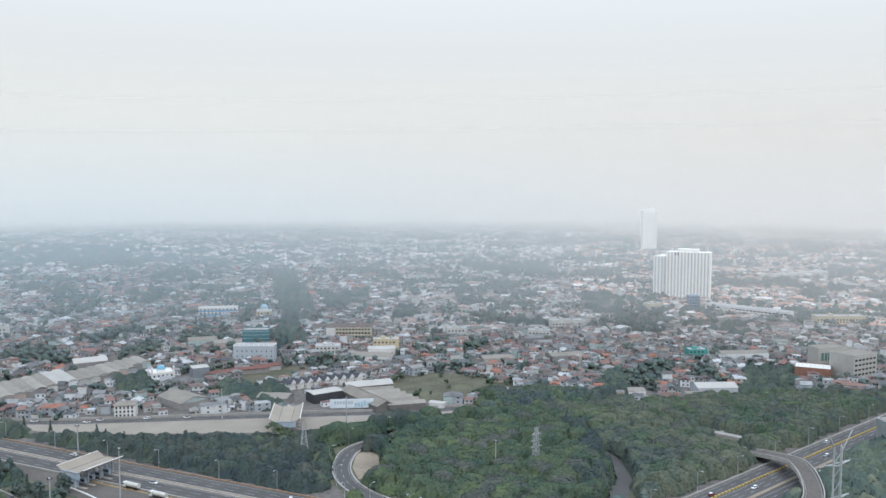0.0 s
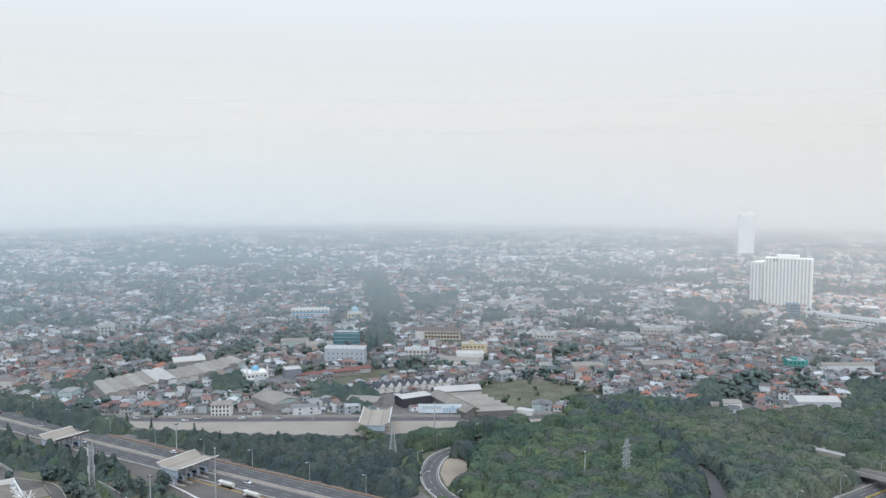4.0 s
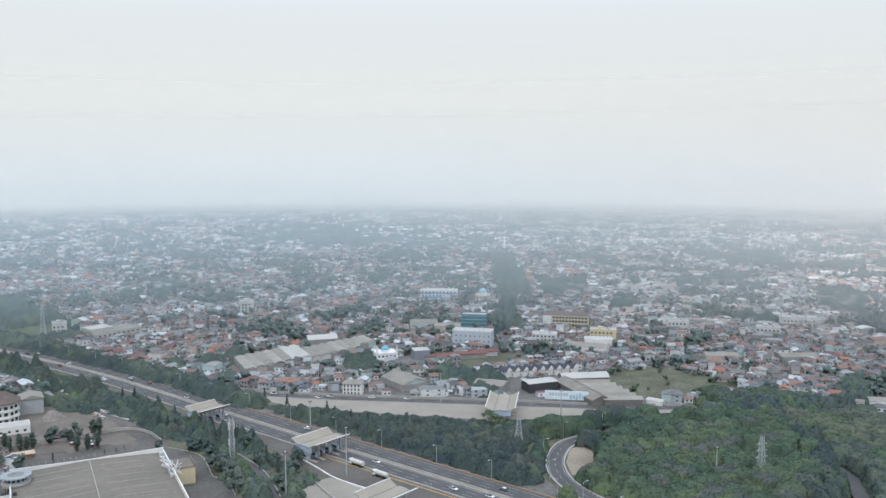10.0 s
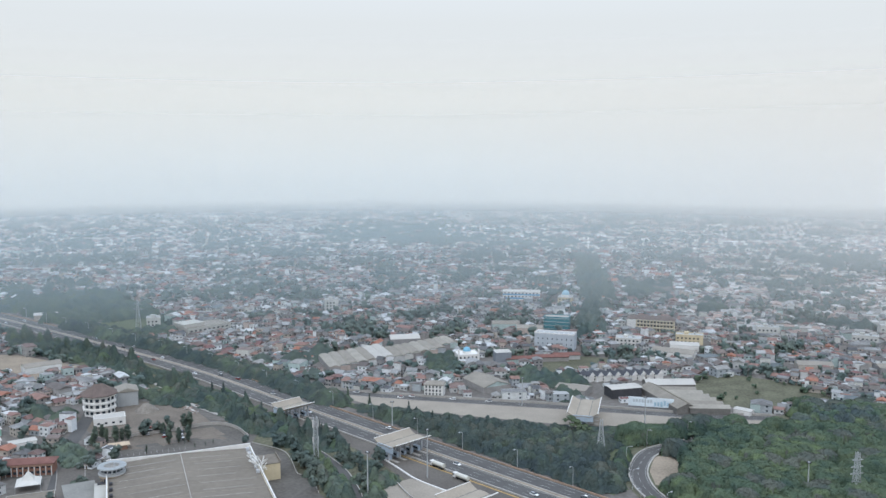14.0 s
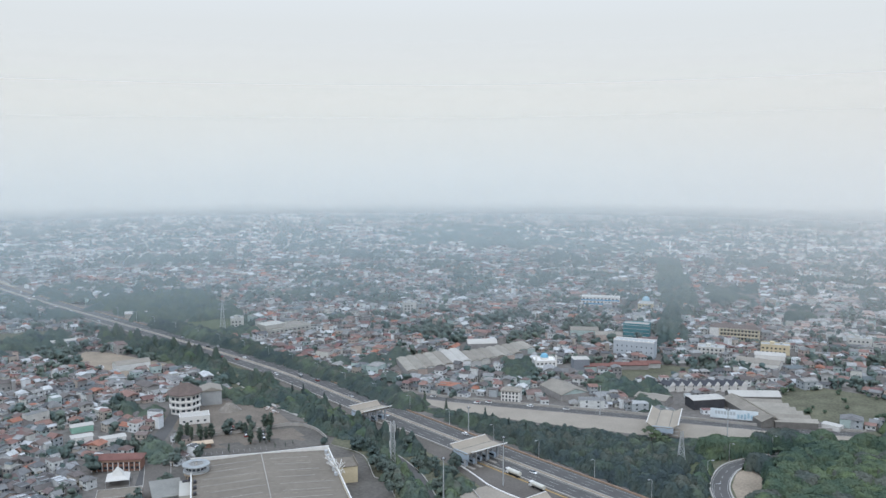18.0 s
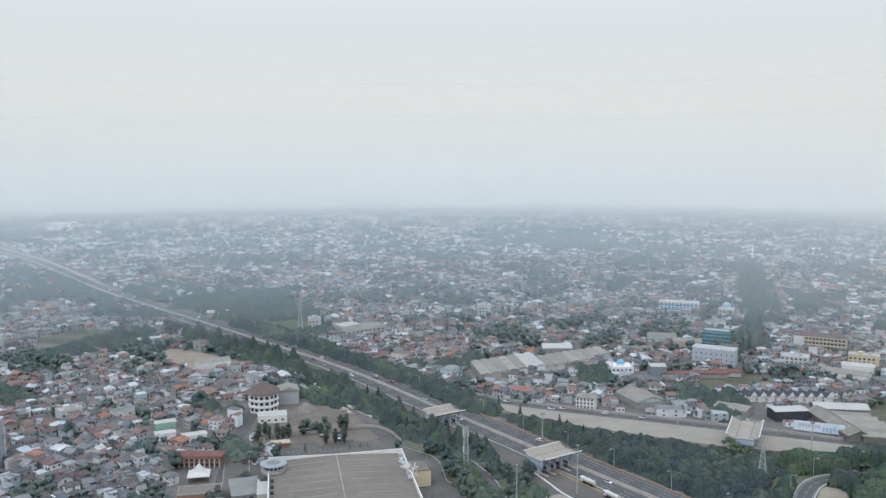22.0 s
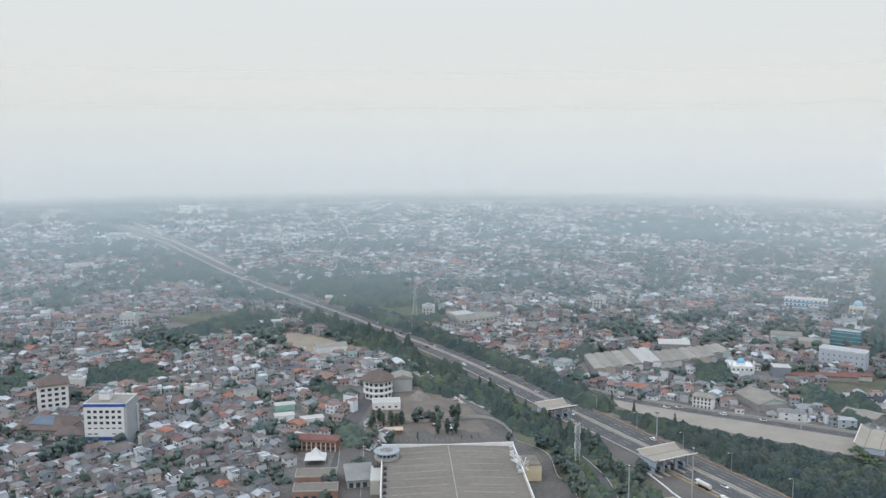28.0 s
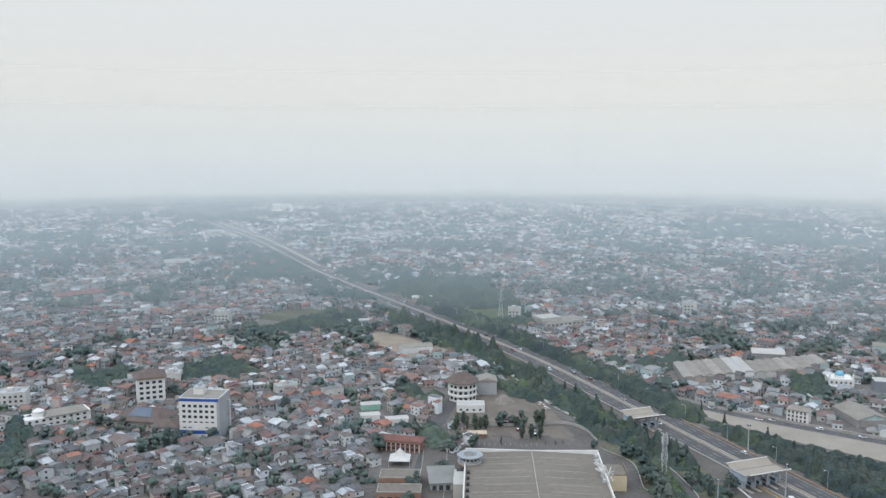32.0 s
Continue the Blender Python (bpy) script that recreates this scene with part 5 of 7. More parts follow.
# offices at the eastern edge
t = building("brick_block", "brick block with a white flat roof and roof posts", "building", 289, 689, (24, -11), 27, 20)
walls(t, 27, 20, 8.0, brick_wall)
flat_roof(t, 27, 20, 8.0, white_paint, 0.7, brick_wall)
for k in range(8):
    s = Shape()
    s.bar((3 + 3 * k, 4 + 5 * (k % 3), 8), (3 + 3 * k, 4 + 5 * (k % 3), 11), 0.2)
    part("roof_post", s, steel, t)
t = building("government_office", "pale five-storey office block with glazed bays", "office", 331, 677, (28, 16), 30, 22)
walls(t, 30, 22, 19.0, stone_paint)
flat_roof(t, 30, 22, 19.0, grey_sheet, 0.9, stone_paint)
windows(t, 6, 4, 3.0, 1.6, 1.8, 4.6, 3.0, 3.9)
windows(t, 4, 4, 3.0, 1.4, 2.0, 5.0, 3.0, 3.9, None, "end", 30.0)
t = building("office_wing", "cream office wing with a tall glazed front", "office", 318, 712, (26, 6), 30, 14)
walls(t, 30, 14, 18.0, stone_paint)
flat_roof(t, 30, 14, 18.0, grey_sheet, 0.9, stone_paint)
windows(t, 8, 1, 2.4, 6.5, 3.0, 3.2, 8.0, 1, surface("green_glass", (0.12, 0.20, 0.19), 0.2, 0.3, 2.0, 0.2))
t = building("glass_office", "grey glass-clad block beside the expressway", "office", 270, 499, (12, 2), 26, 16)
walls(t, 26, 16, 15.6, surface("weathered_panel", (0.24, 0.255, 0.25), 0.7, 0.2, 2.0, 0.2))
flat_roof(t, 26, 16, 15.6, grey_sheet, 0.5, grey_paint)
windows(t, 8, 8, 2.9, 1.6, 0.6, 3.2, 0.8, 1.85, surface("blue_grey_glass", (0.12, 0.155, 0.17), 0.2, 0.3, 2.0, 0.15))


# sheds
def shed(x, y, along, w, d, h, rise, roof, wall, label, arch=False):
    t = building("shed", label, "shed", x, y, along, w, d)
    walls(t, w, d, h, wall)
    n = 8
    prof = [(d * k / n, h + (rise * math.sin(math.pi * k / n) if arch else rise * (1 - abs(2 * k / n - 1)))) for k in range(n + 1)]
    p = [(q, e, z + dz) for dz in (0.25, 0.0) for q in (-0.6, w + 0.6) for e, z in prof]
    m = n + 1
    f = []
    for k in range(n):
        f += [(k, m + k, m + k + 1, k + 1), (2 * m + k, 2 * m + k + 1, 3 * m + k + 1, 3 * m + k), (k, k + 1, 2 * m + k + 1, 2 * m + k), (m + k + 1, m + k, 3 * m + k, 3 * m + k + 1)]
    f += [(0, 2 * m, 3 * m, m), (n, m + n, 3 * m + n, 2 * m + n)]
    s = Shape()
    s.add(p, f)
    part("roof", s, roof, t)
    for q in (0, w):
        s = Shape()
        s.add([(q, e, z) for e, z in prof], [tuple(range(m))])
        part("gable", s, wall, t)
    return t


bay, dirn = Vector((0.49, 0.87)), (0.63, -0.78)
for k in range(-2, 13):
    white = k in (3, 4)
    off = -27 + 9 * k
    ox, oy = -314 + bay.x * off + dirn[0] * (2 if k < 5 else 17), 676 + bay.y * off + dirn[1] * (2 if k < 5 else 17)
    shed(ox, oy, dirn, 44 if k < 5 else (34 if k < 11 else 26), 8.9, 4.4, 1.3, pale_sheet if white else sheet_roof, wall_obj, "long warehouse bay with a white arched roof" if white else "long warehouse bay with a grey-beige arched roof", True)
shed(-300, 708, (0.85, 0.5), 26, 16, 5, 2.6, white_sheet, wall_obj, "warehouse with a pale curved roof", True)
# dark wall colour stands in for the shade beneath the shed roofs
shed_wall = surface("shaded_shed_wall", (0.15, 0.142, 0.13), 0.9, 0.3, 2.0, 0.3)
t = shed(-71.5, 626, (30, -46), 55, 15, 4.2, 3.0, grey_sheet, shed_wall, "long ribbed grey shed roof sloping down to the side road")
for q in range(27):
    for e0, e1, z0, z1 in ((0.0, 7.4, 4.5, 7.5), (7.6, 15.0, 7.5, 4.5)):
        s = Shape()
        s.bar((0.8 + 2.05 * q, e0, z0), (0.8 + 2.05 * q, e1, z1), 0.12)
        part("roof_rib", s, sheet_roof, t)
for k in range(6):
    shed(-62 + 4.83 * (k + 1), 629.5 - 7.67 * (k + 1), (0.96, 0.27), 26, 8.4, 4.3, 1.5, sheet_roof, shed_wall, "beige corrugated shed bay stepping back beside the field")
shed(-66, 631, (33, 13), 35, 15, 4.6, 2.6, white_sheet, shed_wall, "shed with a pale gabled roof behind the corrugated bays")
shed(-6, 596, (10, -4), 11, 7, 3.0, 0.5, white_sheet, white_paint, "small white-roofed lean-to at the edge of the wood")
t = shed(-87, 602.5, (19, 13.5), 23, 13, 6.6, 0.7, white_sheet, dark_wall, "open shed with a bright white roof and dark walls")
shed(-128, 604, (21, -4), 22, 16, 4.4, 1.6, grey_sheet, wall_obj, "grey-roofed shed among trees")
shed(-199, 606, (0.6, -0.55), 31, 23, 4.4, 3.6, sheet_roof, wall_obj, "broad barn-like shed with a grey gabled roof")
shed(-172, 768, (22, 5), 26, 14, 6, 2.0, white_sheet, wall_obj, "hall with a pale gabled roof")
shed(-205, 790, (22, 6), 24, 16, 6, 2.0, grey_sheet, wall_obj, "hall with a grey gabled roof")
shed(-232, 800, (22, 8), 26, 14, 6, 2.2, sheet_roof, wall_obj, "hall with a beige curved roof", True)
shed(193, 628, (30, 2), 30, 18, 5.5, 2.4, white_sheet, grey_paint, "workshop with a white gabled roof beside the wood")
shed(180, 612, (30, -3), 26, 12, 4.5, 1.0, grey_sheet, grey_paint, "low grey workshop roof beside the wood")
shed(251, 752, (42, 4), 43, 14, 5.5, 1.4, sheet_roof, wall_obj, "long shed with a beige sheet roof")
shed(130, 622, (18, 3), 24, 12, 4.0, 1.0, grey_sheet, white_paint, "low workshop with a grey roof and white walls")
shed(40, 730, (20, 3), 26, 16, 5.0, 1.8, grey_sheet, wall_obj, "workshop with a grey gabled roof")
shed(100, 740, (20, 6), 30, 16, 5.0, 1.8, sheet_roof, wall_obj, "workshop with a weathered pale roof")
shed(-75, 742, (24, -3), 34, 18, 5.0, 2.2, grey_sheet, white_paint, "white-walled hall with a grey gabled roof")
shed(-62, 770, (20, 2), 24, 14, 5.0, 1.8, white_sheet, white_paint, "hall with a white roof")
shed(-690, 690, (14, 12), 24, 16, 5.0, 1.4, white_sheet, wall_obj, "shed with a bright white roof")
shed(-528, 517, (14, 22), 27, 15, 5.0, 2.0, grey_sheet, wall_obj, "long workshop beside a sandy yard")
shed(-650, 560, (10, 16), 24, 9, 4.0, 1.2, white_sheet, wall_obj, "row of white-roofed garages")
shed(-400, 378, (8, 12), 14, 8, 4.0, 0.6, white_sheet, white_paint, "low shop with a white roof")
shed(-418, 372, (8, 12), 12, 8, 4.0, 0.6, white_sheet, white_paint, "low shop with a white roof")
shed(-436, 388, (8, 12), 13, 8, 3.8, 0.6, white_sheet, pale_mint, "low shop with a white roof and pale green front")
# terrace of white houses with black roofs
for k in range(9):
    t = building("terraced_house", "narrow white terraced house with a black sheet roof", "house", -117 + 6.0 * k, 646 + 2.9 * k, (0.80, -0.6), 9.0, 6.6)
    tagged(t, group="terraced houses with black roofs")
    walls(t, 8, 6.6, 4.6, white_paint)
    s = Shape()
    s.add([(-2.4, -0.2, 4.4), (8.4, -0.2, 4.4), (8.4, 6.8, 4.4), (-2.4, 6.8, 4.4), (-2.4, 3.3, 7.4), (8.4, 3.3, 7.4)], [(0, 1, 5, 4), (2, 3, 4, 5), (3, 2, 1, 0)])
    part("roof", s, black_roof, t)
    s = Shape()
    s.add([(8.45, 0.1, 4.4), (8.45, 6.5, 4.4), (8.45, 3.3, 7.6), (8.7, 0.1, 4.4), (8.7, 6.5, 4.4), (8.7, 3.3, 7.6)], [(0, 1, 2), (5, 4, 3), (0, 2, 5, 3), (2, 1, 4, 5)])
    part("gable", s, white_paint, t)
    windows(t, 2, 2, 1.3, 1.3, 1.2, 3.4, 0.9, 2.6, side="front")
# billboard with plain shapes
t = building("billboard", "long white and pale blue billboard on the side road", "billboard", -74, 587, (29, 2.5), 30, 2)
s = Shape()
s.box(0, 0, 1.4, 30, 0.5, 7.6)
part("board", s, surface("printed_vinyl", (0.62, 0.68, 0.71), 0.5, 0.2, 1.0, 0.1), t)
lb = random.Random(4)
s = Shape()
for k in range(7):
    s.box(3 + 1.9 * k, -0.06, 4.0, 4.4 + 1.9 * k, 0.02, 6.2)
part("lettering", s, surface("faded_lettering", (0.42, 0.46, 0.48), 0.6, 0.3, 2.0, 0.15), t, "plain grey bars of lettering")
s = Shape()
for k in range(6):
    x = 17 + 2.1 * k
    s.box(x, -0.05, 1.8 + lb.random(), x + 1.5, 0.02, 4.6 + 2 * lb.random())
part("picture", s, surface("faded_picture", (0.33, 0.46, 0.54), 0.6, 0.5, 1.5, 0.3), t, "pale blue picture shapes")
for x in (2, 10, 20, 28):
    s = Shape()
    s.bar((x, 0.8, -0.2), (x, 0.8, 6.5), 0.2)
    part("post", s, steel, t)
# sandy yards
patch("sandy_yard", [(-602, 539), (-608, 561), (-586, 566), (-540, 560), (-502, 552), (-492, 532), (-513, 508), (-557, 516)], 0.05, soil, "bare sandy yard", "ground")
patch("scrub_lot", [(-763, 513), (-753, 572), (-704, 625), (-640, 556), (-683, 532)], 0.04, grass_mat, "scrubby dry grass lot", "ground")
YARD_SCRUB = [(-405, 498), (-352, 524), (-300, 494), (-285, 462), (-318, 474), (-345, 486), (-385, 486)]
NO_HOUSES += [YARD_SCRUB, [(-385, 470), (-400, 500), (-345, 530), (-280, 480), (-300, 440), (-345, 440)], [(-602, 539), (-608, 561), (-586, 566), (-540, 560), (-502, 552), (-492, 532), (-513, 508), (-557, 516)], [(-763, 513), (-753, 572), (-704, 625), (-640, 556), (-683, 532)], [(-400, 490), (-330, 470), (-300, 470), (-330, 430), (-345, 400), (-380, 420), (-410, 440)]]
t = thing("rubble_heap", "grey heap of rubble in the yard", "heap", m=pose(-378, 471, 0))
hp = np.random.default_rng(2)
v = [(0, 0, 5.4)] + [(r * math.cos(a) * hp.uniform(0.9, 1.1), r * math.sin(a) * hp.uniform(0.9, 1.1), z * hp.uniform(0.7, 1.3)) for r, z in ((3, 4.0), (5.6, 1.9), (8.0, -0.1)) for a in np.arange(14) * 6.2832 / 14]
f = [(0, 1 + k, 1 + (k + 1) % 14) for k in range(14)] + [(1 + 14 * j + k, 15 + 14 * j + k, 15 + 14 * j + (k + 1) % 14, 1 + 14 * j + (k + 1) % 14) for j in range(2) for k in range(14)]
s = Shape()
s.add(v, f)
part("mound", s, surface("rubble", (0.205, 0.182, 0.155), 0.95, 0.4, 2.0, 0.35), t)
hp = np.random.default_rng(12)
debris = surface("broken_masonry", [(0.42, 0.37, 0.33), (0.30, 0.22, 0.18), (0.48, 0.46, 0.43), (0.22, 0.19, 0.17)], 0.95, 0.5, 3.0, 0.3, by="object")
for cx, cy in ((-356, 484), (-346, 478), (-350, 492)):
    t = thing("debris_pile", "pile of broken masonry and boards in the yard", "debris", "debris piles in the yard", pose(cx, cy, 0))
    for k in range(16):
        s = Shape()
        w, d, h = hp.uniform(0.5, 2.4), hp.uniform(0.4, 1.6), hp.uniform(0.2, 0.8)
        s.box(-w / 2, -d / 2, -0.1, w / 2, d / 2, h)
        piece = part("rubble", s, debris, t)
        piece.matrix_basis = pose(hp.normal(0, 1.8), hp.normal(0, 1.8), max(0.0, hp.uniform(-0.3, 0.9)), hp.uniform(-15, 15), hp.uniform(-15, 15), hp.uniform(0, 180))
patch("yard_ground", [(-400, 490), (-330, 470), (-300, 470), (-330, 430), (-345, 400), (-380, 420), (-410, 440)], 0.045, yard_soil, "dusty yard behind the car park", "ground")

# ---- houses, nearest as things of their own, the rest as a mass ----
rng = np.random.default_rng(7)
hx, hy, ha, hg = lots(rng)
seen, hr = sector(hx, hy)
open_lot = seen & free_ground(hx, hy)
green = np.array([0.45 * noise.noise((px / 150, py / 150, 3.1)) + 0.6 * noise.noise((px / 48, py / 48, 8.7)) + 0.6 * noise.noise((px / 19, py / 19, 5.3)) for px, py in zip(hx, hy)])
limit = np.where(hr < 700, 0.34, np.where(hr < 1000, 0.20, np.where(hr < 1500, 0.15, 0.17)))
tree_spot = open_lot & (green > limit)
built = open_lot & (green <= limit) & (rng.random(len(hx)) > 0.08)
n = len(hx)
hw, hd = rng.uniform(5.8, 10.6, n) * hg, rng.uniform(6.4, 11.4, n) * hg
large = rng.random(n) < np.where(hr < 1300, 0.10, 0.035)
hw[large] *= rng.uniform(1.4, 2.4, large.sum())
hd[large] *= rng.uniform(1.1, 1.6, large.sum())
hh = rng.choice([2.6, 3.0, 3.5, 5.6, 6.4, 8.5], n, p=[0.28, 0.26, 0.18, 0.16, 0.09, 0.03])
turned = rng.random(n) < 0.5
hrise = np.where(rng.random(n) < 0.32, rng.uniform(0.25, 0.6, n), rng.uniform(1.1, 2.4, n)) * np.sqrt(hg)
hhip = np.where(rng.random(n) < 0.3, rng.uniform(1.2, 3.0, n), 0.0)
hover = np.where(hrise < 0.7, 0.15, 0.55)
aa = ha + np.where(turned, math.pi / 2, 0) + rng.normal(0, 0.09, n)
order = np.argsort(np.where(built & (np.degrees(np.arctan2(-hx, hy)) < 73) & (np.degrees(np.arctan2(-hx, hy)) > -30) & (hr > 425), hr, 9e9))
chosen = np.zeros(n, bool)
chosen[order[:300]] = True
rest = built & ~chosen


def mass(name, sel, arrays, label, category, mats):
    me = mesh_of(name, *arrays)
    for m in mats:
        me.materials.append(m)
    return tagged(new(name, me), label, category, kind="stuff")


# far houses; all but the estate get roofs lightened to suggest haze
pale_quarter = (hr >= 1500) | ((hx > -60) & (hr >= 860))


def glazed(arrays, x, y, a, w, d, h):
    """Adds two dark windows a storey to every wall of the houses."""
    verts, quads, tris, qm, tm = arrays
    c, s, got = np.cos(a), np.sin(a), []
    for storey in (0.0, 2.9):
        tall = h > storey + 2.4
        for side in range(4):
            run, out = (w, d) if side % 2 == 0 else (d, w)
            for u in (-0.26, 0.2):
                corners = []
                for du, z in ((0.0, 1.0), (1.3, 1.0), (1.3, 2.15), (0.0, 2.15)):
                    px, py = u * run + du, -out / 2 - 0.04
                    for _ in range(side):
                        px, py = -py, px
                    corners.append(np.stack([x + px * c - py * s, y + px * s + py * c, np.full(len(x), z + storey)], -1))
                got.append(np.stack(corners, 1)[tall].reshape(-1, 3))
    extra = np.concatenate(got)
    k = len(extra) // 4
    return np.concatenate([verts, extra]), np.concatenate([quads, np.arange(4 * k).reshape(-1, 4) + len(verts)]), tris, np.r_[qm, np.full(k, 2)], tm


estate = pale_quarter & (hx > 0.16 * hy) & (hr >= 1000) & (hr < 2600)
for name, sel, label, cover in (("estate_housing", rest & estate, "terraced houses of an estate with orange tiled roofs", estate_mat), ("housing", rest & ~pale_quarter, "dense low houses with brown, red and grey roofs", roof_mat), ("distant_housing", rest & pale_quarter & ~estate, "distant houses with roofs paled to stand in for haze", pale_roof_mat)):
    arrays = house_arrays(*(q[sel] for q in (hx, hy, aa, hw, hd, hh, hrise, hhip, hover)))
    if name == "housing":
        arrays = glazed(arrays, *(q[sel & (hr < 1000)] for q in (hx, hy, aa, hw, hd, hh)))
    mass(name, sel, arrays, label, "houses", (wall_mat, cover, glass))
# lean-tos, kitchens and upper rooms beside the houses
lean = rest & (rng.random(n) < 0.5) & (hr < 1350)
lx, ly = hx[lean] + rng.uniform(-5, 5, lean.sum()), hy[lean] + rng.uniform(-5, 5, lean.sum())
k = lean.sum()
mass("outbuildings", lean, house_arrays(lx, ly, aa[lean] + rng.normal(0, 0.1, k), rng.uniform(2.5, 5.5, k), rng.uniform(2.5, 6.5, k), hh[lean] + rng.uniform(-1.2, 2.6, k), rng.uniform(0.1, 0.9, k), np.zeros(k), np.full(k, 0.2)), "lean-tos and small flat-roofed rooms beside the houses", "outbuildings", (wall_mat, roof_mat))


def house_template(w, d, h, rise, hip, storeys):
    """One small house with its walls, roof, door and windows."""
    t = thing("house", "small rendered house with a weathered pitched roof", "house", "houses of the quarter")
    s = Shape()
    s.box(-w / 2, -d / 2, -0.3, w / 2, d / 2, h)
    if hip == 0:
        s.add([(-w / 2, -d / 2, h), (-w / 2, d / 2, h), (-w / 2, 0, h + rise * 0.9), (w / 2, -d / 2, h), (w / 2, d / 2, h), (w / 2, 0, h + rise * 0.9)], [(0, 2, 1), (3, 4, 5)])
    part("wall", s, wall_obj, t)
    s, ww, dd = Shape(), w / 2 + 0.6, d / 2 + 0.6
    for z in (0.0,):
        e = [(-ww, -dd, h - 0.15), (ww, -dd, h - 0.15), (ww, dd, h - 0.15), (-ww, dd, h - 0.15), (-ww + hip, 0, h + rise), (ww - hip, 0, h + rise)]
        lowered = [(x, y, q - 0.22) for x, y, q in e]
        s.add(e + lowered, [(0, 1, 5, 4), (2, 3, 4, 5), (1, 2, 5), (3, 0, 4), (6, 10, 11, 7), (8, 11, 10, 9), (0, 6, 7, 1), (1, 7, 8, 2), (2, 8, 9, 3), (3, 9, 6, 0), (7, 11, 8), (9, 10, 6)] if hip else
              [(0, 1, 5, 4), (2, 3, 4, 5), (6, 10, 11, 7), (8, 11, 10, 9), (0, 6, 7, 1), (2, 8, 9, 3), (1, 7, 11, 5), (5, 11, 8, 2), (3, 9, 10, 4), (4, 10, 6, 0)])
    part("roof", s, roof_obj, t)
    ridge = Shape()
    ridge.bar((-ww + hip, 0, h + rise + 0.02), (ww - hip, 0, h + rise + 0.02), 0.16)
    part("ridge_cap", ridge, roof_obj, t)
    door = Shape()
    door.box(-w * 0.3, -d / 2 - 0.06, -0.1, -w * 0.3 + 1.0, -d / 2 + 0.05, 2.1)
    part("door", door, bark_mat, t)
    for f in range(storeys):
        for x in (w * 0.02, w * 0.28):
            win = Shape()
            win.box(x, -d / 2 - 0.05, 1.0 + 3.0 * f, x + 1.3, -d / 2 + 0.05, 2.2 + 3.0 * f)
            part("window", win, glass, t)
        win = Shape()
        win.box(-w * 0.22, d / 2 - 0.05, 1.0 + 3.0 * f, -w * 0.22 + 1.3, d / 2 + 0.05, 2.2 + 3.0 * f)
        part("window", win, glass, t)
        win = Shape()
        win.box(w / 2 - 0.05, -0.6, 1.0 + 3.0 * f, w / 2 + 0.05, 0.7, 2.2 + 3.0 * f)
        part("window", win, glass, t)
    s = Shape()
    s.add([(-w * 0.4, -d / 2 - 2.0, 2.25), (w * 0.1, -d / 2 - 2.0, 2.25), (w * 0.1, -d / 2, 2.65), (-w * 0.4, -d / 2, 2.65), (-w * 0.4, -d / 2 - 2.0, 2.15), (w * 0.1, -d / 2 - 2.0, 2.15), (w * 0.1, -d / 2, 2.55), (-w * 0.4, -d / 2, 2.55)], [(0, 1, 2, 3), (7, 6, 5, 4), (0, 4, 5, 1), (1, 5, 6, 2), (2, 6, 7, 3), (3, 7, 4, 0)])
    part("awning", s, sheet_roof, t, "weathered sheet-metal awning")
    return t


templates = []
for w, d, h, rise, hip, st in ((6.6, 7.6, 2.9, 1.5, 0, 1), (8.4, 7.8, 3.1, 1.8, 2.0, 1), (6.2, 9, 5.8, 1.4, 0, 2), (8.2, 8.4, 3.0, 1.6, 0, 1), (7.6, 9.6, 6.0, 1.7, 2.0, 2), (5.8, 6.8, 2.7, 0.4, 0, 1), (9.4, 7.6, 3.0, 1.9, 0, 1), (7.2, 8.4, 6.2, 0.35, 0, 2), (10.5, 9, 3.2, 2.1, 2.5, 1), (5.6, 8.8, 2.8, 1.2, 0, 1)):
    templates.append(house_template(w, d, h, rise, hip, st))
for k, i in enumerate(np.where(chosen)[0]):
    m = pose(hx[i], hy[i], 0, 0, 0, math.degrees(aa[i])) @ Matrix.Diagonal((rng.uniform(0.76, 0.98), rng.uniform(0.80, 1.02), rng.uniform(0.85, 1.05), 1))
    if k < len(templates):
        templates[k].matrix_basis = m
    else:
        copy_thing(templates[int(rng.integers(len(templates)))], m)

# ---- trees ----
ICO_V = np.array([(0, 0, 1)] + [(0.894 * math.cos(1.2566 * k), 0.894 * math.sin(1.2566 * k), 0.447) for k in range(5)] + [(0.894 * math.cos(1.2566 * k + 0.628), 0.894 * math.sin(1.2566 * k + 0.628), -0.447) for k in range(5)] + [(0, 0, -1)])
ICO_F = np.array([(0, 1 + k, 1 + (k + 1) % 5) for k in range(5)] + [(1 + k, 6 + k, 1 + (k + 1) % 5) for k in range(5)] + [(1 + (k + 1) % 5, 6 + k, 6 + (k + 1) % 5) for k in range(5)] + [(11, 6 + (k + 1) % 5, 6 + k) for k in range(5)])


def clumps(x, y, z, r, rng, flat=0.8):
    """Many small ragged balls of leaves as corners and faces."""
    n = len(x)
    v = ICO_V[None] * rng.uniform(0.65, 1.3, (n, 12, 1)) * np.stack([r, r, r * flat], -1)[:, None]
    v = v + np.stack([x, y, z], -1)[:, None]
    return v.reshape(-1, 3), (ICO_F[None] + 12 * np.arange(n)[:, None, None]).reshape(-1, 3)


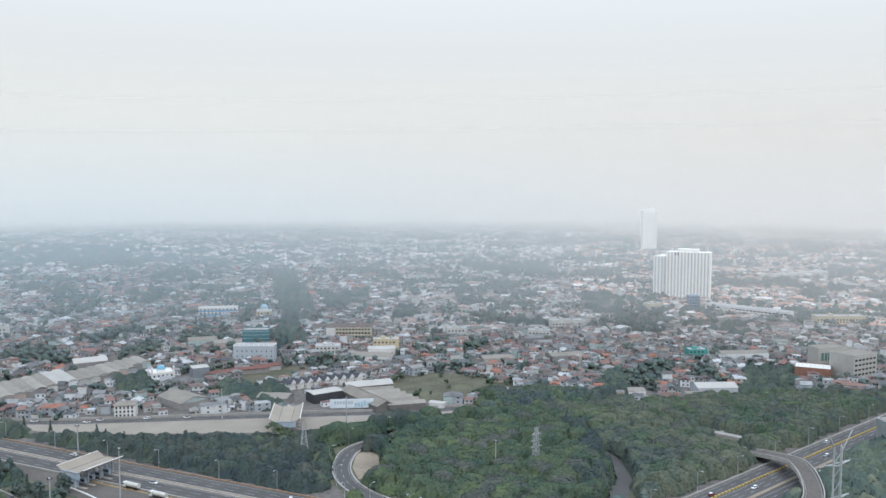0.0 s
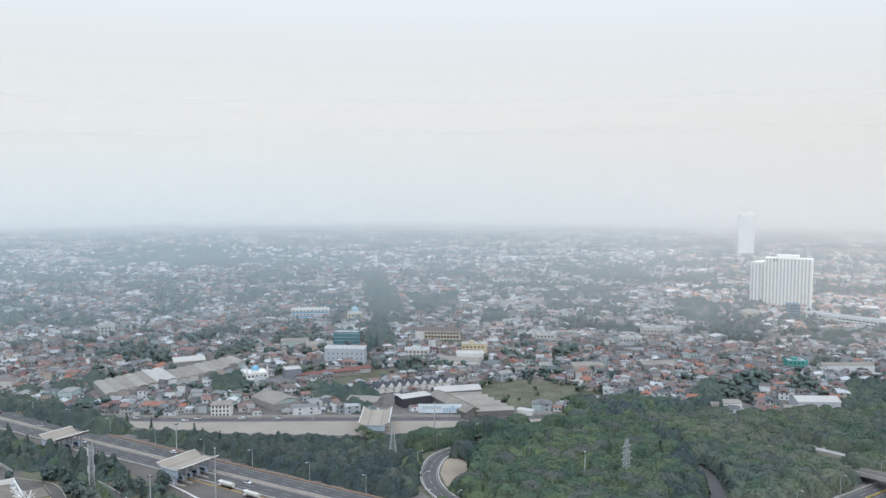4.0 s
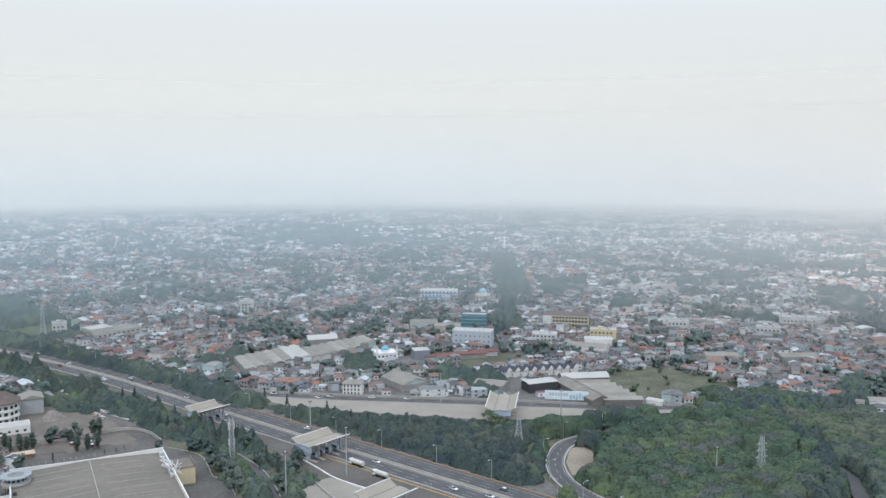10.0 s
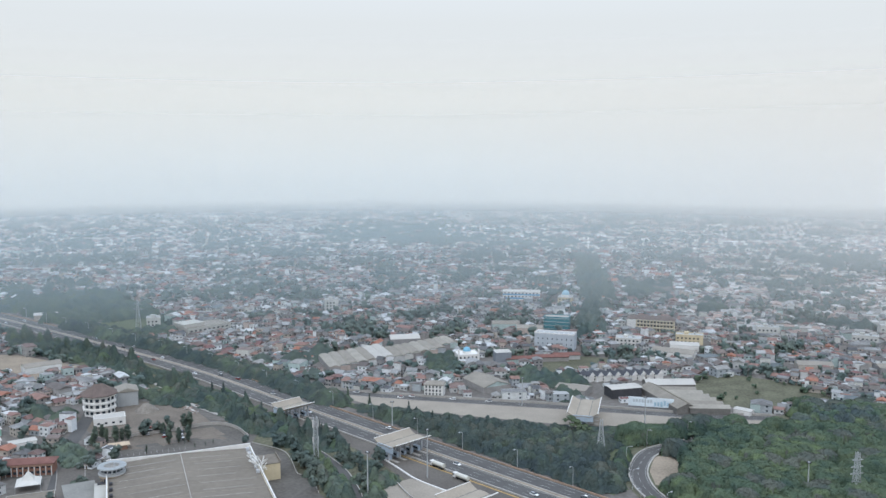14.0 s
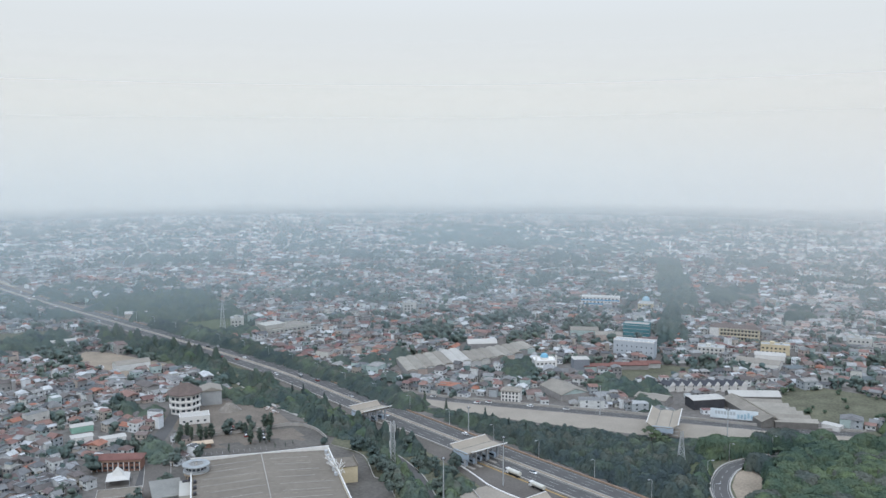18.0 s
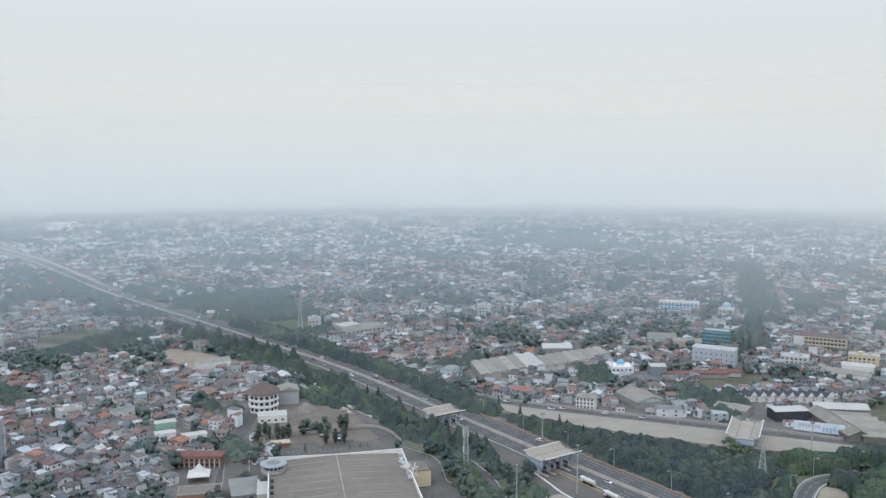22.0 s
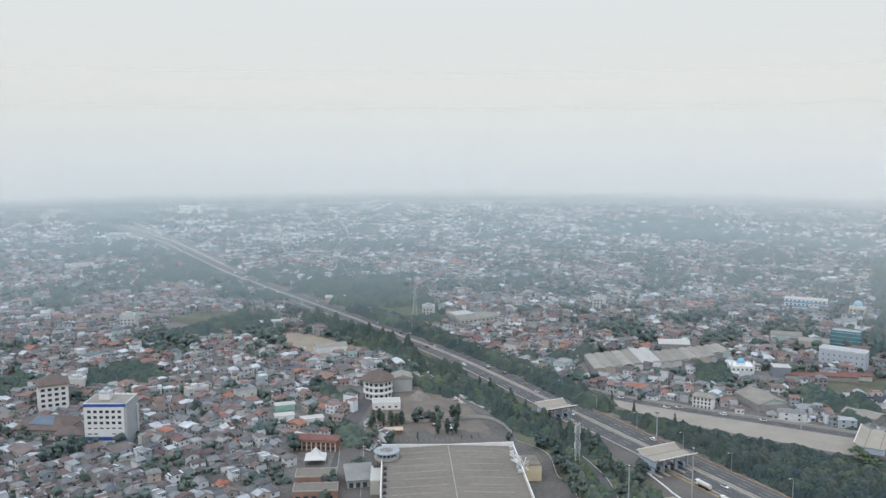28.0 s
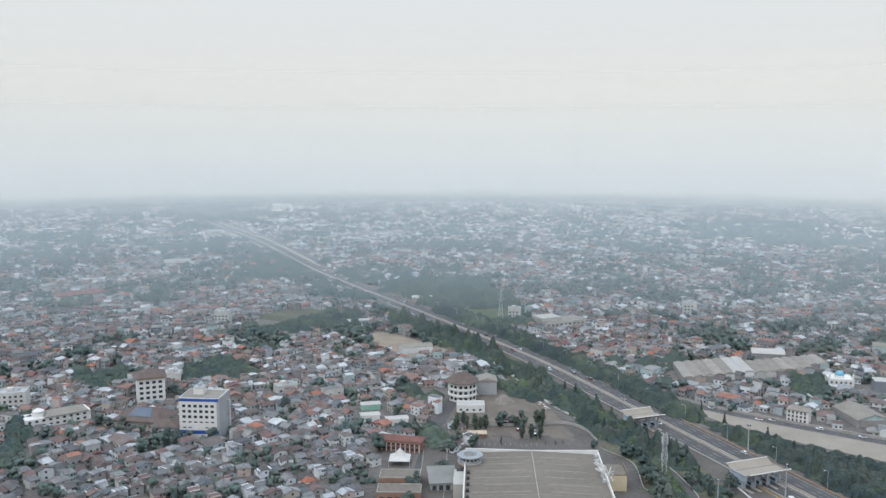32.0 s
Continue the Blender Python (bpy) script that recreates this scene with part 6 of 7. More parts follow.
def crown(kind, rng, leaves):
    """One crown, its stem foot at the origin: leaf tufts (four-sided) round darker inner clumps (three-sided)."""
    if kind == "broad":
        m, spread, flat, top = 9, 4.6, 0.42, rng.uniform(8.5, 11.5)
    elif kind == "dome":
        m, spread, flat, top = 8, 3.0, 0.85, rng.uniform(7.5, 9.5)
    elif kind == "round":
        m, spread, flat, top = (7 if leaves > 30 else 4), 2.6, 0.75, rng.uniform(7, 10)
    elif kind == "cone":
        m, spread, flat, top = (8 if leaves < 100 else 22), 1.5, 1.0, rng.uniform(12, 16)
    else:
        m, spread, flat, top = (6 if leaves < 200 else 16), 0.9, 1.0, rng.uniform(8, 11)
    a, q = rng.uniform(0, 6.28, m), np.sqrt(rng.random(m))
    if kind in ("broad", "round", "dome"):
        drop = np.linspace(0, 1, m) * (1.0 if kind == "round" else 0.5) if kind != "broad" else 0.0
        c = np.stack([spread * q * np.cos(a), spread * q * np.sin(a), top - 2.2 - 1.6 * q ** 2 - 0.42 * top * drop + rng.uniform(-0.7, 0.7, m)], -1)
        r = rng.uniform(1.5, 2.5, m) * (1.15 if kind == "broad" else (1.05 if m > 4 else 1.25))
    else:
        u = np.linspace(0.12, 0.95, m)
        wide = (1.05 - u) if kind == "cone" else 0.75 * np.sin(3.0 * np.clip(1.08 - u, 0, 1)) + 0.25
        c = np.stack([0.5 * spread * wide * np.cos(a), 0.5 * spread * wide * np.sin(a), top * u], -1)
        r = np.maximum(0.45, 2.3 * wide) if kind == "cone" else 1.15 * wide
    which = rng.integers(0, m, leaves)
    way = rng.normal(size=(leaves, 3))
    way[:, 2] = np.abs(way[:, 2]) * 0.9 + 0.05 * way[:, 2]
    way /= np.linalg.norm(way, axis=1, keepdims=True)
    squash = np.array([1, 1, flat if kind == "broad" else 0.9])
    p = c[which] + way * r[which, None] * squash * rng.uniform(0.84 if leaves < 100 else 0.72, 1.18, (leaves, 1))
    size = rng.uniform(0.24, 0.52, (leaves, 1)) * (0.8 if kind in ("cone", "column") else 1.0)
    side = np.cross(way, rng.normal(size=(leaves, 3)))
    side /= np.linalg.norm(side, axis=1, keepdims=True) + 1e-9
    over = np.cross(way, side) + 0.5 * way * rng.normal(size=(leaves, 1))
    quad = np.stack([p - side * size - over * size, p + side * size * 0.9 - over * size * 0.7, p + side * size + over * size, p - side * size * 0.8 + over * size * 1.1 - way * size * 0.4], 1)
    cv, cf = clumps(c[:, 0], c[:, 1], c[:, 2] - 0.2, r * (0.92 if leaves < 100 else 0.76), rng, flat if kind == "broad" else 0.85)
    return np.concatenate([quad.reshape(-1, 3), cv]), np.arange(4 * leaves).reshape(-1, 4), cf + 4 * leaves, top


def grow(x, y, kind, rng, leaves, variants=5, low=0.75, high=1.2):
    """Many trees of one kind as corners and faces."""
    vs, qs, ts, at = [], [], [], 0
    pick = rng.integers(0, variants, len(x))
    for k in range(variants):
        v, q, t, _ = crown(kind, rng, leaves)
        sel = pick == k
        m = sel.sum()
        if not m:
            continue
        a, s = rng.uniform(0, 6.28, m)[:, None], rng.uniform(low, high, m)[:, None]
        w = np.stack([x[sel][:, None] + s * (v[:, 0] * np.cos(a) - v[:, 1] * np.sin(a)), y[sel][:, None] + s * (v[:, 0] * np.sin(a) + v[:, 1] * np.cos(a)), s * v[:, 2]], -1)
        shift = at + len(v) * np.arange(m)[:, None, None]
        vs.append(w.reshape(-1, 3)), qs.append((q[None] + shift).reshape(-1, 4)), ts.append((t[None] + shift).reshape(-1, 3))
        at += len(v) * m
    q, t = np.concatenate(qs), np.concatenate(ts)
    return np.concatenate(vs), q, t, np.zeros(len(q)), np.ones(len(t))


def scatter(poly, step, rng, gap=0.0, wander=0.0, extra=0.0):
    p = np.array(poly)
    gx, gy = np.meshgrid(np.arange(p[:, 0].min() - wander, p[:, 0].max() + wander, step), np.arange(p[:, 1].min() - wander, p[:, 1].max() + wander, step))
    x = (gx + rng.uniform(-0.45, 0.45, gx.shape) * step).ravel()
    y = (gy + rng.uniform(-0.45, 0.45, gy.shape) * step).ravel()
    wx = np.array([wander * noise.noise((a / 34, b / 34, 5.0)) for a, b in zip(x, y)])
    wy = np.array([wander * noise.noise((a / 34, b / 34, 15.0)) for a, b in zip(x, y)])
    ok = inside(x + wx, y + wy, poly) & (rng.random(len(x)) > gap)
    for line, lo in ((offsets(ROAD_A, -15), 19), (offsets(ROAD_B, -12), 18), (offsets(EAST, 12.5), 14.5), (RAMP, 9), (RAMP_E, 7), (FLYOVER, 7), (SERVICE, 4.5), (LANE, 3)):
        ok &= line_distance(x, y, [tuple(q) for q in line][::3] + [tuple(line[-1])]) > lo + extra
    for poly2 in OPEN_GROUND:
        ok &= ~inside(x, y, poly2)
    return x[ok], y[ok]


def wood(name, poly, step, kind, leaves, label, gap=0.05, low=0.75, high=1.2, wander=0.0, leaf=None):
    x, y = scatter(poly, step, rng, gap, wander)
    for cx, cy, cr in CLEAR if wander else ():
        keep = np.hypot(x - cx, y - cy) > cr - 5
        x, y = x[keep], y[keep]
    if len(x):
        mass(name, None, grow(x, y, kind, rng, leaves, 6, low, high), label, "trees", (leaf or leaf_mat, leaf or leaf_mat))


def soft_noise(x, y, size, seed):
    """Smooth value noise from 0 to 1 over a plan."""
    u, v = x / size, y / size
    i, j = np.floor(u), np.floor(v)
    fu, fv = u - i, v - j
    fu, fv = fu * fu * (3 - 2 * fu), fv * fv * (3 - 2 * fv)

    def at(a, b):
        h = np.sin(a * 127.1 + b * 311.7 + seed * 74.7) * 43758.5453
        return h - np.floor(h)

    return (at(i, j) * (1 - fu) + at(i + 1, j) * fu) * (1 - fv) + (at(i, j + 1) * (1 - fu) + at(i + 1, j + 1) * fu) * fv


def stand(poly, step, radius, top, depth, gap=0.05, wander=0.0, pointed=False, keep=None, extra=0.0):
    """Trees of one kind over a plot: plan places, crown radii, heights, crown depths and whether they are pointed."""
    x, y = scatter(poly, step, rng, gap, wander, extra)
    if wander:
        for cx, cy, cr in CLEAR:
            ok = np.hypot(x - cx, y - cy) > cr - 5
            x, y = x[ok], y[ok]
    if keep is not None:
        ok = keep(x, y)
        x, y = x[ok], y[ok]
    k = len(x)
    return np.stack([x, y, rng.uniform(*radius, k), rng.uniform(*top, k), np.full(k, depth), np.full(k, float(pointed))], -1)


def canopy(name, trees, step, label, leaf, tufts=1.0, rough=0.9, tuft=(0.28, 0.62)):
    """A closed, uneven roof of crowns that run into one another, set all over with tufts of leaves."""
    trees = np.concatenate(trees)
    if len(trees) < 2:
        return
    x0, y0 = trees[:, 0].min() - 9, trees[:, 1].min() - 9
    nx, ny = int((trees[:, 0].max() + 9 - x0) / step) + 2, int((trees[:, 1].max() + 9 - y0) / step) + 2
    gx, gy = np.meshgrid(x0 + step * np.arange(nx), y0 + step * np.arange(ny))
    gx, gy = gx + rng.uniform(-0.3, 0.3, gx.shape) * step, gy + rng.uniform(-0.3, 0.3, gy.shape) * step
    ragged = 0.72 + 0.56 * soft_noise(gx, gy, 2.3, 1.0)
    high, who = np.zeros(gx.shape), np.zeros(gx.shape, int)
    tone = rng.choice(len(leaf), len(trees), p=np.array([5, 2, 2, 1][:len(leaf)]) / sum([5, 2, 2, 1][:len(leaf)]))
    for n_tree, (cx, cy, r, top, depth, pointed) in enumerate(trees):
        i0, i1 = max(0, int((cx - 1.4 * r - x0) / step)), min(nx, int((cx + 1.4 * r - x0) / step) + 2)
        j0, j1 = max(0, int((cy - 1.4 * r - y0) / step)), min(ny, int((cy + 1.4 * r - y0) / step) + 2)
        d = np.hypot(gx[j0:j1, i0:i1] - cx, gy[j0:j1, i0:i1] - cy) * ragged[j0:j1, i0:i1] / r
        rise = top * (1 - 0.8 * d ** 1.9) if pointed else top - depth + depth * np.sqrt(np.clip(1 - d * d, 0, 1))
        rise = np.where(d < 1, rise, 0)
        taller = rise > high[j0:j1, i0:i1]
        high[j0:j1, i0:i1] = np.where(taller, rise, high[j0:j1, i0:i1])
        who[j0:j1, i0:i1] = np.where(taller, tone[n_tree], who[j0:j1, i0:i1])
    ok = high > 0.8
    high = np.where(ok, high + rough * (soft_noise(gx, gy, 1.7, 2.0) + 0.8 * soft_noise(gx, gy, 3.6, 3.0) - 0.9), 0.0)
    if step < 1.4:
        px, py = gx.ravel(), gy.ravel()
        barred = np.zeros(gx.size, bool)
        for line, lo in ((offsets(ROAD_A, -15), 16.0), (offsets(ROAD_B, -12), 15.5), (offsets(EAST, 12.5), 14.5), (RAMP[10:], 7.4), (RAMP_E, 6.6), (FLYOVER[9:], 6.6), (FOREST_RAMP, 4.5), (SERVICE, 3.2)):
            barred |= line_distance(px, py, [tuple(q) for q in line][::3] + [tuple(line[-1])]) < lo
        for poly in OPEN_GROUND:
            barred |= inside(px, py, poly)
        high = np.where(barred.reshape(high.shape), 0.0, high)
    for share in (0.72, 0.45):       # the outer crowns round off towards the ground
        wide = np.pad(high, 1)
        most = np.max([wide[a:a + ny, b:b + nx] for a in range(3) for b in range(3)], 0)
        edge = (high <= 0.0) & (most > 0.8)
        high = np.where(edge, share * most, high)
    ok, high = high > 0.0, np.where(high > 0.0, high, 0.2)
    cell = ok[:-1, :-1].astype(int) + ok[1:, :-1] + ok[:-1, 1:] + ok[1:, 1:] >= 2
    k = np.arange(gx.size).reshape(gx.shape)
    q = np.stack([k[:-1, :-1][cell], k[:-1, 1:][cell], k[1:, 1:][cell], k[1:, :-1][cell]], -1)
    p = np.stack([gx.ravel(), gy.ravel(), high.ravel()], -1)
    a, b, c, d = (p[q[:, i]] for i in range(4))
    face = np.cross(c - a, d - b)
    area = np.linalg.norm(face, axis=1)
    pick = rng.choice(len(q), int(tufts * len(q)), p=np.minimum(area, 16 * step * step) / np.minimum(area, 16 * step * step).sum())
    u, v = rng.random((len(pick), 1)), rng.random((len(pick), 1))
    foot = (a[pick] * (1 - u) + b[pick] * u) * (1 - v) + (d[pick] * (1 - u) + c[pick] * u) * v
    way = face[pick] / (area[pick, None] + 1e-9) + 0.55 * rng.normal(size=(len(pick), 3))
    way /= np.linalg.norm(way, axis=1, keepdims=True) + 1e-9
    side = np.cross(way, rng.normal(size=way.shape))
    side /= np.linalg.norm(side, axis=1, keepdims=True) + 1e-9
    over = np.cross(way, side)
    size = rng.uniform(*tuft, (len(pick), 1))
    foot = foot + way * size * 0.35
    leafy = np.stack([foot - side * size - over * size * 0.8, foot + side * size * 0.9 - over * size, foot + side * size * 0.8 + over * size, foot - side * size + over * size * 0.7], 1).reshape(-1, 3)
    used, q = np.unique(q, return_inverse=True)
    q = np.concatenate([q.reshape(-1, 4), len(used) + np.arange(len(leafy)).reshape(-1, 4)])
    tones = who[:-1, :-1][cell]
    ob = mass(name, None, (np.concatenate([p[used], leafy]), q, None, np.concatenate([tones, tones[pick]])), label, "trees", leaf)
    ob.data.shade_smooth()


WEST_STAND = [(-80, 370), (-80, 640), (60, 640), (70, 560), (92, 500), (92, 430), (70, 370)]
ROWS = [[(-30, 556), (0, 562), (30, 566), (62, 574), (90, 582), (118, 590), (136, 622), (110, 612), (84, 606), (60, 600), (28, 594), (-4, 586), (-28, 570)], [(80, 545), (84, 500), (80, 452), (66, 425), (82, 424), (91, 448), (95, 485), (90, 520), (92, 545)]]


def west_side(x, y):
    return inside(x, y, WEST_STAND) & (soft_noise(x, y, 24, 5.0) > 0.16)


def east_side(x, y):
    return ~inside(x, y, WEST_STAND)


def broken(x, y):
    """Clumps with open ground between them."""
    return (soft_noise(x, y, 17, 3.0) > 0.44 + 0.14 * np.exp(-((x + 385) / 45) ** 2)) | (x < -520) | ((x > -318) & (x < -222))


canopy("woodland", [stand(FOREST, 9.8, (5.0, 8.4), (8.5, 11.5), 2.6, 0.2, 0, False, west_side, 2.5), stand(FOREST, 6.4, (2.8, 4.6), (5.0, 8.0), 3.2, 0.12, 0, False, west_side)], 0.85, "broad umbrella-crowned green trees inside the interchange", (leaf_mat, lush_leaf, dull_leaf), 2.2, 0.6, (0.22, 0.5))
canopy("woodland_east", [stand(FOREST, 7.0, (4.0, 6.6), (7.5, 10.5), 3.6, 0.06, 0, False, east_side)], 0.85, "dense rounded olive-green trees beside the expressway", (olive_leaf, leaf_mat, dull_leaf, lush_leaf), 2.2, 0.6, (0.22, 0.5))
for poly in ROWS:
    canopy("tree_row", [stand(poly, 6.0, (3.4, 5.0), (10.5, 13.5), 8.0)], 1.1, "row of taller dark green trees along the edge of the wood", (belt_leaf, leaf_mat), 1.8)
canopy("tree_belt_north", [stand(BELT_TALL, 5.8, (3.0, 5.0), (5.5, 9.5), 5.0, 0.06), stand(BELT_TALL, 13.0, (2.4, 3.6), (9.5, 12.5), 1.0, 0.5, 0, True), stand(BELT_N, 5.0, (2.0, 3.2), (1.8, 3.4), 2.4, 0.15)], 0.9, "dark feathery trees and shrubs between the toll road and the side road", (belt_leaf, dark_leaf, dull_leaf), 1.8, 0.9, (0.22, 0.5))
ROADSIDE = np.array([(q[0] + rng.uniform(-1.5, 1.5), q[1] + rng.uniform(-1.5, 1.5), rng.uniform(2.8, 4.2), rng.uniform(5.5, 9.5), 5.0, 0.0) for d in (5.5, 10.0, 14.5) for q in offsets(near_stretch(ROAD_A, -640, -268), d)])
canopy("roadside_trees", [ROADSIDE[:, :]], 1.45, "dark trees along the edge of the toll road", (belt_leaf, dark_leaf, dull_leaf), 1.6, 0.9, (0.25, 0.55))
canopy("tree_belt_south", [stand(BELT_S, 6.6, (2.2, 4.4), (3.5, 8.5), 4.5, 0.25, 8.0, False, broken), stand(BELT_S, 11.0, (2.6, 4.2), (9.5, 14.0), 1.0, 0.45, 0, True, broken), stand(BELT_S, 5.4, (1.2, 2.3), (1.3, 2.8), 2.0, 0.4)], 0.9, "dark green feathery trees beside the toll road", (dark_leaf, belt_leaf, dull_leaf, lush_leaf), 1.8, 0.9, (0.22, 0.5))
canopy("yard_scrub", [stand(YARD_SCRUB, 6.4, (2.4, 4.2), (3.5, 7.5), 4.0, 0.3, 4.0)], 1.0, "bushes and young trees behind the dusty yard", (dark_leaf, lush_leaf, dull_leaf), 1.8, 0.9, (0.22, 0.5))
canopy("east_wood", [stand(EAST_WOOD, 7.0, (3.0, 5.0), (6.0, 11.0), 5.5, 0.12)], 2.0, "dark trees on the verge of the expressway", (dark_leaf, olive_leaf), 1.4)
wood("field_bushes", FIELD_B, 11.0, "round", 40, "bushes dotted over the open field", 0.6, 0.3, 0.85)
canopy("grove", [stand(GROVE, 7.6, (3.0, 5.6), (5.5, 11.0), 5.5, 0.42, 20.0)], 1.6, "green trees beside the toll road", (dark_leaf, belt_leaf), 0.9, 1.0, (0.4, 0.8))
canopy("avenue_trees", [stand(BELT_MID, 7.5, (2.2, 4.4), (8.0, 16.0), 8.0, 0.3, 5.0)], 1.3, "belt of dark trees between the houses", (garden_leaf, city_leaf), 0.8, 1.2, (0.5, 1.0))
for poly in BANDS:
    canopy("tree_band", [stand(poly, 12.0, (3.5, 6.5), (7.0, 13.0), 6.0, 0.4, 60.0)], 3.2, "band of dark trees among the houses", (city_leaf,), 0.6, 1.2, (0.6, 1.3))
for poly in POCKETS:
    far = poly[0][1] > 850
    canopy("tree_pocket", [stand(poly, 8.0 if far else 6.5, (2.6, 4.8), (4.5, 8.5), 4.5, 0.78 if far else 0.5, 34.0)], 2.0 if far else 1.3, "pocket of dark trees among the houses", (city_leaf,) if far else (dark_leaf, belt_leaf), 0.9, 1.0, (0.5, 1.0) if far else (0.3, 0.65))
# trees between the houses
near_spot = tree_spot & (hr < 1000)
x, y = hx[near_spot] + rng.normal(0, 2, near_spot.sum()), hy[near_spot] + rng.normal(0, 2, near_spot.sum())
mass("garden_trees", None, grow(x, y, "round", rng, 30, 6, 0.6, 1.15), "dark green garden trees between the houses", "trees", (garden_leaf, garden_leaf))
yard = built & (rng.random(n) < 0.30) & (hr < 800)
x, y = hx[yard] + rng.choice([-1, 1], yard.sum()) * hw[yard] * 0.55, hy[yard] + rng.choice([-1, 1], yard.sum()) * hd[yard] * 0.55
mass("yard_trees", None, grow(x, y, "round", rng, 20, 6, 0.4, 0.95), "small trees in yards between the houses", "trees", (garden_leaf, garden_leaf))
far_spot = tree_spot & (hr >= 1000) & ((hr < 2200) | (rng.random(n) < 0.7))
tx = hx[far_spot] + rng.normal(0, 4, far_spot.sum())
ty = hy[far_spot] + rng.normal(0, 4, far_spot.sum())
yard = built & (rng.random(n) < 0.34) & (hr >= 800)
tx = np.concatenate([tx, hx[yard] + rng.normal(0, 4, yard.sum())])
ty = np.concatenate([ty, hy[yard] + rng.normal(0, 4, yard.sum())])
tr = np.concatenate([rng.uniform(3.2, 5.4, far_spot.sum()) * hg[far_spot], rng.uniform(1.8, 3.6, yard.sum()) * hg[yard]])
OCT_V = np.array([(1, 0, 0), (0, 1, 0), (-1, 0, 0), (0, -1, 0), (0, 0, 1), (0, 0, -0.6)])
OCT_F = np.array([(0, 1, 4), (1, 2, 4), (2, 3, 4), (3, 0, 4), (1, 0, 5), (2, 1, 5), (3, 2, 5), (0, 3, 5)])
turn = rng.uniform(0, 1.57, len(tx))[:, None]
ov = OCT_V[None] * rng.uniform(0.7, 1.25, (len(tx), 6, 1)) * tr[:, None, None]
v = np.stack([tx[:, None] + ov[..., 0] * np.cos(turn) - ov[..., 1] * np.sin(turn), ty[:, None] + ov[..., 0] * np.sin(turn) + ov[..., 1] * np.cos(turn), 0.85 * ov[..., 2] + (tr * 0.7 + rng.uniform(1.5, 4.0, len(tx)))[:, None]], -1).reshape(-1, 3)
f = (OCT_F[None] + 6 * np.arange(len(tx))[:, None, None]).reshape(-1, 3)
mass("distant_trees", None, (v, None, f), "dark trees scattered over the distant city", "trees", (city_leaf,))


# ---- masts, lamps and pylons ----


def high_mast(x, y, h):
    t = thing("high_mast_light", "tall grey high-mast light beside the toll plaza", "light mast", "high-mast lights", pose(x, y, 0))
    s = Shape()
    s.cyl(0, 0, -0.2, h, 0.42, 0.2, 10)
    part("pole", s, steel, t)
    s = Shape()
    s.cyl(0, 0, h - 0.6, h - 0.35, 0.75, 0.75, 12)
    part("ring", s, steel, t)
    for k in range(6):
        a = 6.2832 * k / 6
        s = Shape()
        s.box(-0.28, -0.2, h - 0.8, 0.28, 0.2, h - 0.3, pose(0.9 * math.cos(a), 0.9 * math.sin(a), 0, 0, 0, math.degrees(a)))
        part("floodlight", s, dark_wall, t)
    return t


for x, y, h in ((-158, 421, 27), (-209, 494, 17), (-176, 384, 25), (-143, 566, 20), (-58, 543, 21), (32, 461, 18.5)):
    high_mast(x, y, h)


def street_lamp(h=11.0):
    t = thing("street_lamp", "grey street lamp with a curved arm", "street lamp", "street lamps along the roads")
    s = Shape()
    s.cyl(0, 0, -0.2, h - 0.8, 0.16, 0.1, 8)
    part("pole", s, steel, t)
    s = Shape()
    s.bar((0, 0, h - 0.9), (0.8, 0, h - 0.2), 0.09).bar((0.8, 0, h - 0.2), (2.2, 0, h), 0.09)
    part("arm", s, steel, t)
    s = Shape()
    s.box(2.0, -0.22, h - 0.12, 3.2, 0.22, h + 0.12)
    part("lamp_head", s, grey_paint, t)
    return t


first = None
for line, d, step in ((near_stretch(ROAD_A, -720, 140), 2.2, 6), (near_stretch(EAST, 60, 420), -2.5, 6), (RAMP, -7.0, 7)):
    pts = offsets(line, d)
    for k in range(2, len(pts) - 1, step):
        a = pts[k + 1] - pts[k]
        m = frame_at(pts[k][0], pts[k][1], (a[1], -a[0]) if d > 0 else (-a[1], a[0]))
        if first is None:
            first = street_lamp()
            first.matrix_basis = m
        else:
            copy_thing(first, m)


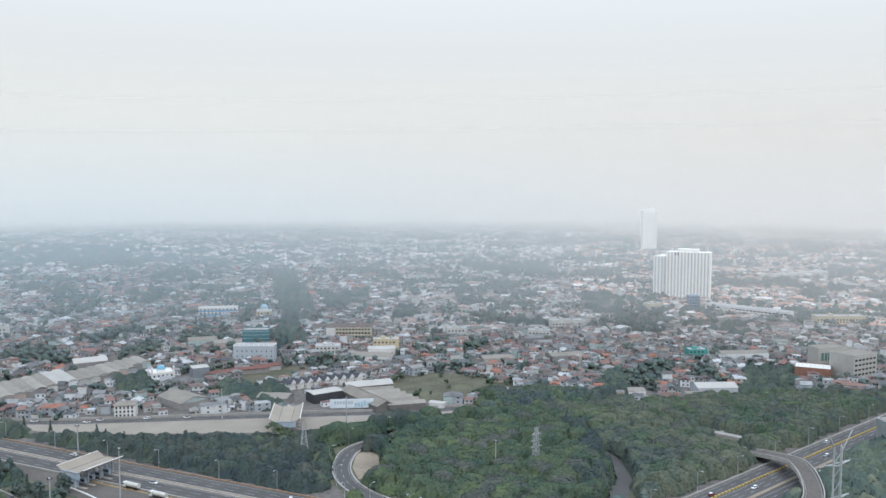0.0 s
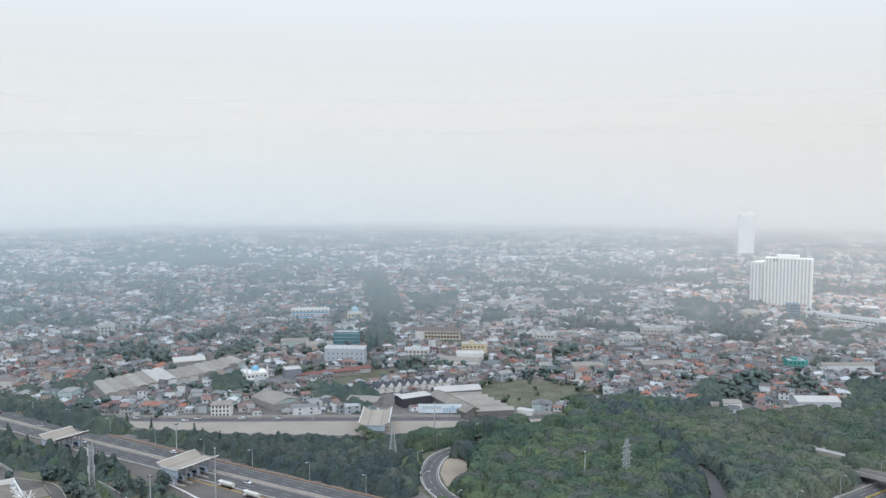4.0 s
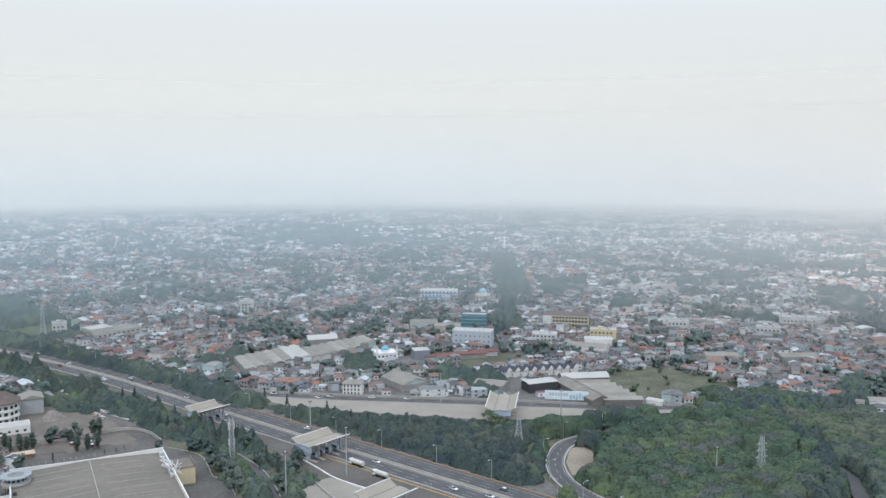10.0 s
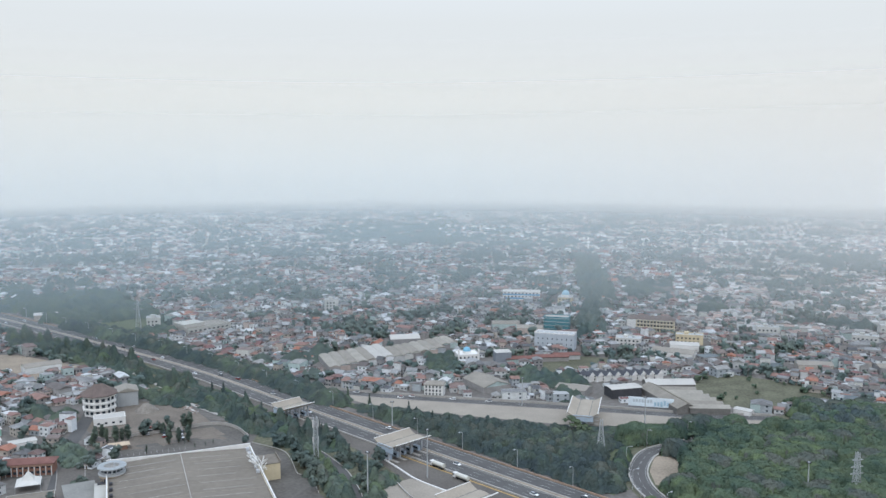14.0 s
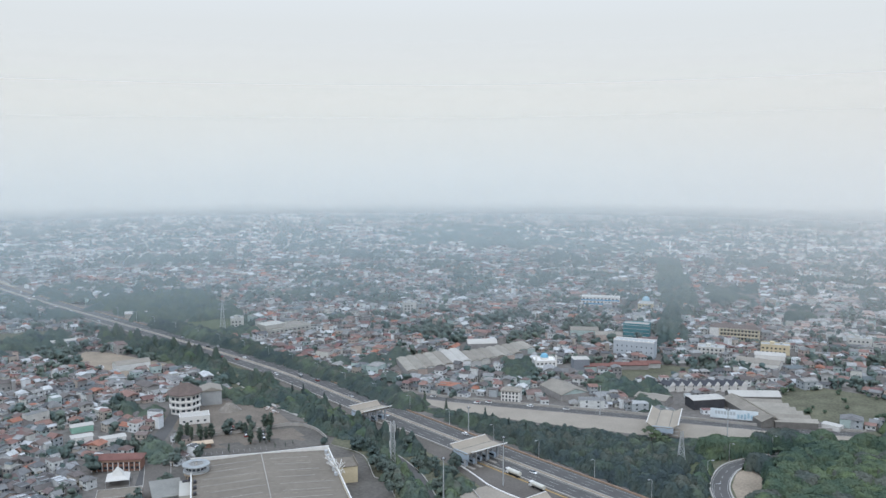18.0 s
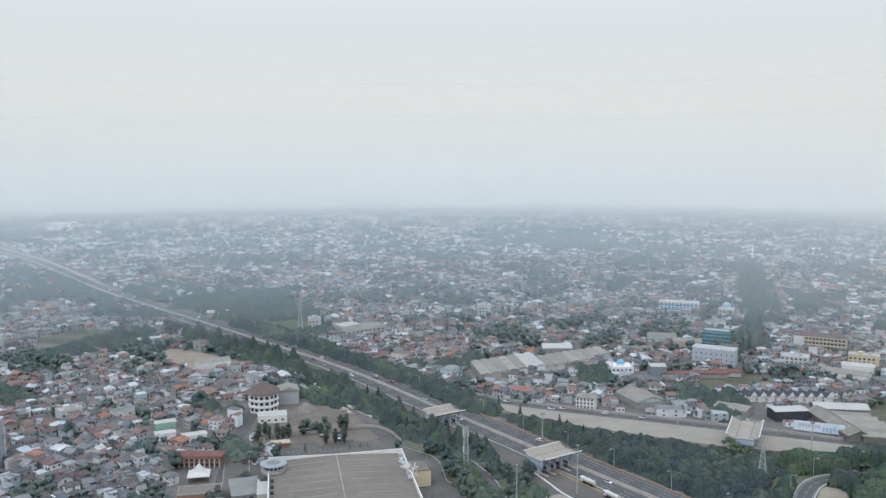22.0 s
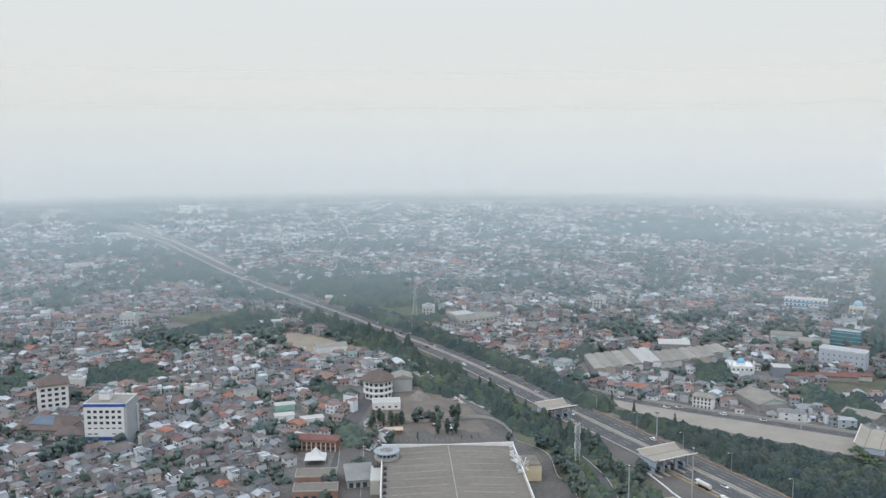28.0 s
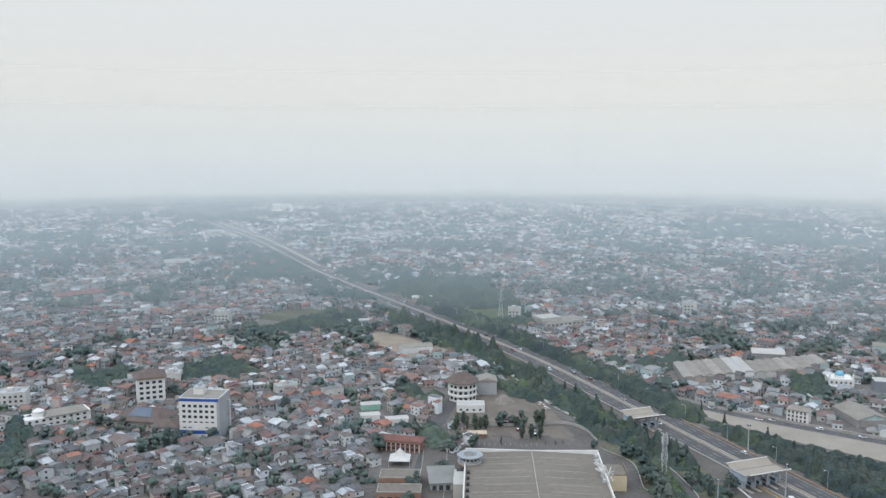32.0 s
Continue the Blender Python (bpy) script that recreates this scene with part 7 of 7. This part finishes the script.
def lattice(x, y, h, base, top, arms, label, turn=0.0, bars=0.14, name="lattice_tower"):
    """A tapering lattice of four legs with cross bracing and, if any, cross arms."""
    t = thing(name, label, "tower", m=pose(x, y, 0, 0, 0, turn))
    n = max(5, int(h / 3))

    def corner(k, i):
        u = k / n
        r = base * (1 - u) ** 1.25 + top * (1 - (1 - u) ** 1.25)
        return Vector((r * (1, -1, -1, 1)[i], r * (1, 1, -1, -1)[i], h * u))

    for i in range(4):
        s = Shape()
        p = [corner(k, i) + Vector((bars * math.cos(1.5708 * q + 0.785), bars * math.sin(1.5708 * q + 0.785), 0)) for k in range(n + 1) for q in range(4)]
        s.add(p, [(4 * k + q, 4 * k + (q + 1) % 4, 4 * k + 4 + (q + 1) % 4, 4 * k + 4 + q) for k in range(n) for q in range(4)] + [(3, 2, 1, 0), tuple(4 * n + q for q in range(4))])
        part("leg", s, steel, t)
    for i in range(4):
        for k in range(n):
            for a, b in ((corner(k, i), corner(k + 1, (i + 1) % 4)), (corner(k + 1, i), corner(k, (i + 1) % 4)), (corner(k, i), corner(k, (i + 1) % 4))):
                s = Shape()
                s.bar(a, b, bars * 0.6)
                part("brace", s, steel, t)
    for z, reach in arms:
        s = Shape()
        for q in (-1, 1):
            s.bar((0, -top, z), (q * reach, 0, z), bars * 0.8).bar((0, top, z), (q * reach, 0, z), bars * 0.8).bar((0, 0, z + 1.6), (q * reach, 0, z), bars * 0.8)
        part("cross_arm", s, steel, t)
    return t


lattice(54, 461, 26, 2.0, 0.7, ((15, 4.0), (18.5, 3.6), (22, 3.2)), "grey lattice pylon standing in the wood", 35)
lattice(-76, 485, 22, 2.6, 0.6, (), "grey lattice tower beside the ramp", 20)
lattice(-560, 690, 30, 2.6, 0.6, ((20, 4.0), (25, 3.5)), "lattice pylon in the meadow", 30)
mast_paint = surface("grey_mast_paint", (0.26, 0.26, 0.27), 0.7, 0.2, 2.0, 0.2)


def broadcast_mast(x, y, h):
    """A very tall slender lattice mast, seen far off in the haze."""
    t = thing("broadcast_mast", "very tall slender grey broadcast mast in the haze", "mast", "broadcast masts", pose(x, y, 0))
    n, foot, head = 24, 4.5, 1.3

    def corner(k, i):
        r = foot + (head - foot) * (k / n) ** 0.6
        return Vector((r * (1, -1, -1, 1)[i], r * (1, 1, -1, -1)[i], 0.9 * h * k / n))

    for i in range(4):
        s = Shape()
        for k in range(n):
            s.bar(corner(k, i), corner(k + 1, i), 0.15, 5)
        part("leg", s, mast_paint, t)
    s = Shape()
    for k in range(n):
        for i in range(4):
            s.bar(corner(k, i), corner(k + 1, (i + 1) % 4), 0.08, 4).bar(corner(k, i), corner(k, (i + 1) % 4), 0.08, 4)
    part("bracing", s, mast_paint, t)
    s = Shape()
    s.bar((0, 0, 0.88 * h), (0, 0, h), 0.25, 8)
    part("antenna", s, mast_paint, t)
    for u in (0.45, 0.75):
        s = Shape()
        s.box(-1.9, -1.9, u * h, 1.9, 1.9, u * h + 0.3)
        part("platform", s, mast_paint, t)


broadcast_mast(-1420, 1872, 175)
broadcast_mast(-1322, 1940, 224)
t = lattice(-224, 420, 27, 1.3, 1.0, (), "square lattice telecom mast with antenna panels", 40, 0.2)
for z in (12, 13.5, 21, 23):
    for q in (-1.5, 1.5):
        s = Shape()
        s.box(q - 0.25, -0.3, z, q + 0.25, 0.3, z + 2.0)
        part("antenna", s, white_paint, t)
for x, y, h, lab in ((-1784, 2346, 182, "very tall slender radio mast far off in the haze"), (-1655, 2404, 190, "very tall slender radio mast far off in the haze"), (-262, 1490, 27, "slim white minaret among the houses")):
    t = thing("radio_mast" if h > 100 else "minaret", lab, "mast", m=pose(x, y, 0))
    s = Shape()
    if h > 100:
        for i in range(3):
            a = 2.094 * i
            s.bar((1.6 * math.cos(a), 1.6 * math.sin(a), -0.5), (1.0 * math.cos(a), 1.0 * math.sin(a), h), 0.45)
        for k in range(0, h, 5):
            s.bar((1.6, 0, k), (-0.8, 1.3, k + 5), 0.2).bar((-0.8, 1.3, k), (-0.8, -1.3, k + 5), 0.2)
        part("shaft", s, steel, t)
    else:
        s.cyl(0, 0, -0.5, h * 0.8, 1.3, 1.0, 14).cyl(0, 0, h * 0.8, h * 0.83, 1.8, 1.8, 14).cyl(0, 0, h * 0.83, h, 0.9, 0.1, 14)
        part("shaft", s, white_paint, t)
# tubular power pylon by the expressway
t = thing("power_pylon", "pale tubular power pylon with angled arms", "pylon", m=pose(160.5, 337, 0, 0, 0, 24))
for x, y in ((-2.2, 0), (0.6, -1.2), (2.6, 0.8)):
    s = Shape()
    s.cyl(x, y, -0.5, 55, 0.5, 0.36, 12)
    part("mast_tube", s, pylon_mat := surface("pale_steel_tube", (0.40, 0.41, 0.40), 0.5, 0.4, 2.0, 0.12, metal=0.2), t)
for z in (33, 47):
    for a, b in (((-11, -3, z + 2.5), (0, 0, z)), ((0, 0, z), (9, 2, z + 0.6)), ((-9, 1, z + 0.2), (9, 2, z + 0.6))):
        s = Shape()
        s.bar(a, b, 0.26, 8)
        part("arm", s, pylon_mat, t)
for a, b in (((-1, 0, 52), (-5, 0, 60)), ((2.4, 0.6, 52), (7.5, 0, 61))):
    s = Shape()
    s.bar(a, b, 0.25, 8)
    part("peak", s, pylon_mat, t)
for z in range(6, 52, 6):
    for a, b in (((-2.2, 0, z), (2.6, 0.8, z + 4)), ((2.6, 0.8, z), (0.6, -1.2, z + 4))):
        s = Shape()
        s.bar(a, b, 0.13)
        part("lacing_bar", s, pylon_mat, t)

# ---- vehicles ----
car_paints = surface("car_paint", [(0.75, 0.75, 0.74), (0.70, 0.70, 0.69), (0.06, 0.06, 0.065), (0.78, 0.78, 0.77), (0.30, 0.31, 0.32), (0.12, 0.13, 0.14), (0.74, 0.74, 0.73), (0.25, 0.05, 0.04)], 0.3, 0.5, 4.0, 0.05, by="object")
tyre_mat = surface("tyre_rubber", (0.03, 0.03, 0.03), 0.9, 2.0, 8.0, 0.2)
truck_paint = surface("truck_tank", (0.52, 0.50, 0.44), 0.5, 0.5, 3.0, 0.1)


def car_template():
    t = thing("car", "small passenger car on the asphalt", "car", "cars on the roads")
    s = Shape()
    s.add([(-2.2, -0.88, 0.35), (2.2, -0.88, 0.35), (2.2, 0.88, 0.35), (-2.2, 0.88, 0.35), (-2.2, -0.88, 0.95), (2.15, -0.86, 0.8), (2.15, 0.86, 0.8), (-2.2, 0.88, 0.95), (1.0, -0.86, 1.0), (1.0, 0.86, 1.0)],
          [(3, 2, 1, 0), (0, 1, 5, 8, 4), (2, 3, 7, 9, 6), (1, 2, 6, 5), (3, 0, 4, 7), (4, 8, 9, 7), (8, 5, 6, 9)])
    part("body", s, car_paints, t)
    s = Shape()
    s.add([(-2.0, -0.82, 0.96), (1.1, -0.82, 1.0), (1.1, 0.82, 1.0), (-2.0, 0.82, 0.96), (-1.7, -0.7, 1.48), (0.3, -0.7, 1.5), (0.3, 0.7, 1.5), (-1.7, 0.7, 1.48)], [(0, 1, 5, 4), (1, 2, 6, 5), (2, 3, 7, 6), (3, 0, 4, 7)])
    part("windscreen", s, glass, t)
    s = Shape()
    s.box(-1.72, -0.72, 1.48, 0.32, 0.72, 1.56)
    part("roof", s, car_paints, t)
    for x in (-1.4, 1.4):
        for y in (-0.85, 0.85):
            s = Shape()
            s.bar((x, y - 0.1, 0.33), (x, y + 0.1, 0.33), 0.33, 12)
            part("wheel", s, tyre_mat, t)
    return t


def truck_template():
    t = thing("tanker_truck", "cream tanker truck with a round tank", "truck", "tanker trucks by the gate")
    s = Shape()
    s.box(3.2, -1.2, 0.6, 5.2, 1.2, 3.1)
    part("cab", s, white_paint, t)
    s = Shape()
    s.box(4.3, -1.24, 1.8, 5.24, 1.24, 2.7)
    part("windscreen", s, glass, t)
    s = Shape()
    s.bar((-5.2, 0, 2.2), (2.9, 0, 2.2), 1.25, 16)
    part("tank", s, truck_paint, t)
    s = Shape()
    s.box(-5.2, -1.0, 0.6, 3.2, 1.0, 0.95)
    part("chassis", s, tyre_mat, t)
    for x in (-4.2, -3.0, 1.8, 4.2):
        for y in (-1.05, 1.05):
            s = Shape()
            s.bar((x, y - 0.15, 0.5), (x, y + 0.15, 0.5), 0.5, 12)
            part("wheel", s, tyre_mat, t)
    return t


vr = random.Random(21)
car, cars_made = car_template(), 0


def put_car(m):
    global cars_made
    if cars_made:
        copy_thing(car, m)
    else:
        car.matrix_basis = m
    cars_made += 1


for line, lanes, count in ((near_stretch(ROAD_A, -1250, 60), (-3.0, -6.6, -10.3, -18.0, -21.7, -25.3), 46), (near_stretch(EAST, 60, 430), (2.6, 5.8, 11.6, 14.8, 18.2, 25.5, 28.9, 32.2), 20), (near_stretch(ROAD_B, -330, 20), (-2.7, -6.5), 6), (RAMP, (2.0,), 1)):
    for k in range(count):
        d = vr.choice(lanes)
        i = vr.randrange(2, len(line) - 3)
        p = offsets(line, d)
        a = p[i + 1] - p[i]
        put_car(frame_at(p[i][0], p[i][1], a if (d < -14 or d > 9) else -a, 0.12))
for k in range(9):
    put_car(frame_at(-352 + 4.0 * k + vr.uniform(-1, 1), 440 - 5 * (k % 3), (vr.uniform(-1, 1), 1), 0.06))
for row, (x, y) in enumerate(((-511, 519), (-503, 527), (-499, 538), (-552, 524))):
    for k in range(9):
        put_car(frame_at(x + 3.3 * k + vr.uniform(-0.5, 0.5), y - 3.4 * k + vr.uniform(-0.6, 0.6), (1.0, 0.75 + vr.uniform(-0.1, 0.1)), 0.06))
truck = truck_template()
truck.matrix_basis = frame_at(-158, 437, (-20, 10), 0.12)
copy_thing(truck, frame_at(-140, 424, (-20, 10), 0.12))

# ---- single trees near the car park and along the roads ----


def tree_template(kind, leaves, label, group, seed):
    r = np.random.default_rng(seed)
    v, q, f, top = crown(kind, r, leaves)
    t = thing("tree", label, "tree", group)
    leaf = {"broad": lush_leaf, "round": garden_leaf, "cone": belt_leaf}.get(kind, dark_leaf)
    s = Shape()
    low = top * (0.55 if kind in ("broad", "round", "dome") else 0.85)
    s.bar((0, 0, -0.3), (0.1, 0.05, low * 0.6), 0.26, 7).bar((0.1, 0.05, low * 0.6), (0.0, 0.2, low), 0.16, 6)
    if kind in ("broad", "round"):
        for k in range(4):
            a = 1.57 * k + 0.4
            s.bar((0.1, 0.05, low * 0.6), (1.5 * math.cos(a), 1.5 * math.sin(a), low * 1.1), 0.11, 5)
    part("trunk", s, bark_mat, t)
    me = mesh_of("crown", v, q, f, np.zeros(len(q)), np.ones(len(f)))
    me.materials.append(leaf), me.materials.append(leaf)
    part("crown", me, leaf, t)
    return t


def plant(templates, places, low, high, wide=1.0):
    for k, (x, y) in enumerate(places):
        m = pose(x, y, 0, 0, 0, vr.uniform(0, 360)) @ Matrix.Scale(vr.uniform(low, high), 4) @ Matrix.Diagonal((wide, wide, 1.0, 1.0))
        src = templates[k % len(templates)]
        if k < len(templates):
            src.matrix_basis = m
        else:
            copy_thing(src, m)


columns = [tree_template("column", 300, "slim columnar dark green tree in the car park", "columnar trees", 40 + k) for k in range(2)]
plant(columns, [(-363, 405), (-358, 409), (-354, 412), (-352, 415), (-350, 418), (-364, 412), (-328, 449), (-331, 447), (-322, 420), (-318, 424), (-314, 428), (-361, 401)], 0.85, 1.1, 1.25)
rounds = [tree_template("round", 380, "bushy dark green tree with an uneven crown", "bushy trees round the car park", 50 + k) for k in range(3)]
plant(rounds, [(-346, 428), (-337, 440), (-341, 435), (-333, 386), (-345, 384), (-338, 372), (-256, 437), (-249, 439), (-232, 415), (-226, 411), (-214, 399), (-210, 424), (-228, 447), (-187, 401), (-178, 391), (-186, 416), (-190, 430), (-279, 435), (-218, 405), (-236, 424), (-243, 432), (-200, 425), (-205, 386), (-474, 262), (-464, 264), (-449, 277), (-500, 254), (-510, 250), (-316, 318), (-322, 346), (-258, 436), (-381, 370), (-304, 302)] + [(-529, 253), (-517, 256), (-502, 260), (-490, 264), (-478, 265), (-566, 273), (-634, 303), (-675, 330), (-701, 354), (-469, 268), (-451, 281), (-547, 369), (-513, 344), (-611, 422), (-408, 271), (-451, 441), (-445, 428), (-363, 315), (-370, 343), (-472, 351), (-429, 349)], 0.7, 1.2)
broads = [tree_template("broad", 320, "broad umbrella-crowned green tree beside the ramp", "umbrella-crowned trees", 60 + k) for k in range(3)]
plant(broads, [(-100, 522), (-92, 518), (-26, 498), (-22, 480), (-24, 462), (-16, 510), (4, 520), (20, 500), (14, 470), (36, 490), (60, 508), (-8, 452), (10, 440), (34, 436), (62, 440), (78, 470), (-28, 530), (0, 544)], 0.8, 1.15)
pines = [tree_template("cone", 260, "tall feathery pointed tree on the verge", "pointed verge trees", 70 + k) for k in range(2)]
plant(pines, [(-205, 512), (-198, 508), (-172, 497), (-150, 487), (-240, 528), (-262, 540), (-186, 505), (-130, 480), (-120, 472), (-225, 448), (-238, 454), (-262, 468), (-250, 462), (-300, 488), (-318, 497), (-196, 418), (-206, 425), (-188, 405), (-345, 512), (-360, 520), (-289, 462), (-284, 462), (-242, 458), (-247, 450), (-297, 466), (-231, 452)], 0.75, 1.05)
# verges, heap yard, street, large trees and saplings of the car park
brown_soil = surface("brown_soil", (0.150, 0.126, 0.102), 0.95, 0.07, 0.8, 0.35)
patch("annex_verge", [(-277, 439), (-250, 431), (-226, 403), (-218, 402), (-203, 383), (-175, 362), (-150, 385), (-166, 414), (-231, 462), (-285, 462)], 0.062, grass_mat, "dry grass verge with trees between the hall and the toll road", "ground")
setting("driveway_kerb", ribbon(smooth_line([(-277, 439), (-250, 431), (-226, 403), (-218, 402), (-203, 383)], 4), -0.2, 0.2, -0.1, 0.35), kerb_mat, "pale kerb beside the driveway of the hall", "kerb")
patch("heap_yard", [(-404, 462), (-396, 484), (-352, 486), (-321, 463), (-338, 441), (-356, 424), (-372, 436), (-384, 452)], 0.058, brown_soil, "bare brown building yard with heaps", "ground")
STREET = smooth_line([(-300, 314), (-319, 336), (-340, 360), (-362, 384), (-374, 400)], 4)
setting("hall_street", ribbon(STREET, -7, 7, -0.3, 0.075), old_asphalt, "worn asphalt street beside the hall", "road")
for d in (-7.2, 6.9):
    setting("street_kerb", ribbon(STREET, d, d + 0.3, -0.1, 0.22), kerb_mat, "pale kerb of the street beside the hall", "kerb")
for cx, cy, r in ((-330, 424, 9.0), (-352, 396, 6.0), (-306, 440, 7.0), (-337, 408, 4.5)):
    patch("soil_patch", [(cx + r * (0.75 + 0.35 * math.sin(2.3 * k + cx)) * math.cos(0.5236 * k) * 1.5, cy + r * (0.7 + 0.35 * math.sin(1.7 * k + cy)) * math.sin(0.5236 * k)) for k in range(12)], 0.056 + 0.0015 * (r - 4), brown_soil, "bare brown soil on the worn car park", "ground")
patch("car_park_verge", [(-372, 408), (-316, 456), (-300, 446), (-312, 436), (-350, 402), (-360, 398)], 0.07, brown_soil, "strip of bare brown soil along the car park", "ground")
stalls = Shape()
for k in range(14):
    stalls.box(0, -0.07, 0.05, 5.0, 0.07, 0.065, frame_at(-338 + 2.4 * k, 388 + 2.1 * k, (-0.66, 0.75)))
setting("parking_lines", stalls, paint_line, "worn white parking stall lines", "road marking")
plant([tree_template("round", 420, "large leafy tree with a full rounded crown", "large trees round the car park", 80 + k) for k in range(2)], [(-374, 378), (-369, 381), (-379, 374), (-366, 386)], 0.95, 1.2)
plant([tree_template("cone", 620, "stout pointed dark green tree beside the wall", "stout pointed trees", 85)], [(-347, 428), (-338, 436), (-331, 451)], 0.72, 0.85, 1.3)
plant([tree_template("column", 120, "thin sapling in the car park", "saplings in the car park", 90)], [(-324, 402), (-304, 420), (-300, 425), (-298, 430), (-313, 423)], 0.45, 0.65)
# wall round the car park
line = smooth_line([(-367, 409), (-354, 421), (-336, 439), (-319, 460), (-302, 459), (-284, 446)], 4)
setting("yard_wall", ribbon(line, 0, 0.3, -0.2, 2.0), kerb_mat, "low concrete wall round the car park", "wall")
